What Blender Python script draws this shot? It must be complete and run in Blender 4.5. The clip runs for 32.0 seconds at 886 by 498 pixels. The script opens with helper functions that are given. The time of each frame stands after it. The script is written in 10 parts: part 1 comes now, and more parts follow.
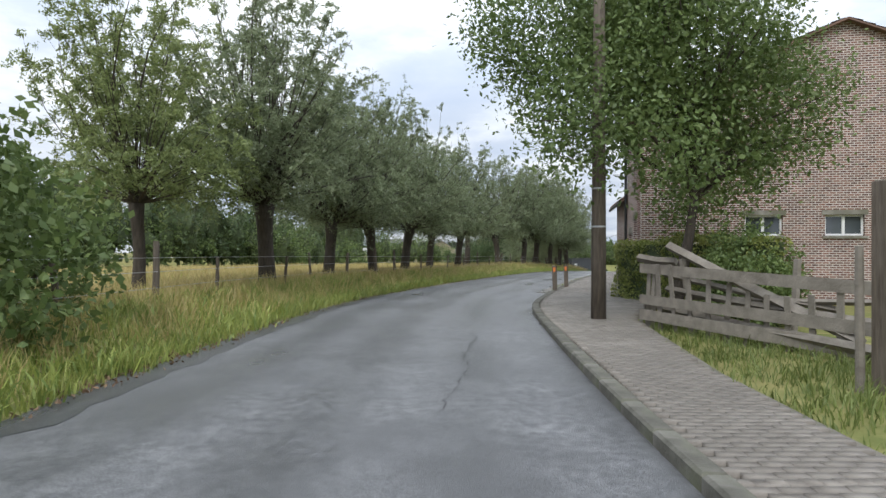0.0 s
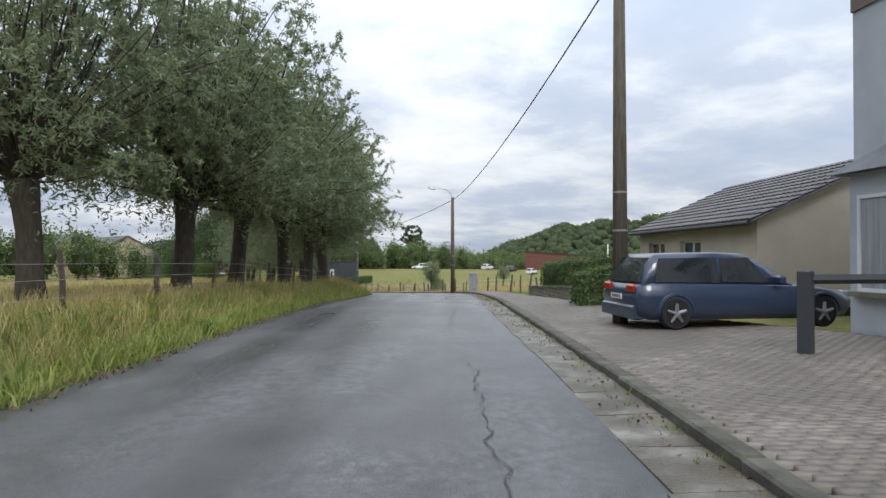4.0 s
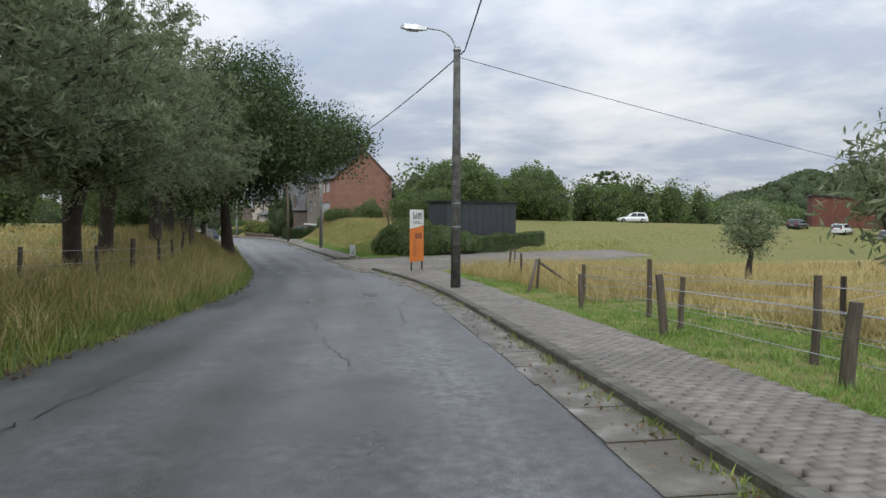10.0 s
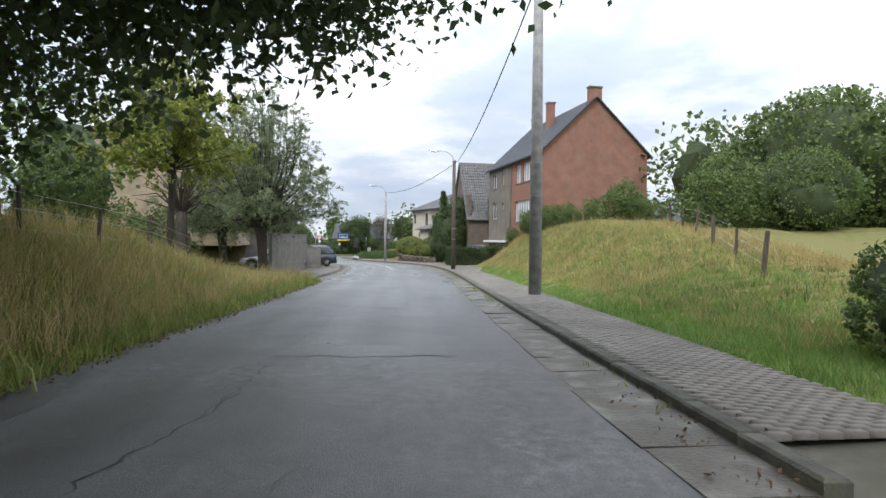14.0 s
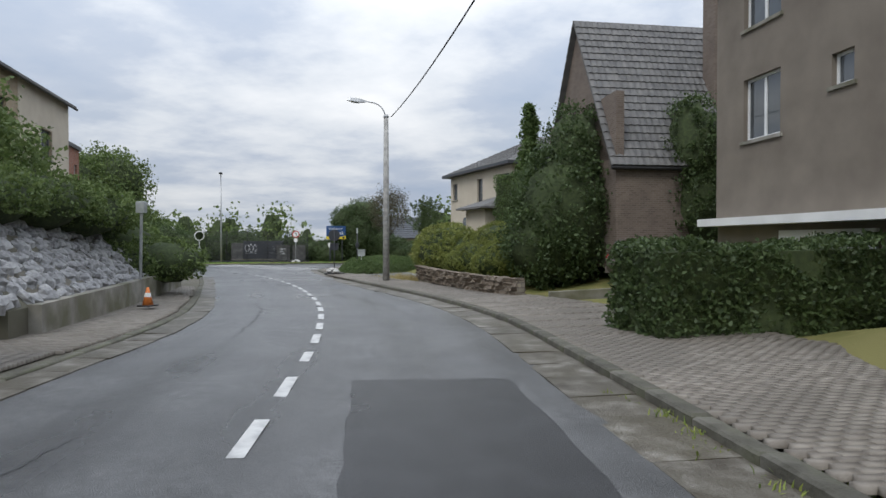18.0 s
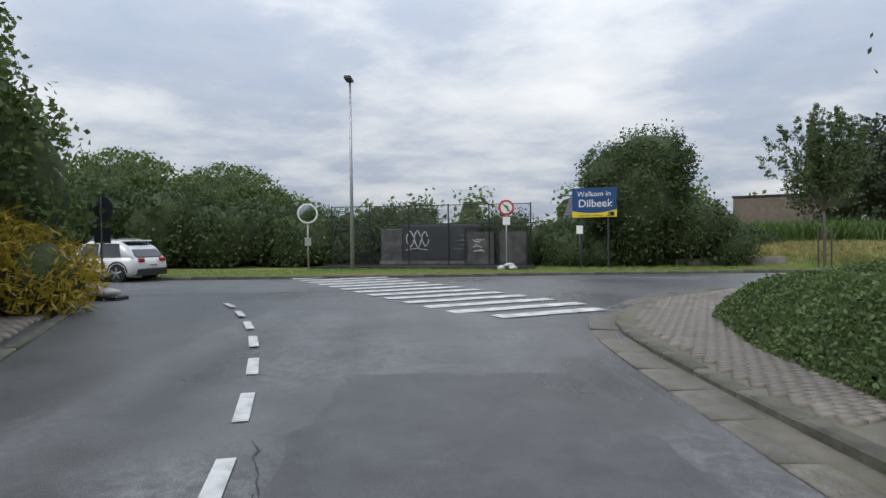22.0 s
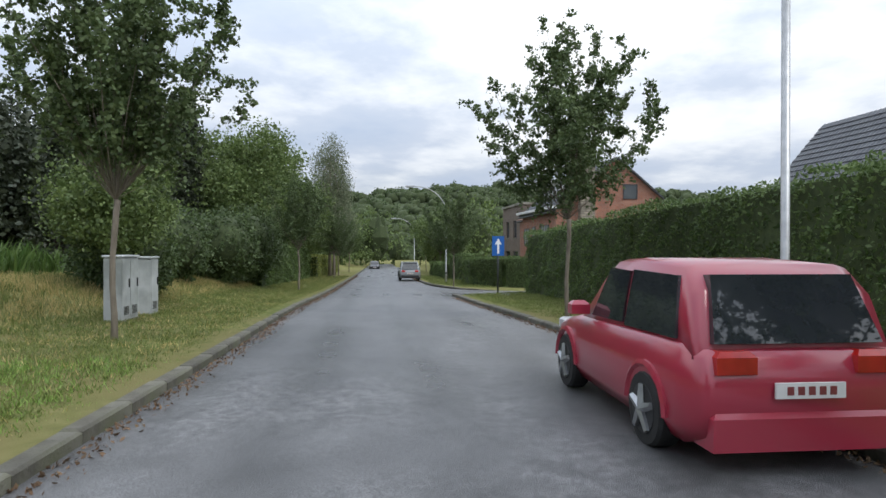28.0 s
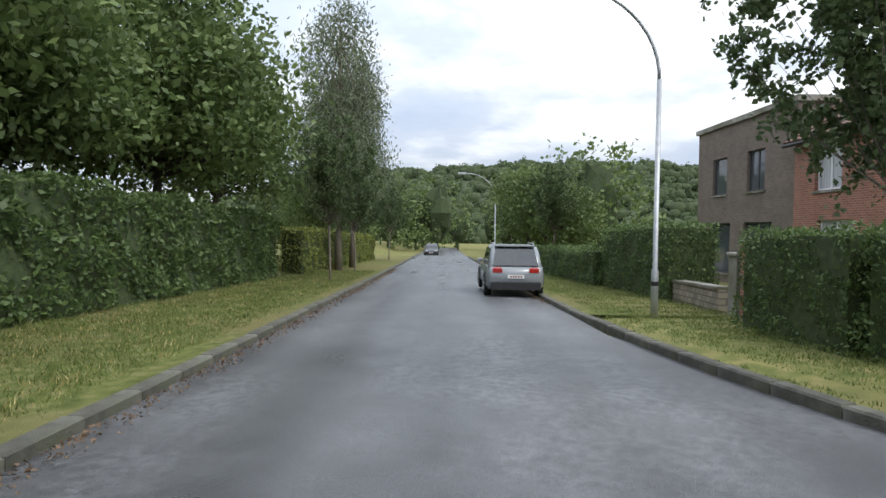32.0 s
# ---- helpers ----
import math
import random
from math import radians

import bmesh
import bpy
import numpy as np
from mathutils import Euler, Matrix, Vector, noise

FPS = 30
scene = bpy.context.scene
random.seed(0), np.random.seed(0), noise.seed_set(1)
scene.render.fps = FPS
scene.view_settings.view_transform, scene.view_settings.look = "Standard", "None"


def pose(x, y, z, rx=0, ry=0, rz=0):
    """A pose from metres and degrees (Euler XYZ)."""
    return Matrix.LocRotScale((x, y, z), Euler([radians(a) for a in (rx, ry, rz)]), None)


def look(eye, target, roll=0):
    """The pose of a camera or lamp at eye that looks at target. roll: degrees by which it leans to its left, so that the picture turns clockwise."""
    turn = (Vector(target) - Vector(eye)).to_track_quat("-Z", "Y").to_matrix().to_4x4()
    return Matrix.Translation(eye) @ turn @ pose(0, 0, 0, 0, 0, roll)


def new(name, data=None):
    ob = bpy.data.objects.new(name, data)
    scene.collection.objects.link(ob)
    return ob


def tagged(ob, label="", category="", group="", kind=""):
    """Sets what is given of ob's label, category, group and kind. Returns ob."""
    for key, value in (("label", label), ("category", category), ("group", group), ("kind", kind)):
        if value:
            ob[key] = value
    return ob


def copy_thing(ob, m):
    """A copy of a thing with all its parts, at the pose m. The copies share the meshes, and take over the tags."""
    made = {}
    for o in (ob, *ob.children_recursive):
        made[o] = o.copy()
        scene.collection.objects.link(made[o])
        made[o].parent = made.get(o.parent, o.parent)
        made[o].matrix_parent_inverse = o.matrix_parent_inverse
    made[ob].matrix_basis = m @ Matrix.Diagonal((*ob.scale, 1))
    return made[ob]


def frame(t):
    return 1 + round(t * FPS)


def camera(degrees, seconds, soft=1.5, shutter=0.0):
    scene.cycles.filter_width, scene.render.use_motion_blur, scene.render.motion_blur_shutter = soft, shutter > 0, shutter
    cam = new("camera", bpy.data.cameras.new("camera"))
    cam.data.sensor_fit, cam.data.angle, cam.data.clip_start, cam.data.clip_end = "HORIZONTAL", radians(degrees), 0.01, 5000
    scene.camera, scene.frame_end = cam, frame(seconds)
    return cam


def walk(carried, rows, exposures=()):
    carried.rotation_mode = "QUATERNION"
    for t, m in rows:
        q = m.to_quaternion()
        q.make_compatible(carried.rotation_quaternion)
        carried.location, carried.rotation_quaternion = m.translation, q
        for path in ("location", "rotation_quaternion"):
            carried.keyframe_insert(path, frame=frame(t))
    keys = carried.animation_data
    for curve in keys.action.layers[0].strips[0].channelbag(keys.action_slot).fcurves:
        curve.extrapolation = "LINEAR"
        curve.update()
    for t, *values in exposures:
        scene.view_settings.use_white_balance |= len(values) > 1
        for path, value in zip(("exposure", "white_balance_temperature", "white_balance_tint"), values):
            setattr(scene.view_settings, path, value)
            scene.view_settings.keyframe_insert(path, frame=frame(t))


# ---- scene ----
# The drive: seconds, place of the lens, then yaw, pitch and roll in degrees.
cam = camera(71.64, 32.0)
PATH = [
    (0, (0.01, -0.02, 1.61), -2.13, 0.27, 0.20),
    (0.5, (0.13, 5.97, 1.60), -5.79, 0.13, 0.14),
    (1, (0.59, 11.80, 1.62), -8.69, 0.04, 0.17),
    (1.5, (1.39, 17.63, 1.63), -12.29, 0.13, -0.15),
    (2, (2.58, 23.37, 1.55), -16.20, 0.17, -0.23),
    (2.5, (4.15, 28.99, 1.51), -20.10, 0.29, 0.40),
    (3, (6.06, 34.56, 1.45), -23.04, 0.29, -0.18),
    (3.5, (8.21, 40.00, 1.37), -25.11, 0.32, -0.69),
    (4, (10.31, 45.08, 1.37), -25.32, 0.47, -0.08),
    (4.5, (12.34, 49.91, 1.39), -25.90, 0.47, 0.03),
    (5, (14.39, 54.53, 1.39), -27.51, -0.00, 0.01),
    (5.5, (16.52, 58.99, 1.34), -29.31, -1.00, -0.41),
    (6, (18.72, 63.40, 1.20), -29.05, -2.19, -1.79),
    (6.5, (20.88, 67.82, 1.04), -28.73, -1.96, -0.79),
    (7, (23.00, 72.31, 0.81), -27.36, -2.03, 0.65),
    (7.5, (24.99, 76.96, 0.56), -24.95, -2.37, 0.46),
    (8, (26.76, 81.70, 0.33), -21.93, -2.93, 0.39),
    (8.5, (28.29, 86.50, 0.08), -19.07, -3.19, 0.32),
    (9, (29.57, 91.48, -0.30), -15.42, -3.24, 0.38),
    (9.5, (30.53, 96.68, -0.66), -11.34, -3.46, 0.02),
    (10, (31.18, 102.05, -1.01), -8.07, -3.47, 0.28),
    (10.5, (31.54, 107.45, -1.34), -5.23, -3.23, 0.24),
    (11, (31.64, 112.77, -1.65), -2.49, -2.91, -0.70),
    (11.5, (31.52, 117.99, -1.90), -0.29, -2.91, -0.76),
    (12, (31.23, 123.10, -2.11), 1.56, -3.29, -0.56),
    (12.5, (30.71, 128.32, -2.39), 4.14, -2.57, 0.12),
    (13, (29.96, 133.57, -2.66), 6.69, -2.53, 0.19),
    (13.5, (29.02, 138.79, -2.84), 8.20, -1.48, 0.54),
    (14, (27.99, 143.97, -2.99), 8.71, -0.89, 0.60),
    (14.5, (26.93, 149.14, -3.11), 8.99, -0.68, -0.44),
    (15, (25.88, 154.37, -3.12), 8.32, -0.33, -0.07),
    (15.5, (24.87, 159.65, -3.19), 7.84, -0.52, 0.01),
    (16, (23.87, 164.95, -3.29), 8.05, -0.87, -0.04),
    (16.5, (22.83, 170.22, -3.41), 8.78, -1.13, -0.22),
    (17, (21.75, 175.46, -3.51), 9.21, -1.08, 0.58),
    (17.5, (20.63, 180.53, -3.61), 10.15, -1.33, -0.25),
    (18, (19.40, 185.49, -3.62), 12.15, -0.71, 0.04),
    (18.5, (17.90, 190.43, -3.70), 15.98, -0.76, -0.70),
    (19, (16.15, 195.08, -3.76), 19.59, -0.43, -1.14),
    (19.5, (14.22, 199.41, -3.85), 22.79, -0.63, -0.74),
    (20, (12.18, 203.41, -3.95), 25.26, -0.62, -0.13),
    (20.5, (10.01, 207.23, -4.02), 27.55, -0.81, -0.39),
    (21, (7.79, 210.81, -4.10), 29.45, -1.10, -0.01),
    (21.5, (5.66, 214.12, -4.17), 30.09, -1.15, -0.30),
    (22, (3.60, 217.25, -4.14), 30.55, -1.30, -0.63),
    (22.5, (1.76, 220.06, -4.16), 29.21, -1.42, -0.12),
    (23, (0.28, 222.76, -4.15), 23.42, -1.03, 0.44),
    (23.5, (-0.89, 225.73, -4.09), 15.19, -0.44, 1.56),
    (24, (-1.58, 228.90, -4.15), 3.96, 0.17, 1.66),
    (24.5, (-1.57, 231.95, -4.25), -9.25, 1.49, 0.81),
    (25, (-0.84, 234.99, -4.36), -21.46, 2.63, 0.35),
    (25.5, (0.59, 238.01, -4.35), -33.30, 2.76, -0.19),
    (26, (2.41, 240.56, -4.28), -42.68, 2.20, 0.53),
    (26.5, (4.47, 242.66, -4.15), -50.31, 2.07, -0.11),
    (27, (6.90, 244.47, -4.13), -61.48, 0.82, -0.04),
    (27.5, (9.82, 245.96, -4.17), -69.32, -0.12, -0.02),
    (28, (13.12, 247.31, -4.24), -71.18, -0.17, 0.11),
    (28.5, (16.67, 248.78, -4.31), -69.09, 0.31, 1.06),
    (29, (20.47, 250.41, -4.36), -70.09, -0.19, 0.68),
    (29.5, (24.43, 252.03, -4.47), -70.80, -0.66, -0.24),
    (30, (28.53, 253.72, -4.62), -69.78, -0.93, -0.06),
    (30.5, (32.62, 255.52, -4.75), -68.09, -1.23, -0.38),
    (31, (36.62, 257.45, -4.83), -66.43, -1.44, -0.34),
    (31.5, (40.42, 259.38, -4.91), -65.65, -1.68, 0.38),
    (32, (44.15, 261.29, -5.12), -65.48, -1.71, 0.73),
]
walk(cam, [(t, pose(*eye, 90 + pitch, 0, yaw) @ pose(0, 0, 0, 0, 0, roll)) for t, eye, yaw, pitch, roll in PATH],
     [(t, s, 6320, 9) for t, s in ((0, 0.36), (1, 0.12), (3, 0.15), (6, 0.08), (7, -0.15), (9, -0.1), (11, -0.02), (13, 0.28), (14, 0.46), (15.5, 0.24), (17, 0.0), (19, -0.1), (21, -0.1), (23, -0.22), (25, 0.0), (26, 0.05), (28, 0.22), (29, 0.34), (30, 0.30), (31, 0.26), (32, 0.42))])

# ---- light ----
world = bpy.data.worlds.new("sky")
scene.world = world
world.use_nodes = True
wn, wl = world.node_tree.nodes, world.node_tree.links
wn.clear()
SUN_ELEV, SUN_AZ = 48.0, 200.0
sky = wn.new("ShaderNodeTexSky")
sky.sky_type, sky.sun_disc = "NISHITA", False
sky.sun_elevation, sky.sun_rotation = radians(SUN_ELEV), radians(SUN_AZ)
sky.air_density, sky.dust_density = 1.2, 2.5
w_co = wn.new("ShaderNodeTexCoord")
# cloud deck: flatten the view direction so that clouds crowd towards the horizon
w_sep = wn.new("ShaderNodeSeparateXYZ")
wl.new(w_co.outputs["Generated"], w_sep.inputs[0])
w_z = wn.new("ShaderNodeMath")
w_z.operation = "MULTIPLY_ADD"
w_z.inputs[1].default_value, w_z.inputs[2].default_value = 1.0, 0.16
wl.new(w_sep.outputs["Z"], w_z.inputs[0])
w_abs = wn.new("ShaderNodeMath")
w_abs.operation = "MAXIMUM"
w_abs.inputs[1].default_value = 0.1
wl.new(w_z.outputs[0], w_abs.inputs[0])
w_div = wn.new("ShaderNodeVectorMath")
w_div.operation = "DIVIDE"
w_cmb = wn.new("ShaderNodeCombineXYZ")
for n_ in range(3):
    wl.new(w_abs.outputs[0], w_cmb.inputs[n_])
wl.new(w_co.outputs["Generated"], w_div.inputs[0])
wl.new(w_cmb.outputs[0], w_div.inputs[1])


def sky_noise(scale, detail, rough, stops):
    nz = wn.new("ShaderNodeTexNoise")
    nz.inputs["Scale"].default_value, nz.inputs["Detail"].default_value = scale, detail
    nz.inputs["Roughness"].default_value = rough
    wl.new(w_div.outputs[0], nz.inputs["Vector"])
    rp = wn.new("ShaderNodeValToRGB")
    rp.color_ramp.elements[0].position, rp.color_ramp.elements[1].position = stops[0][0], stops[1][0]
    rp.color_ramp.elements[0].color, rp.color_ramp.elements[1].color = stops[0][1], stops[1][1]
    for p_, c_ in stops[2:]:
        rp.color_ramp.elements.new(p_).color = c_
    wl.new(nz.outputs["Fac"], rp.inputs[0])
    return rp


w_cloud = sky_noise(1.1, 7.0, 0.56, [(0.30, (0.50, 0.58, 0.72, 1)), (0.72, (1.06, 1.06, 1.07, 1)), (0.45, (0.60, 0.66, 0.77, 1)), (0.56, (0.84, 0.87, 0.92, 1))])
w_cover = sky_noise(0.8, 4.0, 0.5, [(0.2, (0.80, 0.80, 0.80, 1)), (0.5, (1, 1, 1, 1))])
w_mix = wn.new("ShaderNodeMix")
w_mix.data_type = "RGBA"
w_sky = wn.new("ShaderNodeMix")
w_sky.data_type, w_sky.blend_type = "RGBA", "MULTIPLY"
w_sky.inputs[0].default_value = 1.0
wl.new(sky.outputs[0], w_sky.inputs[6])
w_sky.inputs[7].default_value = (0.10, 0.10, 0.10, 1)
wl.new(w_cover.outputs[0], w_mix.inputs[0])
wl.new(w_sky.outputs[2], w_mix.inputs[6])
wl.new(w_cloud.outputs[0], w_mix.inputs[7])
# overcast deck: brighter overhead than at the horizon, (1 + 2 sin e) / 3
w_up = wn.new("ShaderNodeMath")
w_up.operation = "MAXIMUM"
w_up.inputs[1].default_value = 0.0
wl.new(w_sep.outputs["Z"], w_up.inputs[0])
w_cie = wn.new("ShaderNodeMath")
w_cie.operation = "MULTIPLY_ADD"
w_cie.inputs[1].default_value, w_cie.inputs[2].default_value = 1.25, 0.72
wl.new(w_up.outputs[0], w_cie.inputs[0])
w_bg = wn.new("ShaderNodeBackground")
wl.new(w_cie.outputs[0], w_bg.inputs[1])
w_out = wn.new("ShaderNodeOutputWorld")
wl.new(w_mix.outputs[2], w_bg.inputs[0])
wl.new(w_bg.outputs[0], w_out.inputs[0])
sun = new("sun", bpy.data.lights.new("sun", "SUN"))
sun.data.energy, sun.data.angle, sun.data.color = 1.5, radians(22), (1.0, 0.97, 0.92)
sun.matrix_world = look((0, 0, 60), (60 * math.sin(radians(SUN_AZ)) * -1 * math.cos(radians(SUN_ELEV)), 60 * math.cos(radians(SUN_AZ)) * -1 * math.cos(radians(SUN_ELEV)), 60 - 60 * math.sin(radians(SUN_ELEV))))


# ---- materials ----
def material(name, colors, scale=4.0, rough=0.7, metal=0.0, bump=0.0, bump_scale=40.0, per_object=0.0, spec=0.5, big=None, trans=0.0, stretch=None):
    """A procedural surface: colours mixed by noise at one or two scales, with fine relief. colors: 2 or 3 linear rgb."""
    m = bpy.data.materials.new(name)
    m.use_nodes = True
    nt, ln = m.node_tree.nodes, m.node_tree.links
    b = nt["Principled BSDF"]
    co = nt.new("ShaderNodeTexCoord")
    src = co.outputs["Object"]
    if stretch:
        mp = nt.new("ShaderNodeMapping")
        mp.inputs["Scale"].default_value = stretch
        ln.new(src, mp.inputs[0])
        src = mp.outputs[0]
    nz = nt.new("ShaderNodeTexNoise")
    nz.inputs["Scale"].default_value, nz.inputs["Detail"].default_value = scale, 6.0
    ln.new(src, nz.inputs["Vector"])
    rp = nt.new("ShaderNodeValToRGB")
    el = rp.color_ramp.elements
    el[0].position, el[1].position = 0.32, 0.68
    el[0].color, el[1].color = (*colors[0], 1), (*colors[-1], 1)
    if len(colors) == 3:
        el.new(0.5).color = (*colors[1], 1)
    ln.new(nz.outputs["Fac"], rp.inputs[0])
    out = rp.outputs[0]
    if big:
        nb = nt.new("ShaderNodeTexNoise")
        nb.inputs["Scale"].default_value, nb.inputs["Detail"].default_value = big[0], 5.0
        ln.new(co.outputs["Object"], nb.inputs["Vector"])
        rb = nt.new("ShaderNodeValToRGB")
        rb.color_ramp.elements[0].position, rb.color_ramp.elements[1].position = 0.42, 0.6
        ln.new(nb.outputs["Fac"], rb.inputs[0])
        mx = nt.new("ShaderNodeMix")
        mx.data_type = "RGBA"
        ln.new(rb.outputs[0], mx.inputs[0])
        ln.new(out, mx.inputs[6])
        mx.inputs[7].default_value = (*big[1], 1)
        out = mx.outputs[2]
    if per_object:
        oi = nt.new("ShaderNodeObjectInfo")
        gi = nt.new("ShaderNodeNewGeometry")
        ad = nt.new("ShaderNodeMath")
        ad.operation = "ADD"
        ln.new(oi.outputs["Random"], ad.inputs[0])
        ln.new(gi.outputs["Random Per Island"], ad.inputs[1])
        mr = nt.new("ShaderNodeMapRange")
        mr.inputs[1].default_value, mr.inputs[2].default_value = 0.0, 2.0
        mr.inputs[3].default_value, mr.inputs[4].default_value = 1 - per_object, 1 + per_object
        ln.new(ad.outputs[0], mr.inputs[0])
        hs = nt.new("ShaderNodeHueSaturation")
        ln.new(mr.outputs[0], hs.inputs["Value"])
        ln.new(out, hs.inputs["Color"])
        out = hs.outputs[0]
    ln.new(out, b.inputs["Base Color"])
    b.inputs["Roughness"].default_value, b.inputs["Metallic"].default_value = rough, metal
    b.inputs["Specular IOR Level"].default_value = spec
    if trans:
        b.inputs["Transmission Weight"].default_value = trans
    if bump:
        n2 = nt.new("ShaderNodeTexNoise")
        n2.inputs["Scale"].default_value, n2.inputs["Detail"].default_value = bump_scale, 4.0
        ln.new(src, n2.inputs["Vector"])
        bp = nt.new("ShaderNodeBump")
        bp.inputs["Strength"].default_value, bp.inputs["Distance"].default_value = bump, 0.02
        ln.new(n2.outputs["Fac"], bp.inputs["Height"])
        ln.new(bp.outputs[0], b.inputs["Normal"])
    return m


def brick_material(name, c1, c2, mortar, width=0.21, height=0.075, gap=0.011, rough=0.85):
    """Coursed bricks on upright walls, in each wall's own length and height."""
    m = bpy.data.materials.new(name)
    m.use_nodes = True
    nt, ln = m.node_tree.nodes, m.node_tree.links
    b = nt["Principled BSDF"]
    co = nt.new("ShaderNodeTexCoord")
    sp = nt.new("ShaderNodeSeparateXYZ")
    ln.new(co.outputs["Object"], sp.inputs[0])
    ad = nt.new("ShaderNodeMath")
    ad.operation = "ADD"
    ln.new(sp.outputs[0], ad.inputs[0])
    ln.new(sp.outputs[1], ad.inputs[1])
    cb = nt.new("ShaderNodeCombineXYZ")
    ln.new(ad.outputs[0], cb.inputs[0])
    ln.new(sp.outputs[2], cb.inputs[1])
    br = nt.new("ShaderNodeTexBrick")
    br.inputs["Scale"].default_value = 1.0
    br.inputs["Brick Width"].default_value, br.inputs["Row Height"].default_value = width, height
    br.inputs["Mortar Size"].default_value, br.inputs["Mortar Smooth"].default_value = gap, 0.2
    br.inputs["Color1"].default_value, br.inputs["Color2"].default_value, br.inputs["Mortar"].default_value = (*c1, 1), (*c2, 1), (*mortar, 1)
    ln.new(cb.outputs[0], br.inputs["Vector"])
    nz = nt.new("ShaderNodeTexNoise")
    nz.inputs["Scale"].default_value, nz.inputs["Detail"].default_value = 1.3, 8.0
    ln.new(co.outputs["Object"], nz.inputs["Vector"])
    mr = nt.new("ShaderNodeMapRange")
    mr.inputs[3].default_value, mr.inputs[4].default_value = 0.65, 1.35
    ln.new(nz.outputs["Fac"], mr.inputs[0])
    hs = nt.new("ShaderNodeHueSaturation")
    ln.new(mr.outputs[0], hs.inputs["Value"])
    ln.new(br.outputs["Color"], hs.inputs["Color"])
    ln.new(hs.outputs[0], b.inputs["Base Color"])
    b.inputs["Roughness"].default_value = rough
    b.inputs["Specular IOR Level"].default_value = 0.25
    bp = nt.new("ShaderNodeBump")
    bp.inputs["Strength"].default_value, bp.inputs["Distance"].default_value, bp.invert = 0.6, 0.01, True
    ln.new(br.outputs["Fac"], bp.inputs["Height"])
    ln.new(bp.outputs[0], b.inputs["Normal"])
    return m


def leaf_material(name, c1, c2, spread=0.35, trans=0.35):
    """Leaves: each one's tone its own, some light passing through."""
    m = bpy.data.materials.new(name)
    m.use_nodes = True
    nt, ln = m.node_tree.nodes, m.node_tree.links
    b = nt["Principled BSDF"]
    gi = nt.new("ShaderNodeNewGeometry")
    mx = nt.new("ShaderNodeMix")
    mx.data_type = "RGBA"
    mx.inputs[6].default_value, mx.inputs[7].default_value = (*c1, 1), (*c2, 1)
    ln.new(gi.outputs["Random Per Island"], mx.inputs[0])
    co = nt.new("ShaderNodeTexCoord")
    nz = nt.new("ShaderNodeTexNoise")
    nz.inputs["Scale"].default_value = 0.9
    ln.new(co.outputs["Object"], nz.inputs["Vector"])
    mr = nt.new("ShaderNodeMapRange")
    mr.inputs[3].default_value, mr.inputs[4].default_value = 1 - spread, 1 + spread
    ln.new(nz.outputs["Fac"], mr.inputs[0])
    hs = nt.new("ShaderNodeHueSaturation")
    ln.new(mr.outputs[0], hs.inputs["Value"])
    ln.new(mx.outputs[2], hs.inputs["Color"])
    ln.new(hs.outputs[0], b.inputs["Base Color"])
    b.inputs["Roughness"].default_value = 0.5
    b.inputs["Specular IOR Level"].default_value = 0.35
    tr = nt.new("ShaderNodeBsdfTranslucent")
    ln.new(hs.outputs[0], tr.inputs[0])
    ms = nt.new("ShaderNodeMixShader")
    ms.inputs[0].default_value = trans
    ln.new(b.outputs[0], ms.inputs[1])
    ln.new(tr.outputs[0], ms.inputs[2])
    ln.new(ms.outputs[0], nt["Material Output"].inputs[0])
    return m


ASPHALT = material("wet asphalt", [(0.062, 0.063, 0.065), (0.092, 0.093, 0.095), (0.128, 0.129, 0.130)], 9.0, 0.37, bump=0.55, bump_scale=95, big=(0.35, (0.082, 0.083, 0.085)), spec=0.5)


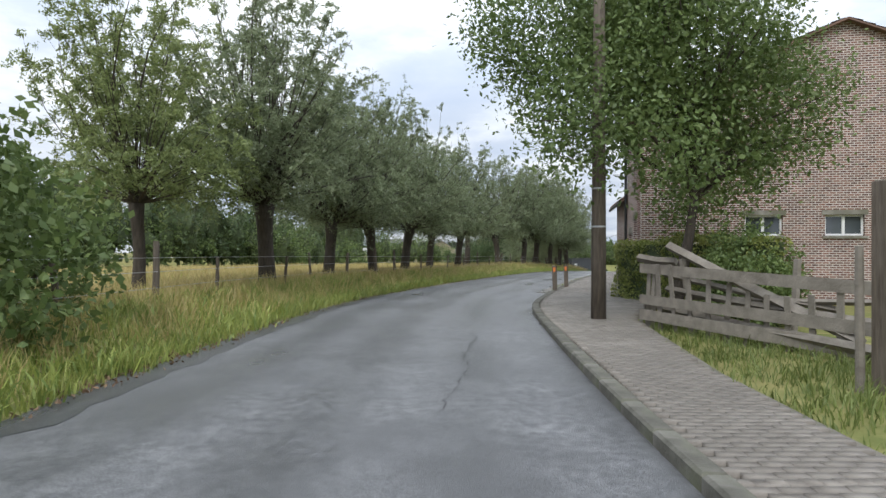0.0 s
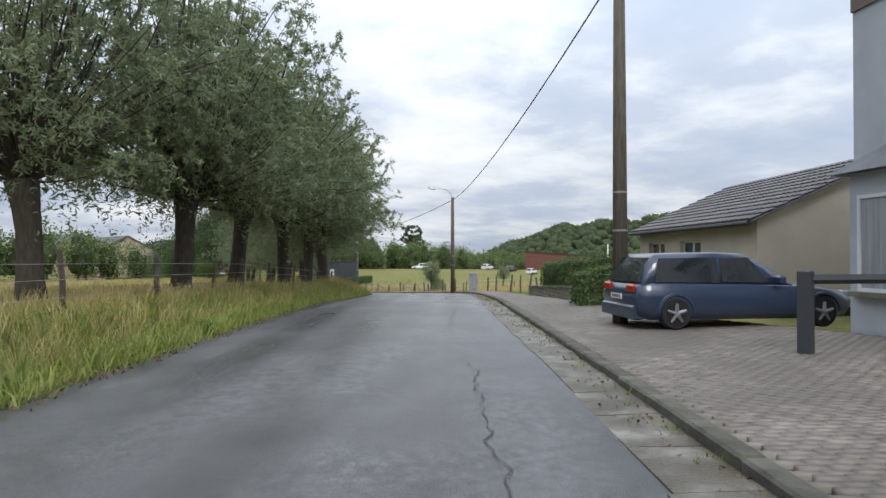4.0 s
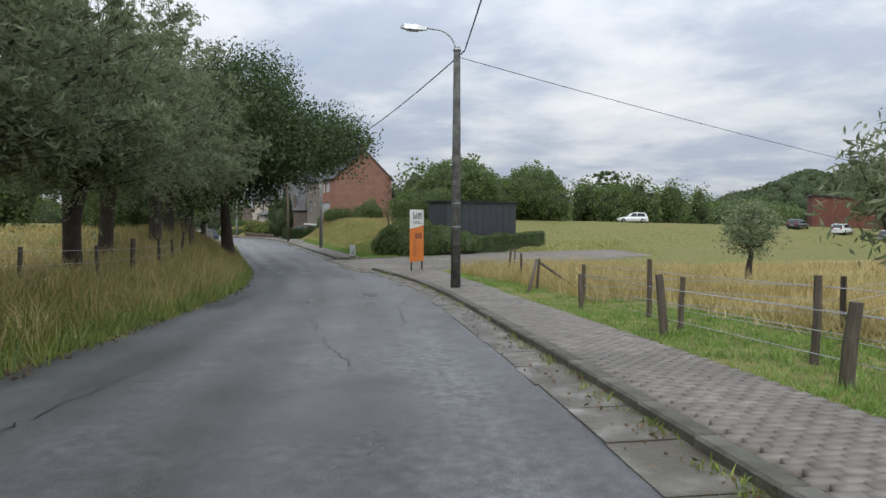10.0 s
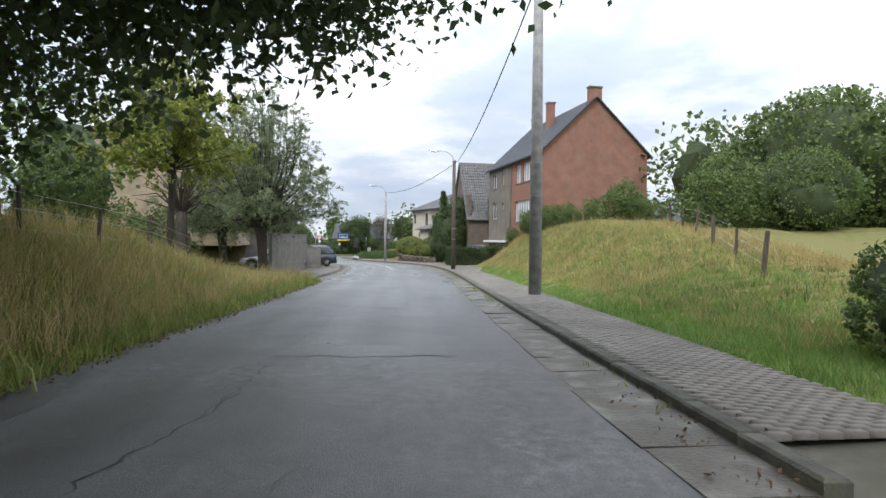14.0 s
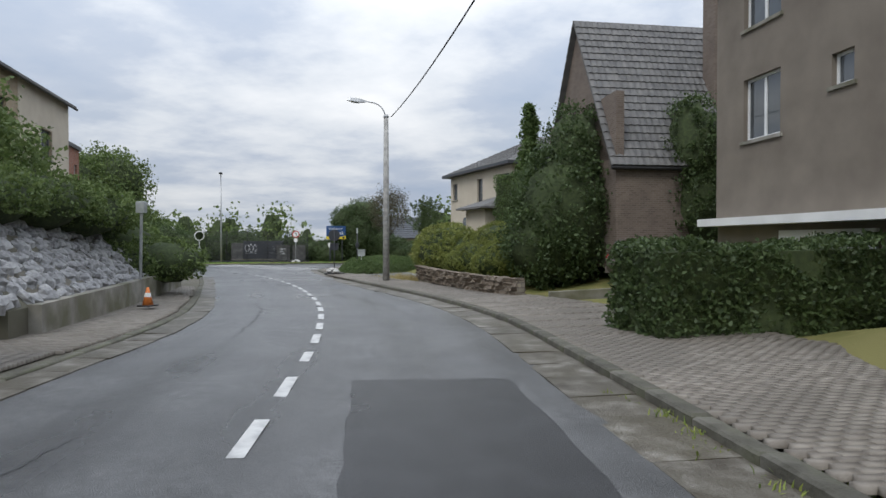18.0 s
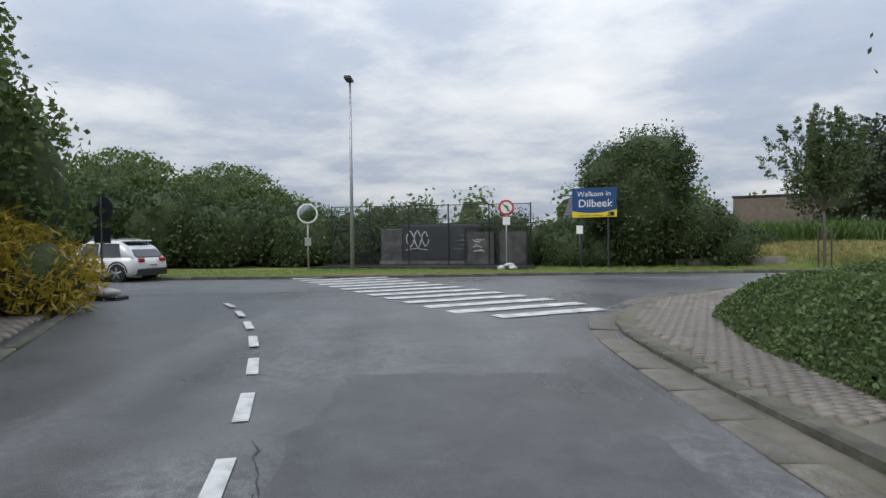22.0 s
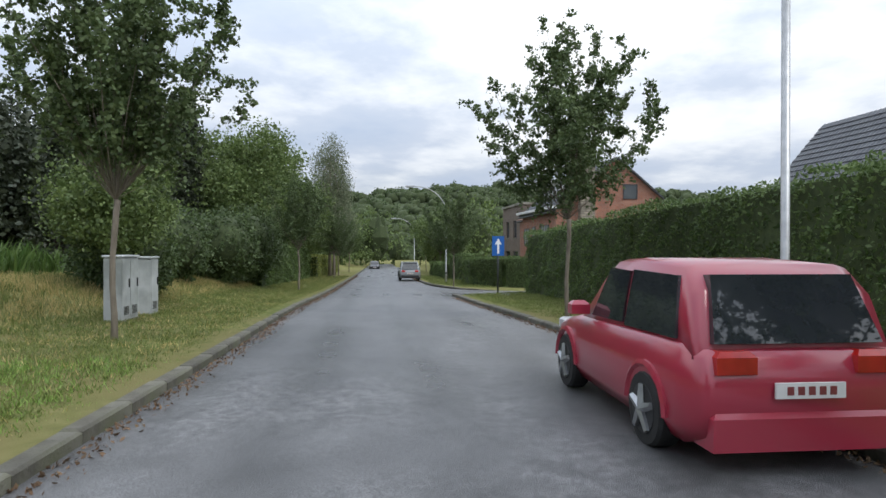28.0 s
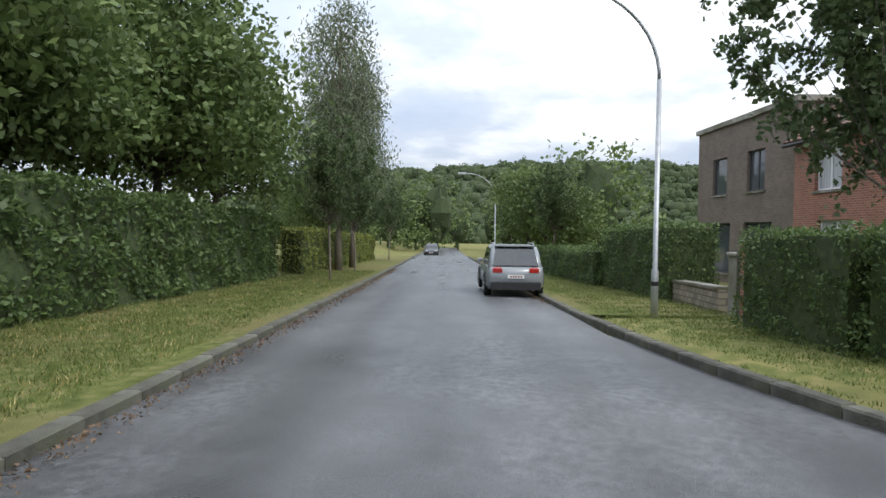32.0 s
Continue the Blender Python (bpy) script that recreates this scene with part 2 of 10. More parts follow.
def weather_asphalt(m, dark=0.66, light=1.22, lo=0.22, hi=0.52):
    """Stone grain, damp patches, and drier wheel tracks along the carriageway (its "across" attribute: metres from the middle)."""
    nt, ln = m.node_tree.nodes, m.node_tree.links
    b = nt["Principled BSDF"]

    def op(kind, a, c=None, v=0.0):
        n = nt.new("ShaderNodeMath")
        n.operation = kind
        ln.new(a, n.inputs[0])
        if c is not None:
            ln.new(c, n.inputs[1])
        else:
            n.inputs[1].default_value = v
        return n.outputs[0]

    def cloud(scale, detail, a, c, d, e, stretch=None):
        co = nt.new("ShaderNodeTexCoord")
        src = co.outputs["Object"]
        nz = nt.new("ShaderNodeTexNoise")
        nz.inputs["Scale"].default_value, nz.inputs["Detail"].default_value = scale, detail
        ln.new(src, nz.inputs["Vector"])
        mr = nt.new("ShaderNodeMapRange")
        for k, v in enumerate((a, c, d, e)):
            mr.inputs[k + 1].default_value = v
        ln.new(nz.outputs["Fac"], mr.inputs[0])
        return mr.outputs[0]

    at = nt.new("ShaderNodeAttribute")
    at.attribute_name = "across"
    wave = op("COSINE", op("MULTIPLY", op("SUBTRACT", op("ABSOLUTE", at.outputs["Fac"]), v=0.75), v=4.19))
    track = op("MULTIPLY", op("ADD", wave, v=1.0), v=0.5)
    damp = cloud(0.24, 7.0, 0.34, 0.66, 0.0, 1.0)
    dry = op("ADD", op("MULTIPLY", track, v=0.42), op("MULTIPLY", damp, v=0.62))
    dry = op("MINIMUM", dry, v=1.0)
    rg = nt.new("ShaderNodeMapRange")
    rg.inputs[3].default_value, rg.inputs[4].default_value = lo, hi
    ln.new(dry, rg.inputs[0])
    ln.new(rg.outputs[0], b.inputs["Roughness"])
    tone = nt.new("ShaderNodeMapRange")
    tone.inputs[3].default_value, tone.inputs[4].default_value = dark, light
    ln.new(dry, tone.inputs[0])
    grain = op("MULTIPLY", cloud(85.0, 2.0, 0.36, 0.64, 0.62, 1.38), cloud(1.6, 6.0, 0.3, 0.7, 0.84, 1.16))
    hs = nt.new("ShaderNodeHueSaturation")
    ln.new(op("MULTIPLY", tone.outputs[0], grain), hs.inputs["Value"])
    ln.new(b.inputs["Base Color"].links[0].from_socket, hs.inputs["Color"])
    ln.new(hs.outputs[0], b.inputs["Base Color"])


weather_asphalt(ASPHALT, 0.80, 1.55, 0.24, 0.55)
ASPHALT_NEW = material("fresh asphalt patch", [(0.027, 0.028, 0.030), (0.042, 0.043, 0.046)], 3, 0.5, bump=0.4, bump_scale=120)
weather_asphalt(ASPHALT_NEW, 0.8, 1.1, 0.25, 0.5)
ASPHALT_MID = material("smooth dark asphalt", [(0.062, 0.063, 0.066), (0.085, 0.086, 0.089)], 5, 0.5, bump=0.5, bump_scale=110)
weather_asphalt(ASPHALT_MID, 0.85, 1.15, 0.25, 0.5)
ASPHALT_OLD = material("greyed asphalt patch", [(0.100, 0.101, 0.103), (0.135, 0.136, 0.138)], 5, 0.5, bump=0.5, bump_scale=110)
weather_asphalt(ASPHALT_OLD, 0.8, 1.12, 0.3, 0.55)
CRACK = material("crack filler", [(0.012, 0.012, 0.012), (0.025, 0.025, 0.025)], 6, 0.5)
CONCRETE = material("weathered concrete", [(0.17, 0.16, 0.135), (0.24, 0.228, 0.20), (0.31, 0.295, 0.26)], 2.2, 0.8, bump=0.4, bump_scale=50, per_object=0.18, big=(0.9, (0.13, 0.125, 0.08)))
PAVER = material("concrete paver", [(0.150, 0.130, 0.108), (0.215, 0.190, 0.160), (0.275, 0.248, 0.212)], 5, 0.62, bump=0.35, bump_scale=70, per_object=0.16, big=(0.5, (0.165, 0.146, 0.122)))
CONCRETE_DARK = material("sooty old concrete", [(0.060, 0.060, 0.058), (0.095, 0.094, 0.09), (0.14, 0.138, 0.13)], 2.2, 0.85, bump=0.4, bump_scale=50)
JOINT = material("sandy joint", [(0.12, 0.108, 0.085), (0.17, 0.155, 0.125)], 5, 0.9, bump=0.5, big=(0.8, (0.11, 0.105, 0.075)))
SOIL = material("earth and litter", [(0.09, 0.06, 0.035), (0.16, 0.10, 0.06), (0.20, 0.14, 0.08)], 5, 0.95, bump=0.5)
PAINT = material("worn road paint", [(0.50, 0.50, 0.49), (0.72, 0.72, 0.71)], 3, 0.6, big=(2.5, (0.38, 0.38, 0.38)))
GRASS_GROUND = material("meadow ground", [(0.095, 0.120, 0.034), (0.165, 0.170, 0.058), (0.26, 0.225, 0.095)], 2.6, 0.95, bump=0.6, bump_scale=18, big=(0.12, (0.19, 0.175, 0.07)), spec=0.1)
STUBBLE = material("dry field ground", [(0.19, 0.160, 0.070), (0.285, 0.235, 0.110), (0.38, 0.31, 0.160)], 2.2, 0.95, bump=0.6, bump_scale=18, big=(0.10, (0.165, 0.160, 0.058)), spec=0.1)
LAWN = material("mown verge grass", [(0.07, 0.09, 0.025), (0.12, 0.135, 0.04), (0.20, 0.185, 0.08)], 4.5, 0.95, bump=0.9, bump_scale=45, big=(0.3, (0.16, 0.145, 0.06)), spec=0.1)
BARK = material("rough bark", [(0.045, 0.036, 0.028), (0.085, 0.07, 0.055)], 6, 0.95, bump=0.8, bump_scale=16, stretch=(3, 3, 0.6))
BARK_PALE = material("pale bark", [(0.13, 0.11, 0.085), (0.22, 0.19, 0.15)], 6, 0.9, bump=0.5, bump_scale=14, stretch=(3, 3, 0.6))
WOOD = material("weathered wood", [(0.075, 0.06, 0.045), (0.14, 0.115, 0.09)], 5, 0.9, bump=0.6, bump_scale=25, stretch=(4, 4, 0.5), per_object=0.2)
WOOD_GREY = material("grey weathered timber", [(0.16, 0.14, 0.115), (0.24, 0.215, 0.18)], 5, 0.9, bump=0.6, bump_scale=25, per_object=0.2)
DARK = material("black painted metal", [(0.012, 0.012, 0.013), (0.02, 0.02, 0.021)], 4, 0.45)
STEEL = material("galvanised steel", [(0.34, 0.35, 0.36), (0.44, 0.45, 0.46)], 8, 0.45, metal=0.6)
CABLE = material("black cable", [(0.01, 0.01, 0.011), (0.016, 0.016, 0.017)], 8, 0.6)
WHITE = material("white paint", [(0.66, 0.66, 0.65), (0.78, 0.78, 0.77)], 1.5, 0.6)
PVC = material("white window frame", [(0.66, 0.67, 0.67), (0.76, 0.77, 0.77)], 2.0, 0.4)
GLASS = material("window glass", [(0.05, 0.06, 0.065), (0.09, 0.10, 0.11)], 0.7, 0.04, spec=0.9)
CURTAIN = material("pale curtain behind glass", [(0.30, 0.31, 0.32), (0.48, 0.49, 0.50)], 2.0, 0.1, spec=0.8, stretch=(6, 6, 0.3))
BRICK_RED = brick_material("orange red brick", (0.25, 0.095, 0.062), (0.34, 0.14, 0.09), (0.30, 0.24, 0.20))
BRICK_OLD = brick_material("old red brown brick with pale joints", (0.10, 0.055, 0.045), (0.24, 0.125, 0.095), (0.52, 0.48, 0.44), 0.215, 0.078, 0.014)
BRICK_GREY = brick_material("grey brown brick", (0.14, 0.11, 0.09), (0.19, 0.15, 0.125), (0.20, 0.17, 0.145))
BRICK_YELLOW = brick_material("yellow buff brick", (0.36, 0.28, 0.19), (0.44, 0.35, 0.24), (0.36, 0.31, 0.25))
BRICK_WHITE = brick_material("white painted brick", (0.68, 0.69, 0.71), (0.74, 0.75, 0.77), (0.58, 0.60, 0.63))
BRICK_DARKRED = brick_material("dark red brick", (0.16, 0.055, 0.042), (0.20, 0.075, 0.055), (0.15, 0.09, 0.075))
STONE = brick_material("rough stone blocks", (0.20, 0.18, 0.14), (0.32, 0.28, 0.22), (0.15, 0.13, 0.11), 0.35, 0.16, 0.02)
RENDER_GREY = material("pale grey render", [(0.40, 0.42, 0.45), (0.48, 0.50, 0.53)], 1.2, 0.85, bump=0.3, bump_scale=80)
RENDER_WHITE = material("bluish white render", [(0.56, 0.59, 0.63), (0.66, 0.69, 0.73)], 1.2, 0.85, bump=0.3, bump_scale=80)
RENDER_CREAM = material("cream render", [(0.48, 0.42, 0.34), (0.56, 0.50, 0.41)], 1.0, 0.85, bump=0.3, bump_scale=80)
RENDER_BROWN = material("grey brown render", [(0.16, 0.135, 0.11), (0.22, 0.19, 0.155)], 1.0, 0.9, bump=0.3, bump_scale=80)
ROOF_RED = material("brown red roof tiles", [(0.12, 0.075, 0.055), (0.19, 0.11, 0.08)], 3, 0.8, per_object=0.25)
ROOF_GREY = material("grey roof tiles", [(0.10, 0.10, 0.10), (0.16, 0.155, 0.15)], 3, 0.75, per_object=0.25)
SLATE = material("dark slate", [(0.05, 0.055, 0.065), (0.09, 0.095, 0.105)], 4, 0.5, per_object=0.25)
PANEL_DARK = material("dark grey cladding", [(0.035, 0.038, 0.045), (0.05, 0.054, 0.062)], 0.8, 0.5)
LEAF_WILLOW = leaf_material("willow leaves", (0.144, 0.184, 0.092), (0.322, 0.362, 0.218), trans=0.5)
LEAF_DARK = leaf_material("dark broad leaves", (0.048, 0.077, 0.029), (0.102, 0.144, 0.054))
LEAF_MID = leaf_material("green leaves", (0.080, 0.123, 0.036), (0.181, 0.239, 0.080))
LEAF_LIGHT = leaf_material("light green leaves", (0.185, 0.235, 0.048), (0.400, 0.425, 0.105))
LEAF_SALLOW = leaf_material("yellow green willow leaves", (0.150, 0.195, 0.070), (0.320, 0.365, 0.150), trans=0.45)
LEAF_MAPLE = leaf_material("maple leaves", (0.056, 0.090, 0.033), (0.131, 0.175, 0.069), trans=0.3)
LEAF_HEDGE = leaf_material("hedge leaves", (0.133, 0.175, 0.039), (0.343, 0.357, 0.105), trans=0.4)
LEAF_YEW = leaf_material("thuja sprays", (0.066, 0.110, 0.036), (0.150, 0.210, 0.070))
LEAF_CONIFER = leaf_material("spruce needles", (0.036, 0.050, 0.030), (0.060, 0.072, 0.042), trans=0.15)
LEAF_YELLOW = leaf_material("yellow green broom", (0.30, 0.23, 0.03), (0.50, 0.38, 0.05))
LEAF_PURPLE = leaf_material("bronze leaves", (0.065, 0.062, 0.036), (0.135, 0.120, 0.068))
LEAF_BIRCH = leaf_material("birch leaves", (0.098, 0.124, 0.065), (0.221, 0.247, 0.156))
STRAW = leaf_material("dry grass", (0.325, 0.268, 0.105), (0.590, 0.475, 0.220), trans=0.35)
GREEN = leaf_material("lush short grass", (0.128, 0.225, 0.045), (0.285, 0.413, 0.105), trans=0.35)
VERGE = leaf_material("mown verge blades", (0.090, 0.125, 0.032), (0.210, 0.245, 0.072), trans=0.3)
HERB = leaf_material("roadside herbs", (0.136, 0.200, 0.048), (0.336, 0.376, 0.096), trans=0.35)
BLADE = leaf_material("fresh grass", (0.169, 0.223, 0.047), (0.392, 0.405, 0.121), trans=0.3)
CORN = leaf_material("maize leaves", (0.05, 0.10, 0.02), (0.11, 0.17, 0.045), trans=0.3)


# ---- building blocks ----
class Mesh:
    """Gathers boxes, tubes and sheets into one mesh."""

    def __init__(self):
        self.v, self.f = [], []

    def add(self, vs, fs):
        n = len(self.v)
        self.v += [tuple(p) for p in vs]
        self.f += [tuple(i + n for i in face) for face in fs]
        return self

    def box(self, x0, y0, z0, x1, y1, z1, m=None, bevel=0.0):
        if bevel:
            b = bevel
            vs = [(x, y, z) for z, i in ((z0, 0), (z1 - b, 0), (z1, b)) for x, y in ((x0 + i, y0 + i), (x1 - i, y0 + i), (x1 - i, y1 - i), (x0 + i, y1 - i))]
            fs = [(3, 2, 1, 0), (8, 9, 10, 11)] + [(a + k, a + (k + 1) % 4, a + 4 + (k + 1) % 4, a + 4 + k) for a in (0, 4) for k in range(4)]
        else:
            vs = [(x, y, z) for z in (z0, z1) for x, y in ((x0, y0), (x1, y0), (x1, y1), (x0, y1))]
            fs = [(3, 2, 1, 0), (4, 5, 6, 7)] + [(k, (k + 1) % 4, 4 + (k + 1) % 4, 4 + k) for k in range(4)]
        if m is not None:
            vs = [m @ Vector(p) for p in vs]
        return self.add(vs, fs)

    def tube(self, pts, radii, n=8, cap=True):
        pts = [Vector(p) for p in pts]
        if not hasattr(radii, "__len__"):
            radii = [radii] * len(pts)
        radii = [float(r) for r in radii]
        vs, fs = [], []
        for i, p in enumerate(pts):
            d = (pts[min(i + 1, len(pts) - 1)] - pts[max(i - 1, 0)]).normalized()
            a = d.cross(Vector((0.02, 0.99, 0.1)) if abs(d.y) < 0.9 else Vector((1, 0, 0))).normalized()
            b = d.cross(a)
            vs += [p + radii[i] * (math.cos(2 * math.pi * k / n) * a + math.sin(2 * math.pi * k / n) * b) for k in range(n)]
        for i in range(len(pts) - 1):
            fs += [(i * n + k, i * n + (k + 1) % n, (i + 1) * n + (k + 1) % n, (i + 1) * n + k) for k in range(n)]
        if cap:
            fs += [tuple(range(n))[::-1], tuple(range((len(pts) - 1) * n, len(pts) * n))]
        return self.add(vs, fs)

    def prism(self, poly, z0, z1, m=None):
        n = len(poly)
        vs = [(x, y, z) for z in (z0, z1) for x, y in poly]
        fs = [tuple(range(n))[::-1], tuple(range(n, 2 * n))] + [(k, (k + 1) % n, n + (k + 1) % n, n + k) for k in range(n)]
        if m is not None:
            vs = [m @ Vector(p) for p in vs]
        return self.add(vs, fs)

    def blob(self, c, r, n=10, seed=0, rough=0.15):
        rnd = random.Random(seed)
        rings = n // 2 + 1
        vs = [(c[0], c[1], c[2] - r[2])]
        for i in range(1, rings):
            a = math.pi * i / rings - math.pi / 2
            for k in range(n):
                q = 1 + rough * (rnd.random() - 0.5)
                b = 2 * math.pi * k / n
                vs.append((c[0] + q * r[0] * math.cos(a) * math.cos(b), c[1] + q * r[1] * math.cos(a) * math.sin(b), c[2] + q * r[2] * math.sin(a)))
        vs.append((c[0], c[1], c[2] + r[2]))
        fs = [(0, 1 + (k + 1) % n, 1 + k) for k in range(n)]
        for i in range(rings - 2):
            fs += [(1 + i * n + k, 1 + i * n + (k + 1) % n, 1 + (i + 1) * n + (k + 1) % n, 1 + (i + 1) * n + k) for k in range(n)]
        last = len(vs) - 1
        fs += [(last, 1 + (rings - 2) * n + k, 1 + (rings - 2) * n + (k + 1) % n) for k in range(n)]
        return self.add(vs, fs)

    def data(self, name, mat, smooth=False):
        me = bpy.data.meshes.new(name)
        me.from_pydata(self.v, [], self.f)
        me.materials.append(mat)
        if smooth:
            me.shade_smooth()
        me.update()
        return me


def sheet(name, verts, faces, mat, smooth=False):
    """A mesh from numpy arrays."""
    me = bpy.data.meshes.new(name)
    verts, faces = np.asarray(verts, np.float32), np.asarray(faces, np.int32)
    k = faces.shape[1]
    me.vertices.add(len(verts))
    me.vertices.foreach_set("co", verts.ravel())
    me.loops.add(faces.size)
    me.loops.foreach_set("vertex_index", faces.ravel())
    me.polygons.add(len(faces))
    me.polygons.foreach_set("loop_start", np.arange(0, faces.size, k, dtype=np.int32))
    me.materials.append(mat)
    me.update(calc_edges=True)
    if smooth:
        me.shade_smooth()
    return me


def thing(name, m, label, category, group="", kind=""):
    ob = new(name)
    ob.matrix_world = m
    ob.empty_display_size = 0.2
    return tagged(ob, label, category, group, kind)


def part(name, mesh, mat, parent, label="", smooth=False):
    ob = new(name, mesh.data(name, mat, smooth) if isinstance(mesh, Mesh) else mesh)
    ob.parent = parent
    if label:
        tagged(ob, label)
    return ob


def structure(name, mesh, label, category, kind="structure"):
    return tagged(new(name, mesh), label, category, kind=kind)


# ---- the two streets ----
def spline(points, step=1.0):
    """A smooth line through the points, at even steps: places and running length."""
    p = np.array(points, float)
    p = np.vstack([2 * p[0] - p[1], p, 2 * p[-1] - p[-2]])
    out = []
    for i in range(1, len(p) - 2):
        t = np.linspace(0, 1, 24, endpoint=False)[:, None]
        a, b, c, d = p[i - 1], p[i], p[i + 1], p[i + 2]
        out.append(0.5 * (2 * b + (c - a) * t + (2 * a - 5 * b + 4 * c - d) * t**2 + (3 * b - 3 * c + d - a) * t**3))
    out = np.vstack(out + [p[-2:-1]])
    s = np.r_[0, np.cumsum(np.linalg.norm(np.diff(out, axis=0), axis=1))]
    even = np.linspace(0, s[-1], max(2, int(s[-1] / step) + 1))
    return np.stack([np.interp(even, s, out[:, n]) for n in range(out.shape[1])], -1)


LANE_A = [(-1.9, -26, 0.05), (-1.3, 0, 0.03), (-0.8, 8, 0.03), (0.4, 18.7, 0.0), (3.5, 30.2, -0.08), (8.2, 43.7, -0.18), (13.0, 54.5, -0.22), (18.2, 65.8, -0.42), (20.6, 70.6, -0.68),
          (26.2, 83.7, -1.34), (29.3, 98.3, -2.3), (30.1, 119.6, -3.52), (29.3, 129.8, -4.05), (27.7, 140.1, -4.45), (24.2, 155.7, -4.72), (18.9, 181.8, -5.16), (16.2, 191.7, -5.30),
          (12.6, 201.2, -5.48), (3.2, 216.2, -5.72), (-0.9, 222.4, -5.76), (-6.5, 231.0, -5.80)]
LANE_B = [(-60, 200, -5.6), (-40, 213, -5.65), (-24, 224.2, -5.72), (-11, 232.9, -5.80), (-4.2, 238.0, -5.83), (1.9, 241.6, -5.82), (6.9, 243.8, -5.78), (12.0, 246.1, -5.80), (22.9, 251.1, -5.96),
          (30.8, 255.0, -6.22), (40.4, 259.5, -6.6), (50.1, 264.0, -6.92), (75, 275.4, -7.5), (110, 291.5, -8.2), (170, 319, -9.0)]
A = spline(LANE_A)
B = spline(LANE_B)


def frame_of(line):
    d = np.gradient(line[:, :2], axis=0)
    d /= np.linalg.norm(d, axis=1)[:, None]
    return d, np.stack([d[:, 1], -d[:, 0]], -1)


A_DIR, A_SIDE = frame_of(A)
B_DIR, B_SIDE = frame_of(B)
A_S = np.r_[0, np.cumsum(np.linalg.norm(np.diff(A[:, :2], axis=0), axis=1))]
B_S = np.r_[0, np.cumsum(np.linalg.norm(np.diff(B[:, :2], axis=0), axis=1))]


def nearest(line, side, x, y):
    """For places: index on the line, offset to its right, and the line's height."""
    x, y = np.atleast_1d(np.asarray(x, float)), np.atleast_1d(np.asarray(y, float))
    idx, off = np.empty(len(x), int), np.empty(len(x))
    for a in range(0, len(x), 4000):
        dx, dy = x[a : a + 4000, None] - line[None, :, 0], y[a : a + 4000, None] - line[None, :, 1]
        k = np.argmin(dx * dx + dy * dy, 1)
        r = np.arange(len(k))
        idx[a : a + 4000] = k
        dd = np.hypot(dx[r, k], dy[r, k])
        off[a : a + 4000] = dd * np.sign(dx[r, k] * side[k, 0] + dy[r, k] * side[k, 1])
    return idx, off, line[idx, 2]


def smooth01(a, b, x):
    t = np.clip((x - a) / (b - a), 0, 1)
    return t * t * (3 - 2 * t)


HALF_A, HALF_B = 2.85, 3.1


def in_poly(poly):
    def test(x, y):
        x, y = np.asarray(x), np.asarray(y)
        hit = np.zeros(x.shape, bool)
        for (x0, y0), (x1, y1) in zip(poly, poly[1:] + poly[:1]):
            hit ^= ((y0 > y) != (y1 > y)) & (x < (x1 - x0) * (y - y0) / (y1 - y0 + 1e-12) + x0)
        return hit

    return test


# paved areas off the carriageways
MOUTH = [(6.3, 217.5), (2.4, 224.2), (0.8, 227.6), (0.25, 230.0), (0.4, 232.9), (1.4, 236.0), (4.2, 239.0), (9.5, 241.3), (8.6, 243.4), (-4.2, 238.6), (-11, 233.4), (-16, 229.6), (-14.2, 226.6), (-11.9, 225.7), (-8.7, 223.4), (-6.3, 221.6), (-3.25, 219.1), (0.44, 214.0), (3.0, 214.0)]
DRIVE = [(31.9, 135.6), (36.5, 137.5), (45, 143.5), (58, 153), (60, 168), (47, 160.9), (44.2, 158.9), (37.9, 154.1), (33.4, 149.5), (30.7, 147.5), (28.9, 147.4), (30.2, 143)]
FLAG = [(6.9, 218.2), (3.0, 224.5), (1.15, 227.9), (0.66, 230.2), (0.82, 232.7), (1.92, 235.8), (4.8, 238.6), (6.8, 237.6), (4.6, 234.0), (3.6, 230.2), (4.3, 226.6), (6.4, 222.6), (8.9, 219.4)]
SIDE_STREET = [(40.6, 256.6), (42.6, 255.2), (46.3, 252.6), (50, 243), (55, 228), (61.5, 230), (54.5, 247), (50.6, 252.0), (48.4, 254.9), (49.9, 258.5), (53.7, 261.6), (57.5, 264.4), (52, 263.6), (44, 259.8)]
FOOTWAY = [(0.6, 211.2), (0.25, 213.85), (-3.5, 218.9), (-6.5, 221.35), (-8.9, 223.1), (-12.0, 225.4), (-14.3, 226.2), (-18.0, 223.9), (-22.3, 221.0), (-21.5, 219.6), (-16.0, 222.4), (-13.0, 222.4), (-10.5, 220.2), (-10.2, 214.8), (-6.5, 211.2), (-1.6, 209.0)]


def grown(poly, by):
    """The same outline, a little wider round its middle line."""
    p = np.array(poly)
    out = []
    for k in range(len(p)):
        d = p[(k + 1) % len(p)] - p[k - 1]
        n = np.array([d[1], -d[0]]) / (np.linalg.norm(d) + 1e-9)
        a = 0.5 * float(np.sum(p[:, 0] * np.roll(p[:, 1], -1) - np.roll(p[:, 0], -1) * p[:, 1]))
        out.append(tuple(p[k] + n * by * (1 if a > 0 else -1)))
    return out


PAVED = [in_poly(grown(p_, 0.5)) for p_ in (MOUTH, DRIVE, FLAG, SIDE_STREET, FOOTWAY)]


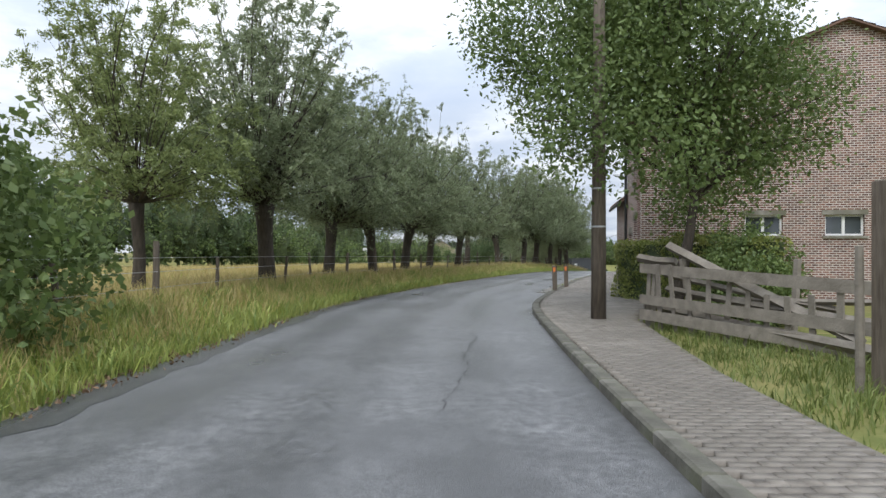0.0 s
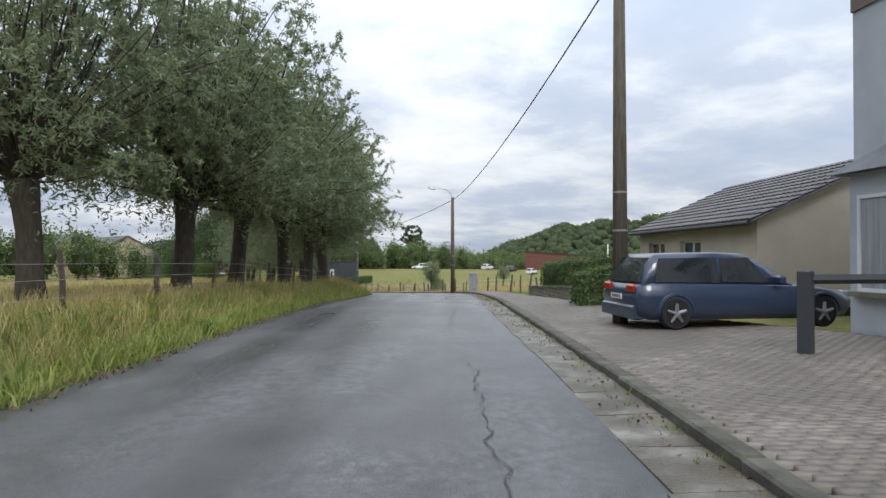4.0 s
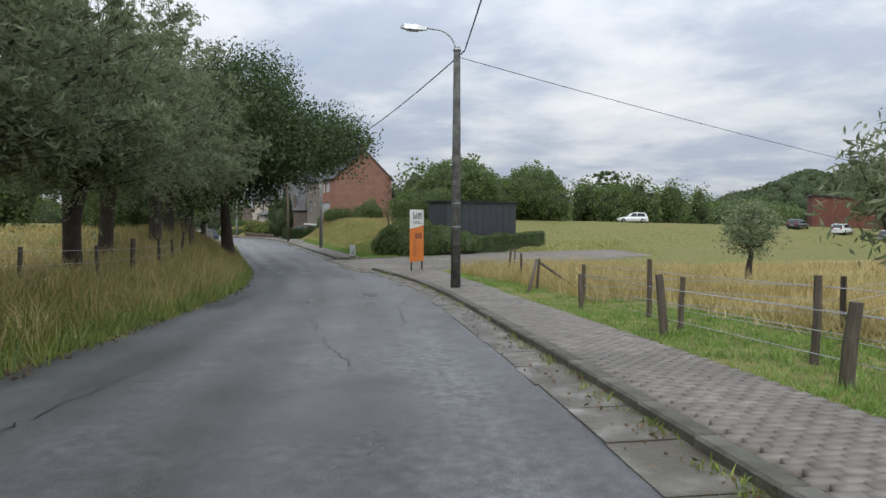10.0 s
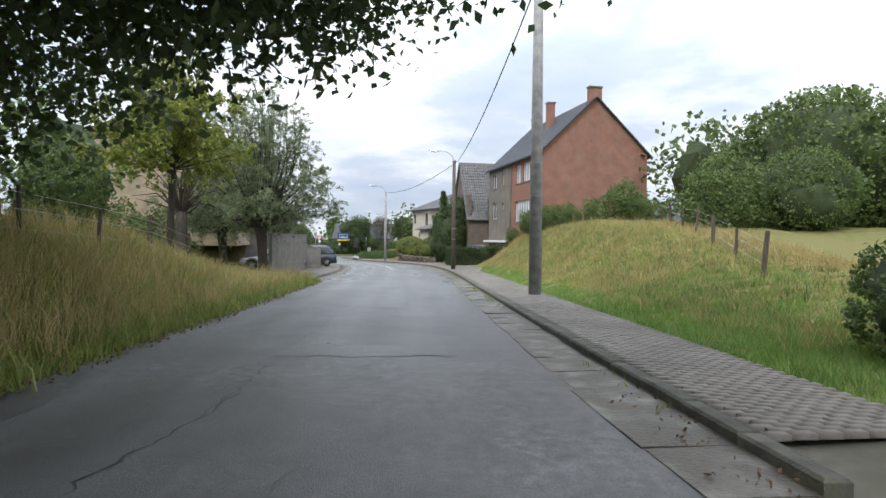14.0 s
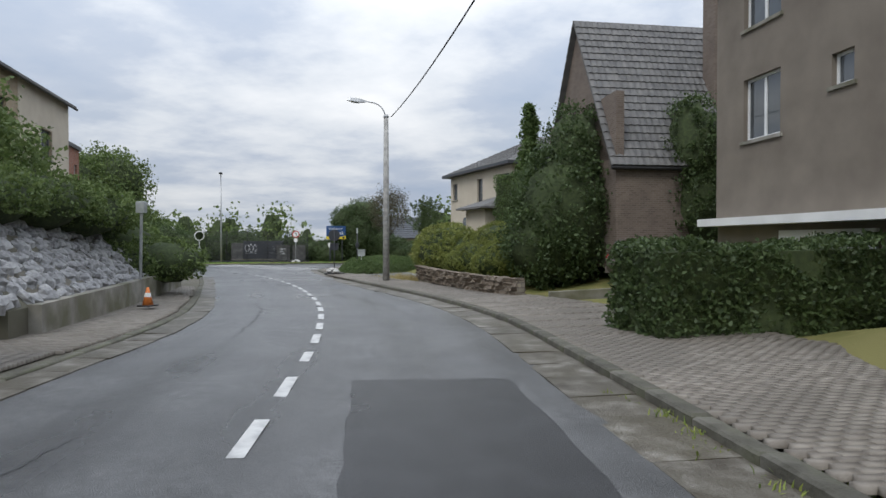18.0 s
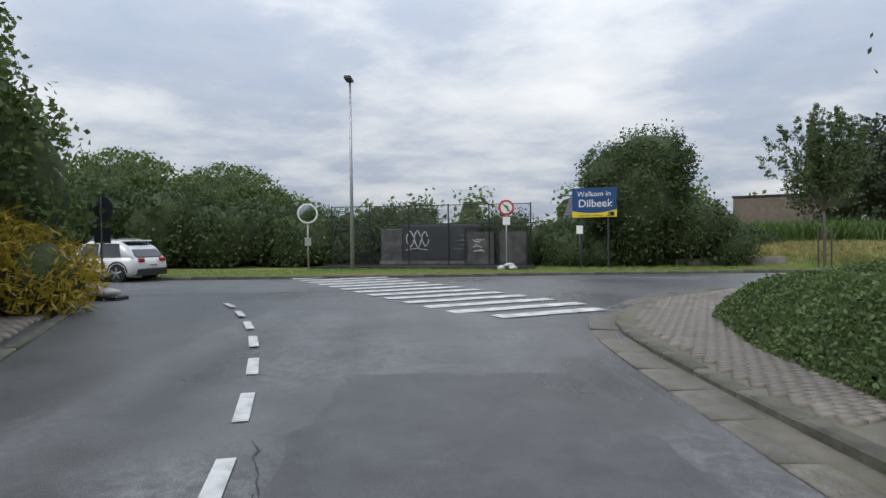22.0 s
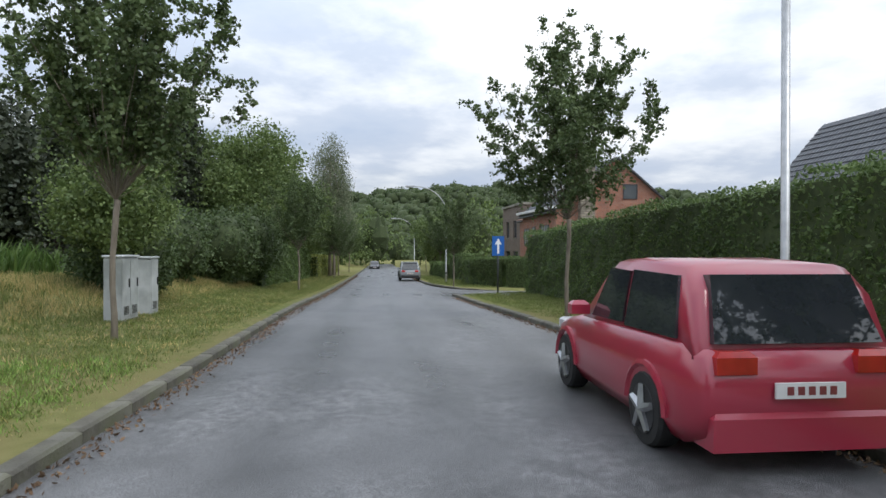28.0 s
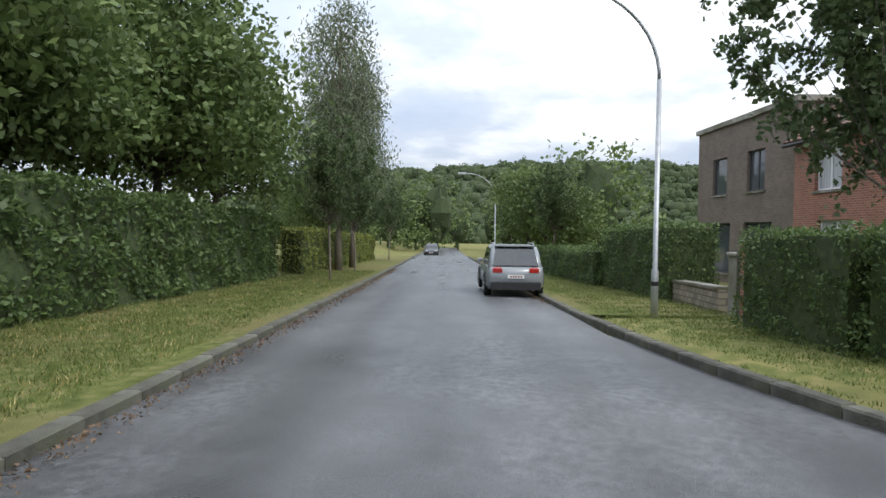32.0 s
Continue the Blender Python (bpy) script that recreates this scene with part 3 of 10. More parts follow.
def height(x, y):
    """The lie of the land."""
    x, y = np.atleast_1d(np.asarray(x, float)), np.atleast_1d(np.asarray(y, float))
    ia, da, za = nearest(A, A_SIDE, x, y)
    ib, db, zb = nearest(B, B_SIDE, x, y)
    ya, xb = A[ia, 1], B[ib, 0]
    wa, wb = 1 / (np.abs(da) + 3) ** 2, 1 / (np.abs(db) + 3) ** 2
    near = (za * wa + zb * wb) / (wa + wb)
    d = np.minimum(np.abs(da), np.abs(db))
    base = 0.5 - 0.0255 * y - 0.017 * x
    base = np.where(x > 60, np.maximum(base, -9.5), base)
    far = smooth01(18, 70, d)
    z = near * (1 - far) + np.clip(base, -10, 6) * far
    # grassy banks beside the first street
    left_rise = 0.45 * smooth01(3.2, 5.2, -da) * (1 - smooth01(150, 168, ya))
    left_bank = 1.9 * smooth01(3.6, 8.5, -da) * smooth01(118, 140, ya) * (1 - smooth01(160, 172, ya))
    right_bank = 3.1 * smooth01(6.0, 11.5, da) * smooth01(152, 178, ya) * (1 - smooth01(188, 196, ya))
    right_up = 1.6 * smooth01(7.5, 16, da) * smooth01(195, 208, ya) * smooth01(5, 12, db)
    left_up = 2.6 * smooth01(7.6, 12, -da) * smooth01(186, 194, ya) * (1 - smooth01(214, 222, ya))
    onA = np.abs(da) < np.abs(db) + 6
    z = z + np.where(onA, left_rise + left_bank + right_bank + right_up + left_up, 0)
    # bank behind the verge of the second street
    b_bank = 0.9 * smooth01(6.5, 10.5, -db) * smooth01(-2, 8, xb)
    z = z + np.where(np.abs(db) < np.abs(da) + 6, b_bank, 0)
    # the corridor of the carriageways lies under their paving
    cut_a = smooth01(5.7, 4.9, da) * smooth01(-3.3, -2.7, da)
    urban = smooth01(166, 172, ya)
    cut_a = np.maximum(cut_a, urban * smooth01(6.6, 5.8, da) * smooth01(-8.4, -7.6, da))
    cut_b = smooth01(4.0, 3.2, np.abs(db))
    cut = np.maximum(cut_a, cut_b)
    for test in PAVED:
        cut = np.maximum(cut, test(x, y) * 1.0)
    jx = smooth01(13, 10, np.hypot(x + 4, y - 230))
    cut = np.maximum(cut, jx)
    low = np.where(np.abs(da) < np.abs(db), za, zb) - 0.10 - 0.012 * np.clip(da - 5, 0, 50) * ((ya > 130) & (ya < 165))
    return z * (1 - cut) + low * cut


def ground_z(x, y):
    return float(height(x, y)[0])


# ground: one sheet, fine near the streets, coarse out to the horizon
gx = np.r_[[-3000, -1800, -1000, -600, -380, -250, -170, -120, -90], np.arange(-70, 135, 1.0), [142, 155, 175, 210, 260, 340, 480, 700, 1100, 1800, 3000]]
gy = np.r_[[-3000, -1500, -800, -400, -220, -120, -70, -45], np.arange(-32, 312, 1.0), [320, 335, 360, 400, 470, 600, 850, 1300, 2000, 3200]]
GX, GY = np.meshgrid(gx, gy)
GZ = height(GX.ravel(), GY.ravel())
rs = np.random.RandomState(4)
GZ = GZ + rs.normal(0, 0.02, len(GZ))
ni, nj = len(gx), len(gy)
q = (np.arange(nj - 1)[:, None] * ni + np.arange(ni - 1)[None]).ravel()
ground = structure("ground", sheet("ground", np.stack([GX.ravel(), GY.ravel(), GZ], -1), np.stack([q, q + 1, q + ni + 1, q + ni], -1), GRASS_GROUND, True), "rough meadow and verge grass, green turning straw yellow", "ground")


def strip(line, side, offs, lift, lo=0, hi=None, thick=0.0):
    """A ribbon along a street between lateral offsets, as verts and quads. offs, lift: one value for each long edge."""
    seg, sd = line[lo:hi], side[lo:hi]
    vs = np.concatenate([np.c_[seg[:, :2] + sd * np.asarray(o).reshape(-1, 1) if np.ndim(o) else seg[:, :2] + sd * o, seg[:, 2] + l] for o, l in zip(offs, lift)])
    n, fs = len(seg), []
    for k in range(len(offs) - 1):
        a = np.arange(n - 1) + k * n
        fs.append(np.stack([a, a + n, a + n + 1, a + 1], -1))
    return vs, np.concatenate(fs)


def at_y(y):
    """Index on the first street where it passes this northing."""
    return int(np.argmin(np.abs(A[:, 1] - y)))


def at_x(x):
    return int(np.argmin(np.abs(B[:, 0] - x)))


def place_a(y, off, lift=0.0):
    """A place beside the first street, and the street's bearing there (degrees)."""
    i = at_y(y)
    p = A[i, :2] + A_SIDE[i] * off
    return p[0], p[1], A[i, 2] + lift, math.degrees(math.atan2(A_DIR[i, 1], A_DIR[i, 0]))


def place_b(x, off, lift=0.0):
    i = at_x(x)
    p = B[i, :2] + B_SIDE[i] * off
    return p[0], p[1], B[i, 2] + lift, math.degrees(math.atan2(B_DIR[i, 1], B_DIR[i, 0]))


def across(mesh, offs):
    """Metres from the middle of the carriageway, kept on each corner of a ribbon."""
    att = mesh.attributes.new("across", "FLOAT", "POINT")
    att.data.foreach_set("value", np.repeat(np.asarray(offs, np.float32), len(mesh.vertices) // len(offs)))
    return mesh


# carriageways
end_a = at_y(229)
ROAD_A = [-HALF_A - 0.15, -2.2, -1.4, -0.7, 0, 0.7, 1.4, 2.2, HALF_A, HALF_A + 0.55]
ROAD_B = [-HALF_B, -2.2, -1.5, -0.7, 0, 0.7, 1.5, 2.2, HALF_B]
structure("road", across(sheet("road", *strip(A, A_SIDE, ROAD_A, [-0.02, 0.006, 0.02, 0.027, 0.03, 0.027, 0.02, 0.007, -0.005, -0.012], 0, end_a), ASPHALT, True), ROAD_A), "damp grey asphalt lane, cracked and patched", "road")
structure("road_2", across(sheet("road_2", *strip(B, B_SIDE, ROAD_B, [0.0, 0.017, 0.03, 0.034, 0.036, 0.034, 0.03, 0.017, 0.0]), ASPHALT, True), ROAD_B), "damp grey asphalt street with a slight crown", "road")
# mouth of the first street
jm = Mesh()
jm.prism(grown(MOUTH, 0.4), -6.0, -5.783)
structure("road_3", jm.data("road_3", ASPHALT), "damp asphalt of the junction mouth, cracked", "road")


# ---- kerbs, gutters, paving ----
def kerb_offset(y):
    return np.interp(y, [-26, 18, 29, 42, 64, 82, 98, 119, 130, 140, 156, 200, 218, 226], [2.95, 3.0, 3.5, 3.6, 3.75, 3.95, 3.9, 3.75, 3.9, 3.7, 3.9, 3.9, 3.45, 3.2])


def pave_width(y):
    return np.interp(y, [-26, 8, 14, 20, 29, 36, 52, 60, 66, 82, 119, 126, 134, 145, 184, 190, 200, 206, 218, 226], [1.2, 1.3, 1.9, 3.6, 3.4, 6.5, 6.5, 3.0, 2.1, 1.6, 1.5, 1.8, 2.6, 1.6, 1.75, 4.2, 3.2, 2.2, 2.0, 3.0])


KERBSTONE = material("old mossy kerbstone", [(0.056, 0.053, 0.040), (0.108, 0.102, 0.084), (0.175, 0.167, 0.145)], 3.0, 0.85, bump=0.6, bump_scale=35, per_object=0.3, big=(1.3, (0.085, 0.09, 0.05)))
stone = Mesh()
stone.box(-0.495, -0.1, -0.2, 0.495, 0.1, 0.12, bevel=0.025)
KERB_DATA = stone.data("kerbstone", KERBSTONE)
low_stone = Mesh()
low_stone.box(-0.495, -0.1, -0.2, 0.495, 0.1, 0.045, bevel=0.02)
KERB_LOW = low_stone.data("kerbstone", KERBSTONE)


def kerb(name, pts, label, data=KERB_DATA, seed=1):
    """Kerbstones a metre long, one after the other along a line of places."""
    rnd = random.Random(seed)
    run = spline(pts, 1.0)
    root = thing(name, Matrix(), label, "kerb", kind="structure")
    for a, b in zip(run[:-1], run[1:]):
        mid, d = (a + b) / 2, b - a
        ob = new("kerbstone", data)
        ob.parent = root
        ob.matrix_local = pose(mid[0], mid[1], mid[2] + rnd.uniform(-0.012, 0.012), rnd.uniform(-1.5, 1.5), -math.degrees(math.atan2(d[2], 1.0)), math.degrees(math.atan2(d[1], d[0])) + rnd.uniform(-0.6, 0.6))
        ob.scale = (float(np.linalg.norm(d)), 1, 1)
    return root


def along_a(y0, y1, off, lift=0.0, every=6):
    out = []
    for i in list(range(at_y(y0), at_y(y1), every)) + [at_y(y1)]:
        o = off(A[i, 1]) if callable(off) else off
        out.append((*(A[i, :2] + A_SIDE[i] * o), A[i, 2] + lift))
    return out


def along_b(x0, x1, off, lift=0.0, every=6):
    return [(*(B[i, :2] + B_SIDE[i] * off), B[i, 2] + lift) for i in list(range(at_x(x0), at_x(x1), every)) + [at_x(x1)]]


kerb("kerb_1", along_a(-24, 136, lambda y: kerb_offset(y) + 0.1), "worn concrete kerb beside a paved path, mossy joints")
kerb("kerb_2", along_a(147.5, 186, lambda y: kerb_offset(y) + 0.1), "worn concrete kerb beside a paved path")
CORNER = [(6.9, 217.9, -5.75), (2.8, 224.4, -5.80), (0.95, 227.8, -5.83), (0.45, 230.2, -5.84), (0.6, 232.8, -5.84), (1.7, 236.0, -5.84), (4.6, 238.9, -5.82)]
kerb("kerb_3", along_a(186, 212, lambda y: kerb_offset(y) + 0.1) + CORNER + along_b(12, 39.8, HALF_B + 0.1) + [(40.6, 255.9, -6.68), (42.4, 254.9, -6.72)], "low concrete kerb running round the street corner")
kerb("kerb_4", [(48.0, 255.2, -6.9), (49.6, 258.6, -6.88), (53.5, 261.6, -6.95)] + along_b(58, 110, HALF_B + 0.1), "low concrete kerb along a grass verge")
kerb("kerb_5", along_b(-40, 120, -HALF_B - 0.1), "concrete kerb along a mown grass verge")
kerb("kerb_6", along_a(172, 208, -HALF_A - 0.68) + [(0.44, 214.0, -5.72), (-3.25, 219.1, -5.76), (-6.3, 221.6, -5.77), (-8.7, 223.4, -5.78), (-11.9, 225.7, -5.78), (-14.2, 226.5, -5.78), (-18.0, 224.2, -5.76), (-22.3, 221.3, -5.74), (-30, 216.2, -5.68)], "low concrete kerb in front of garden walls", KERB_LOW)
kerb("kerb_7", [(29.3, 147.8, -4.62), (30.7, 147.9, -4.63), (33.4, 149.9, -4.68), (37.9, 154.5, -4.80), (44.2, 159.3, -4.95), (47, 161.4, -5.0), (58, 170, -5.3)], "concrete kerb curving into a paved side drive")


GUTTER = material("muddy gutter concrete", [(0.060, 0.050, 0.036), (0.125, 0.112, 0.090), (0.235, 0.222, 0.195)], 3.2, 0.45, bump=0.9, bump_scale=28, per_object=0.3, big=(1.7, (0.070, 0.060, 0.040)))


def gutter(name, y0, y1, lo_off, hi_off, seed):
    """Concrete channel slabs with open joints, each a piece of its own."""
    rnd = np.random.RandomState(seed)
    root = thing(name, Matrix(), "worn concrete gutter slabs with muddy joints", "gutter", kind="structure")
    for i in range(at_y(y0), at_y(y1)):
        a, b = A[i], A[i + 1]
        h = rnd.normal(0, 0.007, 4)
        o0, o1 = (lo_off(a[1]), hi_off(a[1])) if callable(hi_off) else (lo_off, hi_off)
        o0 += rnd.normal(0, 0.015)
        m, top = Mesh(), []
        for p, sd, t in ((a, A_SIDE[i], 0.008), (b, A_SIDE[i + 1], -0.008)):
            d = A_DIR[i] * t
            top += [(*(p[:2] + sd * o + d), p[2] + l) for o, l in ((o0, 0.0), (o1, 0.014))]
        top = [(x, y, z + h[k]) for k, (x, y, z) in enumerate(top)]
        m.add(top + [(x, y, z - 0.08) for x, y, z in top], [(0, 1, 3, 2), (0, 4, 5, 1), (2, 3, 7, 6), (0, 2, 6, 4), (1, 5, 7, 3)])
        part("slab", m, GUTTER, root)


gutter("gutter_1", 26, 136, lambda y: kerb_offset(y) - 0.62, lambda y: kerb_offset(y) + 0.02, 1)
gutter("gutter_2", 137, 215, lambda y: max(HALF_A - 0.1, kerb_offset(y) - 0.75), lambda y: kerb_offset(y) + 0.02, 2)
gutter("gutter_3", 172, 220, lambda y: -HALF_A - 0.05, lambda y: -np.interp(y, [172, 208, 214, 221], [3.45, 3.45, 3.5, 3.75]), 3)
# earth bed below the gutters and the paths
for nm_, lo_, hi_ in (("trim_bed", 0, at_y(136)), ("trim_bed_6", at_y(147.5), end_a - 6)):
    ko_, pw_ = kerb_offset(A[lo_:hi_, 1]), pave_width(A[lo_:hi_, 1])
    structure(nm_, sheet(nm_, *strip(A, A_SIDE, [HALF_A + 0.3, ko_ + 0.1, ko_ + 0.35 + pw_], [-0.05, -0.03, 0.06], lo_, hi_), JOINT, True), "sandy bed with weeds between the paving", "paving")
structure("trim_bed_2", sheet("trim_bed_2", *strip(A, A_SIDE, [-HALF_A - 0.02, -HALF_A - 0.8, -7.8], [-0.03, -0.02, 0.03], at_y(170), at_y(221)), JOINT, True), "sandy bed under the path by the garden walls", "paving")


def pavers(name, inside, origin, turn, nx, ny, w, h, zfun, mat, label, keep=None, seed=0, lift=0.0):
    """Paving stones in running bond. inside(x, y): which centres are laid. keep(x, y): the stretch whose stones are objects of their own."""
    rnd = np.random.RandomState(seed)
    I, J = np.meshgrid(np.arange(nx), np.arange(ny))
    I, J = I.ravel(), J.ravel()
    lx, ly = (I + 0.5 * (J % 2)) * w, J * h
    c, s = math.cos(turn), math.sin(turn)
    x, y = origin[0] + c * lx - s * ly, origin[1] + s * lx + c * ly
    ok = inside(x, y)
    return lay(name, x[ok], y[ok], np.full(ok.sum(), turn), zfun(x[ok], y[ok]) + lift, w, h, mat, label, keep, rnd)


def lay(name, x, y, turn, z, w, h, mat, label, keep, rnd):
    n = len(x)
    tmpl = np.array([(sx * (w / 2 - g), sy * (h / 2 - g), zz) for zz, g in ((-0.05, 0.002), (0.0, 0.0035)) for sx, sy in ((-1, -1), (1, -1), (1, 1), (-1, 1))])
    c, s = np.cos(turn)[:, None], np.sin(turn)[:, None]
    z = z + rnd.normal(0, 0.0014, n)
    vx = x[:, None] + c * tmpl[None, :, 0] - s * tmpl[None, :, 1]
    vy = y[:, None] + s * tmpl[None, :, 0] + c * tmpl[None, :, 1]
    vz = z[:, None] + tmpl[None, :, 2] + rnd.normal(0, 0.0005, (n, 8))
    face = np.array([(4, 5, 6, 7), (0, 1, 5, 4), (1, 2, 6, 5), (2, 3, 7, 6), (3, 0, 4, 7)])
    own = keep(x, y) if keep else np.zeros(n, bool)
    rest = ~own
    root = thing(name, Matrix(), label, "paving", kind="structure")
    v = np.stack([vx[rest], vy[rest], vz[rest]], -1).reshape(-1, 3)
    f = (face[None] + 8 * np.arange(rest.sum())[:, None, None]).reshape(-1, 4)
    tagged(part("paving_stones", sheet(name, v, f, mat), mat, root), "rows of small paving stones", kind="stuff")
    if own.any():
        one = sheet("paving_stone", tmpl, face, mat)
        for k in np.nonzero(own)[0][:300]:
            ob = new("paving_stone", one)
            ob.parent = root
            ob.matrix_local = pose(x[k], y[k], z[k], rnd.normal(0, 0.4), rnd.normal(0, 0.4), math.degrees(turn[k]))
    return root


def path_pavers(name, y0, y1, lo, hi, label, mat=PAVER, keep=None, seed=0, w=0.215, h=0.108, lift=(0.10, 0.12)):
    """Stones laid in courses across a path beside the first street."""
    rnd = np.random.RandomState(seed)
    s0, s1 = A_S[at_y(y0)], A_S[at_y(y1)]
    xs, ys, ts, zs = [], [], [], []
    for r, s in enumerate(np.arange(s0, s1, h)):
        px, py, pz = (np.interp(s, A_S, A[:, n]) for n in range(3))
        i = min(int(np.searchsorted(A_S, s)), len(A) - 1)
        sd, d = A_SIDE[i], A_DIR[i]
        a, b = lo(py), hi(py)
        o = np.arange(min(a, b) + w * (0.5 + 0.5 * (r % 2)), max(a, b) - w * 0.3, w)
        xs.append(px + sd[0] * o)
        ys.append(py + sd[1] * o)
        zs.append(pz + lift[0] + (lift[1] - lift[0]) * (np.abs(o) - min(abs(a), abs(b))))
        ts.append(np.full(len(o), math.atan2(sd[1], sd[0])))
    return lay(name, np.concatenate(xs), np.concatenate(ys), np.concatenate(ts), np.concatenate(zs), w, h, mat, label, keep, rnd)


path_pavers("pavement_1", -22, 135, lambda y: kerb_offset(y) + 0.21, lambda y: kerb_offset(y) + 0.21 + pave_width(y), "grey brown paving stones in courses, grass at the edge", keep=lambda x, y: (y > 62.6) & (y < 65.4), seed=5)
path_pavers("pavement_2", 147.8, 219, lambda y: kerb_offset(y) + 0.21, lambda y: kerb_offset(y) + 0.21 + pave_width(y), "grey brown paving stones in courses beside garden walls", keep=lambda x, y: (y > 197.4) & (y < 199.4), seed=6)
LEFT_EDGE = lambda y: -np.interp(y, [170, 179, 181.5, 192.5, 194.5, 205, 212], [4.3, 4.3, 7.6, 7.6, 5.6, 5.3, 5.6])  # noqa: E731
path_pavers("pavement_3", 173, 212, lambda y: -HALF_A - 0.86, LEFT_EDGE, "grey paving stones in front of garden walls", seed=7, lift=(0.05, 0.06))


# paved side drive and the paved street corner


def drive_z(x, y):
    ia, da, za = nearest(A, A_SIDE, x, y)
    return za + 0.03 - 0.012 * np.clip(da - 4, 0, 60)


pavers("pavement_4", in_poly(DRIVE), (28, 134), 0.62, 190, 200, 0.24, 0.24, drive_z, PAVER, "beige square paving of a side drive", seed=8)
pavers("pavement_5", in_poly(FLAG), (-1, 217), 0.9, 120, 160, 0.215, 0.108, lambda x, y: np.full(np.shape(x), -5.685), PAVER, "brown grey paving stones round a street corner", keep=lambda x, y: (x < 3.4) & (y > 227.5) & (y < 230.4), seed=9)
pavers("pavement_6", in_poly(FOOTWAY), (-26, 206), 0.5, 170, 220, 0.215, 0.108, lambda x, y: np.full(np.shape(x), -5.695), PAVER, "grey paving stones of a footway round the corner", seed=10)
bed = Mesh()
bed.prism(FOOTWAY, -6.0, -5.725)
structure("trim_bed_5", bed.data("trim_bed_5", JOINT), "sandy bed of the corner footway", "paving")
bed = Mesh()
bed.prism(grown(FLAG, 0.3), -6.0, -5.715)
structure("trim_bed_3", bed.data("trim_bed_3", JOINT), "sandy bed of the corner paving", "paving")
bed = Mesh()
rim = grown(DRIVE, 0.75)
bed.add([(x, y, float(drive_z(x, y)[0]) - 0.035) for x, y in rim], [tuple(range(len(rim)))])
structure("trim_bed_4", bed.data("trim_bed_4", JOINT), "sandy bed of the side drive", "paving")


# road paint
def paint_quad(name, cx, cy, length, width, turn, z, label, root):
    pm = Mesh()
    n = 6
    for k in range(n):
        a0, a1 = -length / 2 + length * k / n, -length / 2 + length * (k + 1) / n
        pm.add([(a0, -width / 2, 0), (a1, -width / 2, 0), (a1, width / 2, 0), (a0, width / 2, 0)], [(0, 1, 2, 3)])
    ob = part(name, pm, PAINT, root)
    ob.matrix_local = pose(cx, cy, z, 0, 0, turn)
    return ob


dashes = thing("trim_centre_line", Matrix(), "white dashed centre line, worn", "road marking", kind="structure")
DASH_LINE = spline([(17.5, 187.7, 0), (16.3, 191.6, 0), (14.7, 196.2, 0), (12.1, 202.2, 0), (8.75, 208.3, 0), (6.5, 211.8, 0), (4.3, 214.9, 0), (1.6, 218.4, 0), (-1.0, 221.3, 0), (-4.1, 224.2, 0), (-7.1, 226.5, 0), (-9.0, 227.7, 0)], 0.1)
for k in range(6, len(DASH_LINE) - 8, 19):
    d_ = DASH_LINE[k + 5] - DASH_LINE[k - 5]
    z_ = float(nearest(A, A_SIDE, DASH_LINE[k, 0], DASH_LINE[k, 1])[2][0])
    paint_quad("dash", DASH_LINE[k, 0], DASH_LINE[k, 1], 1.0, 0.14, math.degrees(math.atan2(d_[1], d_[0])), max(z_ + 0.042, -5.772 if DASH_LINE[k, 1] > 217 else -9), "", dashes)
zebra = thing("trim_zebra", Matrix(), "white zebra crossing stripes, cracked and worn", "zebra crossing", kind="structure")
for k in range(17):
    paint_quad("stripe", -0.93 - 0.962 * k, 229.30 + 0.563 * k, 3.4 if k else 2.6, 0.5, 55.5, -5.764, "", zebra)


# patches, cracks and puddles of the first street
CROWN = [-0.02, 0.006, 0.02, 0.027, 0.03, 0.027, 0.02, 0.007, -0.005, -0.012]


def patch(y0, y1, lo, hi, mat, label, seed, rag=0.1):
    """A strip of other asphalt laid flush in the first street, its edges ragged. lo, hi: offsets at its start and end."""
    rnd = np.random.RandomState(seed)
    s0, s1 = A_S[at_y(y0)], A_S[at_y(y1)]
    n, k = max(4, int((s1 - s0) / 0.35)), 8
    v = []
    for i in range(n + 1):
        t = i / n
        p = [np.interp(s0 + (s1 - s0) * t, A_S, A[:, c]) for c in range(3)]
        j = min(int(np.searchsorted(A_S, s0 + (s1 - s0) * t)), len(A) - 1)
        a, b = lo[0] + (lo[1] - lo[0]) * t + rnd.normal(0, rag * 0.5), hi[0] + (hi[1] - hi[0]) * t + rnd.normal(0, rag * 0.4)
        for o in np.linspace(a, b, k):
            sl = rnd.normal(0, rag * 0.5) if i in (0, n) else 0.0
            v.append((p[0] + A_SIDE[j, 0] * o + A_DIR[j, 0] * sl, p[1] + A_SIDE[j, 1] * o + A_DIR[j, 1] * sl, p[2] + float(np.interp(o, ROAD_A, CROWN)) + 0.006))
    q = (np.arange(n)[:, None] * k + np.arange(k - 1)[None]).ravel()
    return structure("road_patch", sheet("road_patch", v, np.stack([q, q + 1, q + k + 1, q + k], -1), mat, True), label, "asphalt patch")


def beside(y, off, along=0.0):
    i = at_y(y)
    return tuple(A[i, :2] + A_SIDE[i] * off + A_DIR[i] * along)


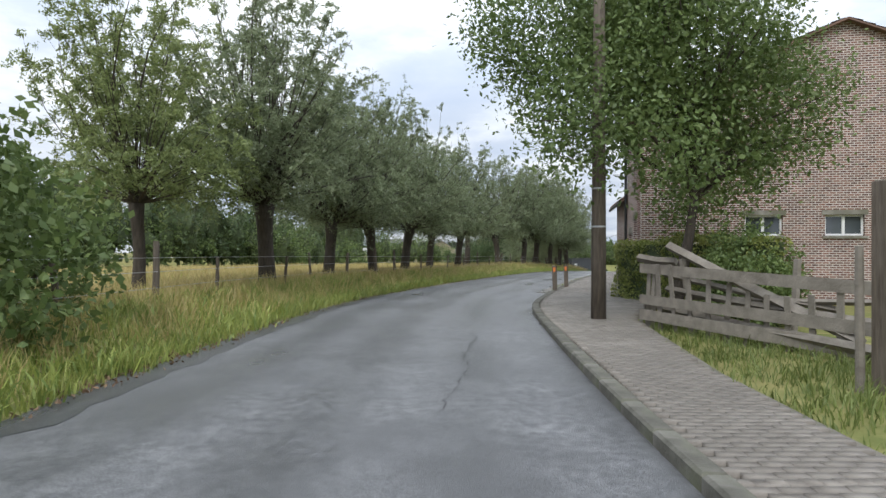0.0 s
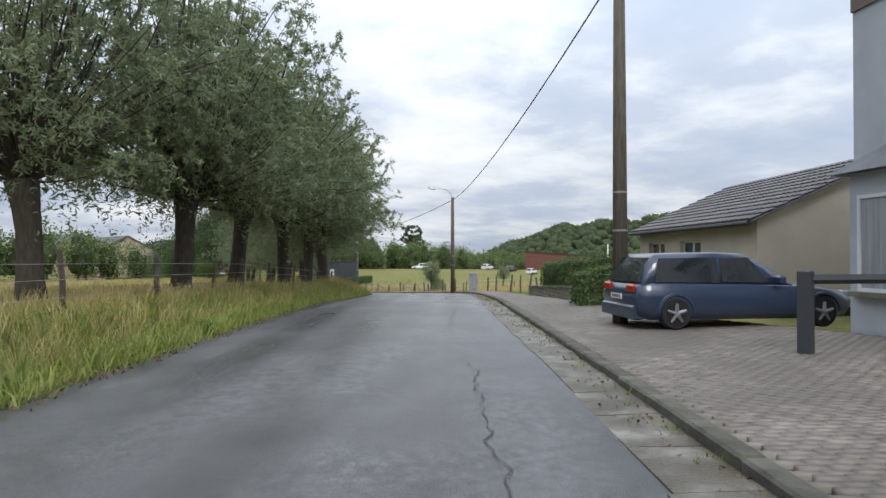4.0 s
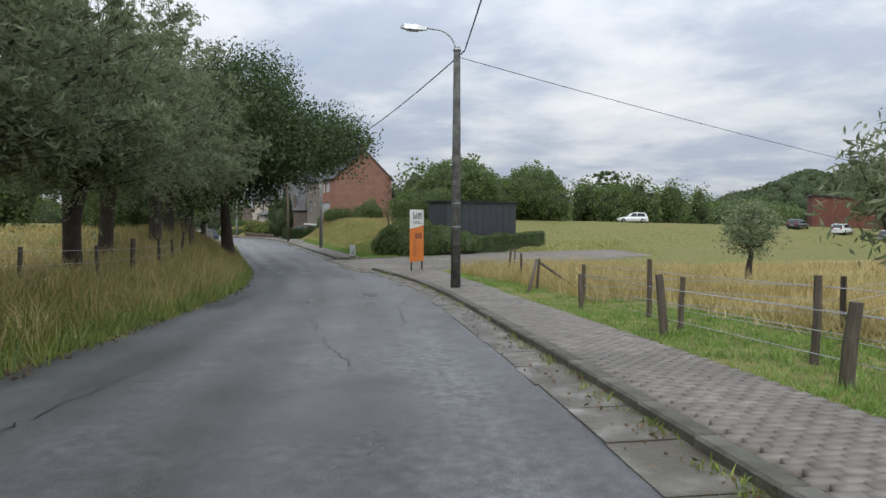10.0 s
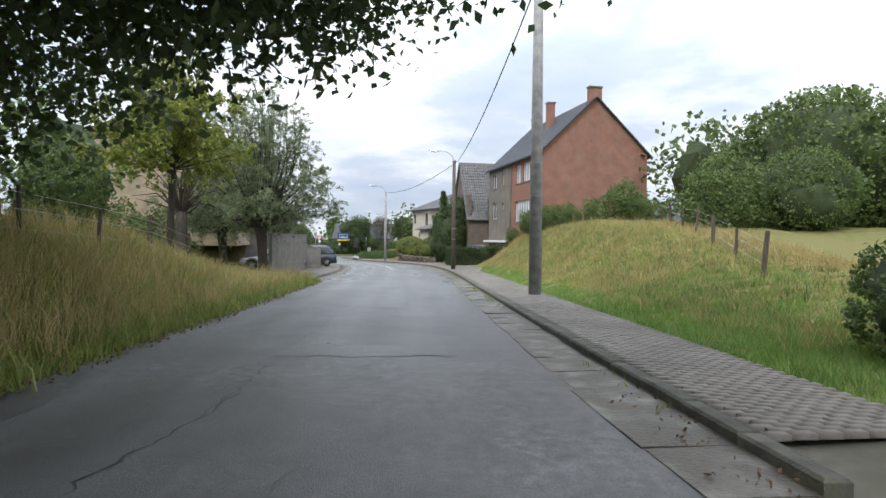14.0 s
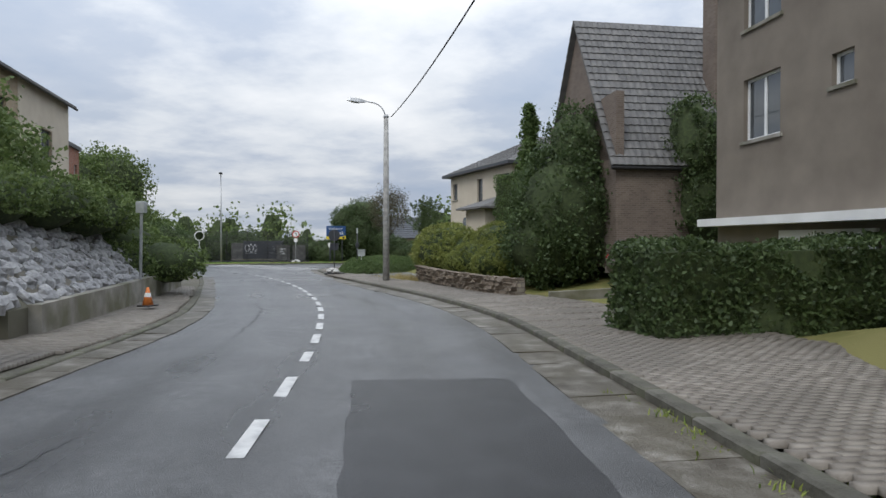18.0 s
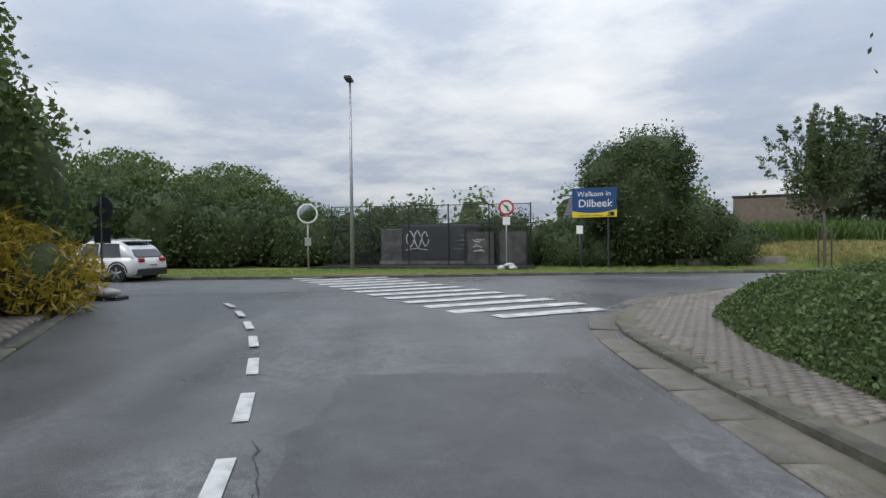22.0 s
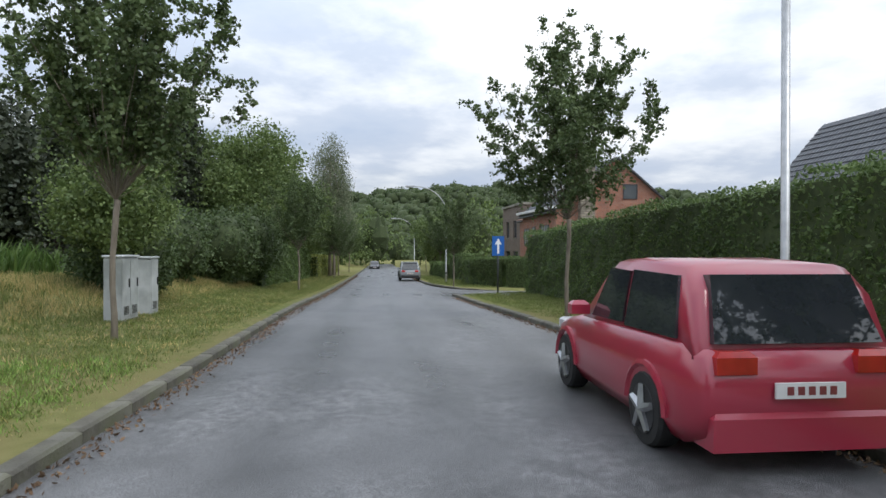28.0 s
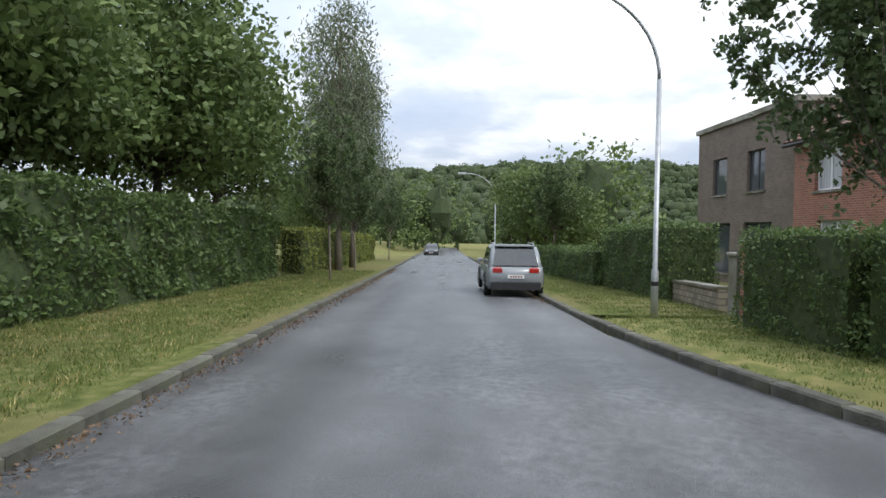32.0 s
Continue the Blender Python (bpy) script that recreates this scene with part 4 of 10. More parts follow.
patch(187.9, 191.8, (0.85, 0.8), (2.7, 2.7), ASPHALT_NEW, "fresh dark asphalt patch in the lane", 1, 0.04)
patch(211.2, 222.6, (-0.55, 0.15), (3.2, 2.7), ASPHALT_MID, "smooth relaid asphalt strip in one lane", 2, 0.12)
for n_, (y0_, y1_, o0_, o1_, mt_, l_) in enumerate(((131.8, 134.4, -1.6, 1.5, ASPHALT_OLD, "pale worn asphalt patch"), (152.0, 152.7, -0.6, 1.9, ASPHALT_OLD, "pale worn asphalt seam"), (70.0, 79.0, 1.7, 2.7, ASPHALT_MID, "dark crumbling asphalt strip"), (36.0, 47.0, 1.5, 2.6, ASPHALT_MID, "dark asphalt strip"), (118.0, 123.0, -2.7, -2.1, ASPHALT_MID, "dark damp asphalt along the verge"), (88.0, 99.0, -2.75, -2.3, ASPHALT_MID, "dark damp asphalt along the verge"), (4.0, 22.0, -2.8, -2.4, ASPHALT_MID, "dark damp asphalt along the verge"), (64.0, 76.0, -2.75, -2.4, ASPHALT_MID, "dark damp asphalt along the verge"), (136.0, 150.0, -2.75, -2.3, ASPHALT_MID, "dark damp asphalt along the verge"), (205.0, 205.6, 0.2, 1.6, ASPHALT_OLD, "pale worn asphalt seam"), (159.0, 166.0, 0.4, 1.2, ASPHALT_OLD, "pale worn asphalt strip"), (141.0, 148.5, -0.3, 0.35, ASPHALT_OLD, "pale scuffed wheel track"))):
    patch(y0_, y1_, (o0_, o0_), (o1_, o1_), mt_, l_, 20 + n_, 0.16)
crk = np.random.RandomState(17)
for y_, o_, l_, d_ in ((20, 1.9, 5, 0.1), (30, -1.2, 7, 0.05), (47, 2.2, 8, 0.0), (86, 1.6, 7, 0.1), (97, 2.1, 9, 0.0), (104, -1.9, 6, 0.12), (110, 1.2, 6, -0.2), (114, 2.0, 7, 0.1), (119, 0.6, 4, 0.5), (124, -2.0, 8, 0.05), (131, 1.7, 7, -0.1), (143, -1.5, 7, 0.1), (158, 1.0, 9, 0.0), (171, -0.4, 10, 0.02), (178, 2.0, 8, 0.05), (196, -1.6, 8, 0.0), (204, 1.2, 7, 0.1), (211, -0.7, 11, 0.06), (217, 1.0, 5, -0.3), (6, 1.2, 6, 0.1), (58, 1.8, 6, 0.05), (66, 1.4, 8, 0.1), (73, 2.0, 5, -0.1), (127, 1.5, 3, -0.9), (128, -1.4, 3, 0.9), (149, -0.6, 8, 0.03), (163, 1.6, 8, -0.05), (184, -1.8, 7, 0.05), (199, 2.1, 6, -0.1), (214, -1.9, 6, 0.1)):
    i_ = at_y(y_)
    n_ = int(l_ / 0.12)
    o_run = o_ + d_ * np.arange(n_) * 0.12 + 0.4 * np.cumsum(crk.normal(0, 0.05, n_)) + crk.normal(0, 0.02, n_)
    w_ = 0.003 + 0.013 * crk.rand(n_) ** 2
    c_ = np.stack([np.interp(A_S[i_] + 0.12 * np.arange(n_), A_S, A[:, k]) for k in range(3)], -1)
    sd_ = A_SIDE[i_]
    lift_ = 0.034 - 0.004 * np.abs(o_run)
    v_ = np.concatenate([np.c_[c_[:, :2] + sd_ * (o_run - w_)[:, None], c_[:, 2] + lift_], np.c_[c_[:, :2] + sd_ * (o_run + w_)[:, None], c_[:, 2] + lift_]])
    q_ = np.arange(n_ - 1)
    structure("road_crack", sheet("road_crack", v_, np.stack([q_, q_ + n_, q_ + n_ + 1, q_ + 1], -1), CRACK), "dark crack in the asphalt", "crack")
# channel slabs round the street corner
flat_stone = Mesh()
flat_stone.box(-0.49, -0.25, -0.15, 0.49, 0.25, 0.012, bevel=0.01)
kerb("gutter_4", [(7.4, 216.2, -5.735), (6.5, 217.7, -5.755), (2.47, 224.2, -5.785), (0.62, 227.7, -5.785), (0.10, 230.2, -5.785), (0.25, 232.95, -5.785), (1.38, 236.2, -5.785), (4.35, 239.25, -5.785)], "worn concrete gutter slabs round the corner", flat_stone.data("slab", GUTTER), 5)


# ---- plants ----
def leaf_mesh(name, centres, size, ratio, mat, rnd, droop=0.0, up=0.0, spread=0.35):
    """Leaves as bent blades: four corners, two triangles apart, round the given centres."""
    n = len(centres)
    d = rnd.normal(0, 1, (n, 3))
    d[:, 2] = d[:, 2] * (1 - droop) - 1.6 * droop + up
    d /= np.linalg.norm(d, axis=1)[:, None]
    e = np.cross(d, rnd.normal(0, 1, (n, 3)))
    e /= np.linalg.norm(e, axis=1)[:, None] + 1e-9
    L = size * rnd.uniform(0.6, 1.3, n)[:, None]
    W = L * ratio
    nrm = np.cross(d, e)
    v = np.stack([centres - d * L * 0.5, centres + e * W * 0.5 + nrm * W * 0.15, centres + d * L * 0.5, centres - e * W * 0.5 + nrm * W * 0.15], 1).reshape(-1, 3)
    f = np.arange(4 * n).reshape(-1, 4)
    return sheet(name, v, f, mat)


def crown_points(lobes, n, rnd, clump=26, tight=0.28, shell=0.55):
    """Leaf places: clumps scattered through the lobes, thicker towards their skins."""
    lobes = np.asarray(lobes, float)
    vol = lobes[:, 3] * lobes[:, 4] * lobes[:, 5]
    k = max(1, n // clump)
    which = rnd.choice(len(lobes), k, p=vol / vol.sum())
    d = rnd.normal(0, 1, (k, 3))
    d /= np.linalg.norm(d, axis=1)[:, None]
    r = rnd.uniform(shell**3, 1.0, k) ** (1 / 3)
    c = lobes[which, :3] + d * r[:, None] * lobes[which, 3:6]
    size = tight * rnd.uniform(0.6, 1.5, k)
    pts = np.repeat(c, clump, 0) + np.clip(rnd.normal(0, 0.85, (k * clump, 3)), -1.25, 1.25) * np.repeat(size, clump)[:, None]
    return pts, c


def limbs(trunk_pts, trunk_r, ends, rnd, r0, n=6, start=0.5):
    """A tapered trunk, and limbs that bend out from it to the given ends."""
    m, out = Mesh(), []
    m.tube(trunk_pts, trunk_r, 10)
    tp = np.array(trunk_pts, float)
    for e in ends:
        k = start + (1 - start) * rnd.rand()
        i = k * (len(tp) - 1)
        a = tp[int(i)] + (tp[min(int(i) + 1, len(tp) - 1)] - tp[int(i)]) * (i - int(i))
        mid = a + (e - a) * 0.45 + np.array([0, 0, 0.16 * np.linalg.norm(e - a)]) + rnd.normal(0, 0.12, 3)
        q1 = a + (mid - a) * 0.5 + rnd.normal(0, 0.06, 3)
        out.append(Mesh().tube([a, q1, mid, e], [r0, r0 * 0.75, r0 * 0.5, r0 * 0.15], n, cap=False))
    return m, out


def tree(name, label, lobes, n, size, ratio, mat, seed, trunk_h, trunk_r, bark=BARK, droop=0.0, lean=(0, 0), nlimb=14, clump=26, tight=0.28, up=0.0, category="tree", top=None, shell=0.55, group="", inner=0):
    """A tree: trunk, limbs and a crown of leaf clumps; inner: larger leaves deep in the crown."""
    rnd = np.random.RandomState(seed)
    root = thing(name, Matrix(), label, category, group)
    pts, centres = crown_points(lobes, n, rnd, clump, tight, shell)
    zt = top if top else trunk_h
    tp = [(lean[0] * t + 0.05 * math.sin(5 * t + seed), lean[1] * t, zt * t) for t in np.linspace(0, 1, 6)]
    tr = [trunk_r * (1.35 if t == 0 else 1) * (1 - (0.55 if zt == trunk_h else 0.9) * t) for t in np.linspace(0, 1, 6)]
    tp[0] = (tp[0][0], tp[0][1], -0.25)
    ends = centres[rnd.choice(len(centres), min(nlimb, len(centres)), replace=False)]
    body, arms = limbs(tp, tr, ends, rnd, trunk_r * 0.42, start=max(0.15, trunk_h / zt * 0.85))
    stem = part("trunk", body, bark, root, smooth=True)
    for a in arms:
        part("limb", a, bark, stem, smooth=True)
    crown = part("crown", leaf_mesh("crown", pts, size, ratio, mat, rnd, droop, up), mat, root)
    if inner:
        deep = [(*l[:3], 0.72 * l[3], 0.72 * l[4], 0.72 * l[5]) for l in lobes]
        part("inner_leaves", leaf_mesh("inner_leaves", crown_points(deep, inner, rnd, 12, tight, 0.1)[0], size * 1.6, 0.55, mat, rnd, droop, up), mat, crown)
    return root


def plant_at(ob, x, y, turn=0.0, scale=1.0, z=None, first=False):
    """A copy of a plant at a place on the ground."""
    zz = ground_z(x, y) if z is None else z
    m = pose(x, y, zz, 0, 0, turn)
    if first:
        ob.matrix_world = m @ Matrix.Diagonal((scale, scale, scale, 1))
        return ob
    keep = ob.scale.copy()
    ob.scale = (scale, scale, scale)
    c = copy_thing(ob, m)
    ob.scale = keep
    return c


def wall_leaves(length, depth, tall, rnd, per_m2, wav=0.06):
    """Leaf places over a clipped block: its long sides, its top and its ends."""
    out = []
    for area, fn in ((2 * length * tall, "side"), (length * depth, "top"), (2 * depth * tall, "end")):
        n = int(area * per_m2)
        u, v, s = rnd.rand(n), rnd.rand(n), rnd.choice([-1, 1], n)
        if fn == "side":
            p = np.stack([u * length, s * depth / 2, v * tall], -1)
        elif fn == "top":
            p = np.stack([u * length, (v - 0.5) * depth, np.full(n, tall)], -1)
        else:
            p = np.stack([(s + 1) / 2 * length, (u - 0.5) * depth, v * tall], -1)
        out.append(p)
    p = np.concatenate(out)
    w = wav * (np.sin(p[:, 0] * 1.7) + np.sin(p[:, 0] * 4.3 + p[:, 2] * 3) + np.sin(p[:, 2] * 5 + p[:, 0]))
    p[:, 1] += np.sign(p[:, 1]) * w
    p[:, 2] += w * (p[:, 2] > tall * 0.6)
    return p + rnd.normal(0, 0.035, p.shape)


def hedge(name, label, p0, p1, depth, tall, mat, seed, per_m2=230, size=0.075, z0=None, z1=None, ratio=0.55, tall1=None):
    """A clipped hedge between two places: a solid body coloured as inner shade and a skin of leaves."""
    rnd = np.random.RandomState(seed)
    (x0, y0), (x1, y1) = p0, p1
    z0 = ground_z(x0, y0) if z0 is None else z0
    z1 = ground_z(x1, y1) if z1 is None else z1
    L = math.hypot(x1 - x0, y1 - y0)
    root = thing(name, pose(x0, y0, z0, 0, 0, math.degrees(math.atan2(y1 - y0, x1 - x0))), label, "hedge")
    k, g = (z1 - z0) / L, ((tall1 or tall) - tall) / L
    pts = wall_leaves(L, depth, tall, rnd, per_m2)
    pts[:, 2] = pts[:, 2] * (1 + g * pts[:, 0] / tall) + k * pts[:, 0]
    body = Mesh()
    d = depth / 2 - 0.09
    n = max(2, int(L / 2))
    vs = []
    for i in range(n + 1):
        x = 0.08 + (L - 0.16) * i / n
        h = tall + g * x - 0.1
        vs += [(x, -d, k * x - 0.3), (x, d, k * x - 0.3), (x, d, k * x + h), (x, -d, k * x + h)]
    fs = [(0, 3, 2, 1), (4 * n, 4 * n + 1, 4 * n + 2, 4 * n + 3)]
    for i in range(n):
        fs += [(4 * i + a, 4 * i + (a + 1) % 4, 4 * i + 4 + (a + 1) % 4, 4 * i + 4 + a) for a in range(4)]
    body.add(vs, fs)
    # solid filler, its dark green paints the shade behind the leaves
    part("inner_body", body, INNER_SHADE, root)
    part("foliage", leaf_mesh("foliage", pts, size * 1.5, ratio, mat, rnd), mat, root)
    return root


def bush(name, label, lobes, n, size, mat, seed, ratio=0.68, category="bush", core=True, tight=0.16, up=0.0, droop=0.0):
    rnd = np.random.RandomState(seed)
    root = thing(name, Matrix(), label, category)
    pts, centres = crown_points(lobes, int(n * 1.25), rnd, 22, tight * 0.8, 0.9)
    pts = pts[pts[:, 2] > -0.3]
    # solid blobs within the lobes, coloured like the shade deep in the bush
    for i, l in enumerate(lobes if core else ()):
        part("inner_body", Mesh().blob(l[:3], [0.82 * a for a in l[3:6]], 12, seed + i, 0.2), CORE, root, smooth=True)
    for e in () if core else centres[:10]:
        part("branch", Mesh().tube([(e[0] * 0.2, e[1] * 0.2, -0.1), tuple(e * [0.7, 0.7, 0.6]), tuple(e)], [0.05, 0.03, 0.01], 5, cap=False), BARK, root)
    part("foliage", leaf_mesh("foliage", pts, size, ratio, mat, rnd, droop, up), mat, root)
    return root


# dark green that paints deep crown shade onto solid cores
CORE = material("crown core with shade in its colour", [(0.026, 0.038, 0.015), (0.062, 0.085, 0.030)], 9, 0.95, bump=0.9, bump_scale=9)
# shade inside clipped hedges and ground cover, put into a dark green
INNER_SHADE = material("inner shade of clipped plants", [(0.030, 0.045, 0.016), (0.065, 0.088, 0.030)], 7, 0.95, bump=0.9, bump_scale=9)

# pollard willows, three grown forms
def shoots(rnd, head, h, w, n, low, high, per, twigs, twig, bend=0.12, inner=0.22):
    """Long shoots out of one head, with side twigs and leaves along them: leaf places and the shoots' own lines."""
    pts, lines = [], []
    for k in range(n):
        az = 2.399963 * k + rnd.uniform(-0.4, 0.4)
        el = math.radians(low + (high - low) * rnd.rand() ** 0.85)
        L = rnd.uniform(0.72, 1.04) / math.sqrt((math.cos(el) / w) ** 2 + (math.sin(el) / (h - head[2])) ** 2)
        d = np.array([math.cos(az) * math.cos(el), math.sin(az) * math.cos(el), math.sin(el)])
        sway = rnd.normal(0, 0.06, 3) * L

        def at(t, d=d, L=L, sway=sway, el=el):
            t = np.asarray(t, float)[:, None]
            return np.array(head) + d * L * t + sway * np.sin(3.1 * t) + np.array([0, 0, -bend * L * math.cos(el)]) * t**2.2

        lines.append(at(np.linspace(0, 1, 6)))
        tj = inner + (1 - inner) * rnd.rand(twigs) ** 0.8
        base = at(tj)
        td = rnd.normal(0, 1, (twigs, 3)) + d * 0.9
        td /= np.linalg.norm(td, axis=1)[:, None]
        tl = twig * rnd.uniform(0.5, 1.2, twigs) * (1.15 - 0.75 * tj)
        which = rnd.randint(0, twigs, per)
        q = rnd.rand(per)
        p = base[which] + td[which] * (tl[which] * q)[:, None]
        p[:, 2] -= 0.4 * tl[which] * q**2
        pts.append(p + rnd.normal(0, 0.045, (per, 3)))
    return np.concatenate(pts), lines


def shoot_tree(name, label, seed, head, h, w, n, low, high, per, twigs, twig, size, ratio, mat, trunk_r, bark=BARK, droop=0.0, up=0.0, group="", bend=0.12, arms=20, inner=0.22, knob=1.25):
    """A tree whose crown is a fan of leafy shoots over a short trunk."""
    rnd = np.random.RandomState(seed)
    root = thing(name, Matrix(), label, "tree", group)
    pts, lines = shoots(rnd, head, h, w, n, low, high, per, twigs, twig, bend, inner)
    tp = [(head[0] * t + 0.04 * math.sin(5 * t + seed), head[1] * t, head[2] * t) for t in np.linspace(0, 1, 6)]
    tp[0] = (0, 0, -0.3)
    stem = part("trunk", Mesh().tube(tp, [trunk_r * v for v in (1.35, 1.02, 0.94, 0.92, 1.0, knob)], 10), bark, root, smooth=True)
    fine = Mesh()
    for k, line in enumerate(lines):
        r = trunk_r * (0.30 if k < arms else 0.13)
        m = Mesh().tube(line, [r, r * 0.8, r * 0.6, r * 0.42, r * 0.26, r * 0.1], 5, cap=False)
        if k < arms:
            part("limb", m, bark, stem, smooth=True)
        else:
            fine.add(m.v, m.f)
    tagged(part("shoot_tangle", fine, bark, stem), "many thin shoots", kind="stuff")
    part("crown", leaf_mesh("crown", pts, size, ratio, mat, rnd, droop, up), mat, root)
    return root


WILLOWS = []
for k, (h, w) in enumerate(((11.0, 4.7), (10.2, 4.4), (11.8, 4.9))):
    WILLOWS.append(shoot_tree("willow", "grey green pollard willow with a dark leaning trunk", 30 + k, (0.3 * (k - 1), 0.2, 2.7), h, w, 120, 10, 87, 500, 16, 1.4, 0.165, 0.27, LEAF_WILLOW, 0.27, droop=0.15, group="willows along the lane", bend=0.10))
rnd = random.Random(77)
ROW = [(20.2, -6.0), (27, -7.0), (30.5, -6.3), (35.5, -6.5), (41.5, -7.3), (47, -7.0), (58.5, -7.6), (63, -6.4), (67.5, -6.6), (72, -5.9), (76.5, -5.9), (81, -5.6), (86, -5.9), (94, -8.6), (100.5, -7.0), (106, -7.4), (111.5, -6.8), (117, -7.6), (122, -7.2), (128, -7.8), (132.5, -7.0), (137.5, -7.0)]
for n_, (y_, o_) in enumerate(ROW):
    x_, yy_, _, _ = place_a(y_, o_)
    w_ = WILLOWS[n_ % 3]
    s_ = rnd.uniform(0.92, 1.05) * (1.04 if y_ > 110 else 1.16 if y_ > 55 else 1.0)
    plant_at(w_, x_, yy_, rnd.uniform(0, 360), s_, first=n_ < 3)

# the great dark tree over the road
BIG = [(0, 0, 7.2, 4.2, 4.6, 2.6), (2.6, -1.2, 6.2, 3.2, 3.2, 2.0), (4.9, 0.6, 6.6, 2.8, 2.8, 1.7), (-2.8, 1.2, 6.4, 3.0, 3.2, 2.2), (0.4, 3.4, 5.9, 3.0, 2.6, 2.0), (-0.6, -3.6, 6.2, 3.0, 2.8, 2.2), (1.0, 0.2, 9.2, 3.0, 3.0, 1.7), (3.4, 2.6, 5.2, 2.2, 2.2, 1.3), (-3.6, -1.6, 4.9, 2.2, 2.2, 1.4), (-5.2, 0.5, 4.8, 2.6, 2.6, 2.0), (-4.6, -3.4, 4.5, 2.4, 2.4, 1.9), (-4.8, 4.0, 4.4, 2.4, 2.4, 1.9), (-1.0, -5.4, 4.6, 2.2, 2.2, 1.6),
       (3.4, -3.2, 5.4, 2.3, 2.3, 1.4), (5.8, -1.4, 5.9, 1.9, 1.9, 1.3), (2.2, 4.6, 5.6, 2.3, 2.3, 1.6), (-1.6, 5.2, 4.4, 2.2, 2.2, 1.6), (-3.2, -5.0, 3.6, 2.0, 2.0, 1.5), (5.0, 3.2, 6.4, 2.0, 2.0, 1.4),
       (-0.3, 2.8, 3.5, 1.3, 1.3, 0.9), (1.3, 3.1, 3.9, 1.3, 1.3, 0.8), (2.0, 3.5, 4.1, 1.2, 1.2, 0.8), (-2.1, 5.0, 2.7, 1.1, 1.1, 0.8), (2.4, 4.2, 4.1, 1.0, 1.0, 0.8), (1.4, 2.0, 3.8, 1.4, 1.4, 1.0)]
bigtree = tree("walnut_tree", "broad dark green tree with low boughs reaching over the lane", BIG, 130000, 0.155, 0.6, LEAF_DARK, 51, 3.6, 0.36, nlimb=30, tight=0.44, shell=0.35, inner=5000)
x_, y_, _, _ = place_a(149.0, -3.9)
plant_at(bigtree, x_, y_, 10, 1.38, first=True)


# ---- poles, lamps and overhead line ----
def arm_points(r, rise, out, n=9):
    return [(out * (1 - math.cos(t * math.pi / 2)), 0, rise * math.sin(t * math.pi / 2)) for t in np.linspace(0, 1, n)]


def line_pole(x, y, z0, z1, turn, label, lamp=True, mat=None, r=0.14, lean=0.0):
    """A tapered pole; lamp: a short curved arm with a street light, towards turn (degrees)."""
    h = z1 - z0
    root = thing("utility_pole", pose(x, y, z0, 0, lean, turn), label, "pole", "poles along the lane")
    m = Mesh()
    m.tube([(0, 0, -0.4), (0, 0, h * 0.5), (0, 0, h)], [r, r * 0.85, r * 0.66], 12)
    part("shaft", m, mat or WOOD, root, smooth=True)
    m = Mesh()
    m.tube([(0, 0, h - 0.12), (0, 0, h - 0.08), (0, 0, h + 0.02)], [r * 0.8, r * 0.85, r * 0.5], 10)
    part("cap", m, STEEL, root)
    if lamp:
        m = Mesh()
        m.tube([(0.02, 0, h - 0.55)] + [(0.05 + p[0], p[1], h - 0.1 + p[2]) for p in arm_points(1, 0.72, 0.75)] + [(1.15, 0, h + 0.70)], 0.03, 7)
        part("lamp_arm", m, STEEL, root, smooth=True)
        head = Mesh()
        head.add([(x, y, h + z) for x, w, z0, z1 in ((1.0, 0.05, 0.60, 0.70), (1.3, 0.11, 0.60, 0.78), (1.75, 0.12, 0.66, 0.82), (1.9, 0.07, 0.70, 0.78)) for y, z in ((-w, z0), (w, z0), (w * 0.6, z1), (-w * 0.6, z1))], [(3, 2, 1, 0), (12, 13, 14, 15)] + [(4 * i + a, 4 * i + (a + 1) % 4, 4 * i + 4 + (a + 1) % 4, 4 * i + 4 + a) for i in range(3) for a in range(4)])
        hd = part("lamp_head", head, STEEL, root, "grey lamp head")
        lens = Mesh()
        lens.add([(1.3, -0.09, h + 0.595), (1.75, -0.1, h + 0.655), (1.75, 0.1, h + 0.655), (1.3, 0.09, h + 0.595), (1.35, -0.07, h + 0.56), (1.7, -0.08, h + 0.61), (1.7, 0.08, h + 0.61), (1.35, 0.07, h + 0.56)], [(0, 1, 2, 3), (7, 6, 5, 4), (0, 4, 5, 1), (1, 5, 6, 2), (2, 6, 7, 3), (3, 7, 4, 0)])
        part("lens", lens, CURTAIN, hd)
    for k in (0.25, 0.35):
        band = Mesh()
        band.tube([(0, 0, h * k), (0, 0, h * k + 0.04)], r * (1.02 - 0.3 * k) + 0.004, 12)
        part("band", band, STEEL, root)
    return root


POLE_GREY = material("weathered dark pole", [(0.060, 0.060, 0.056), (0.105, 0.103, 0.096), (0.17, 0.168, 0.158)], 4, 0.85, bump=0.5, bump_scale=30)
POLE_PALE = material("pale spun concrete", [(0.26, 0.255, 0.245), (0.36, 0.355, 0.34), (0.45, 0.44, 0.42)], 5, 0.8, bump=0.3, bump_scale=40)
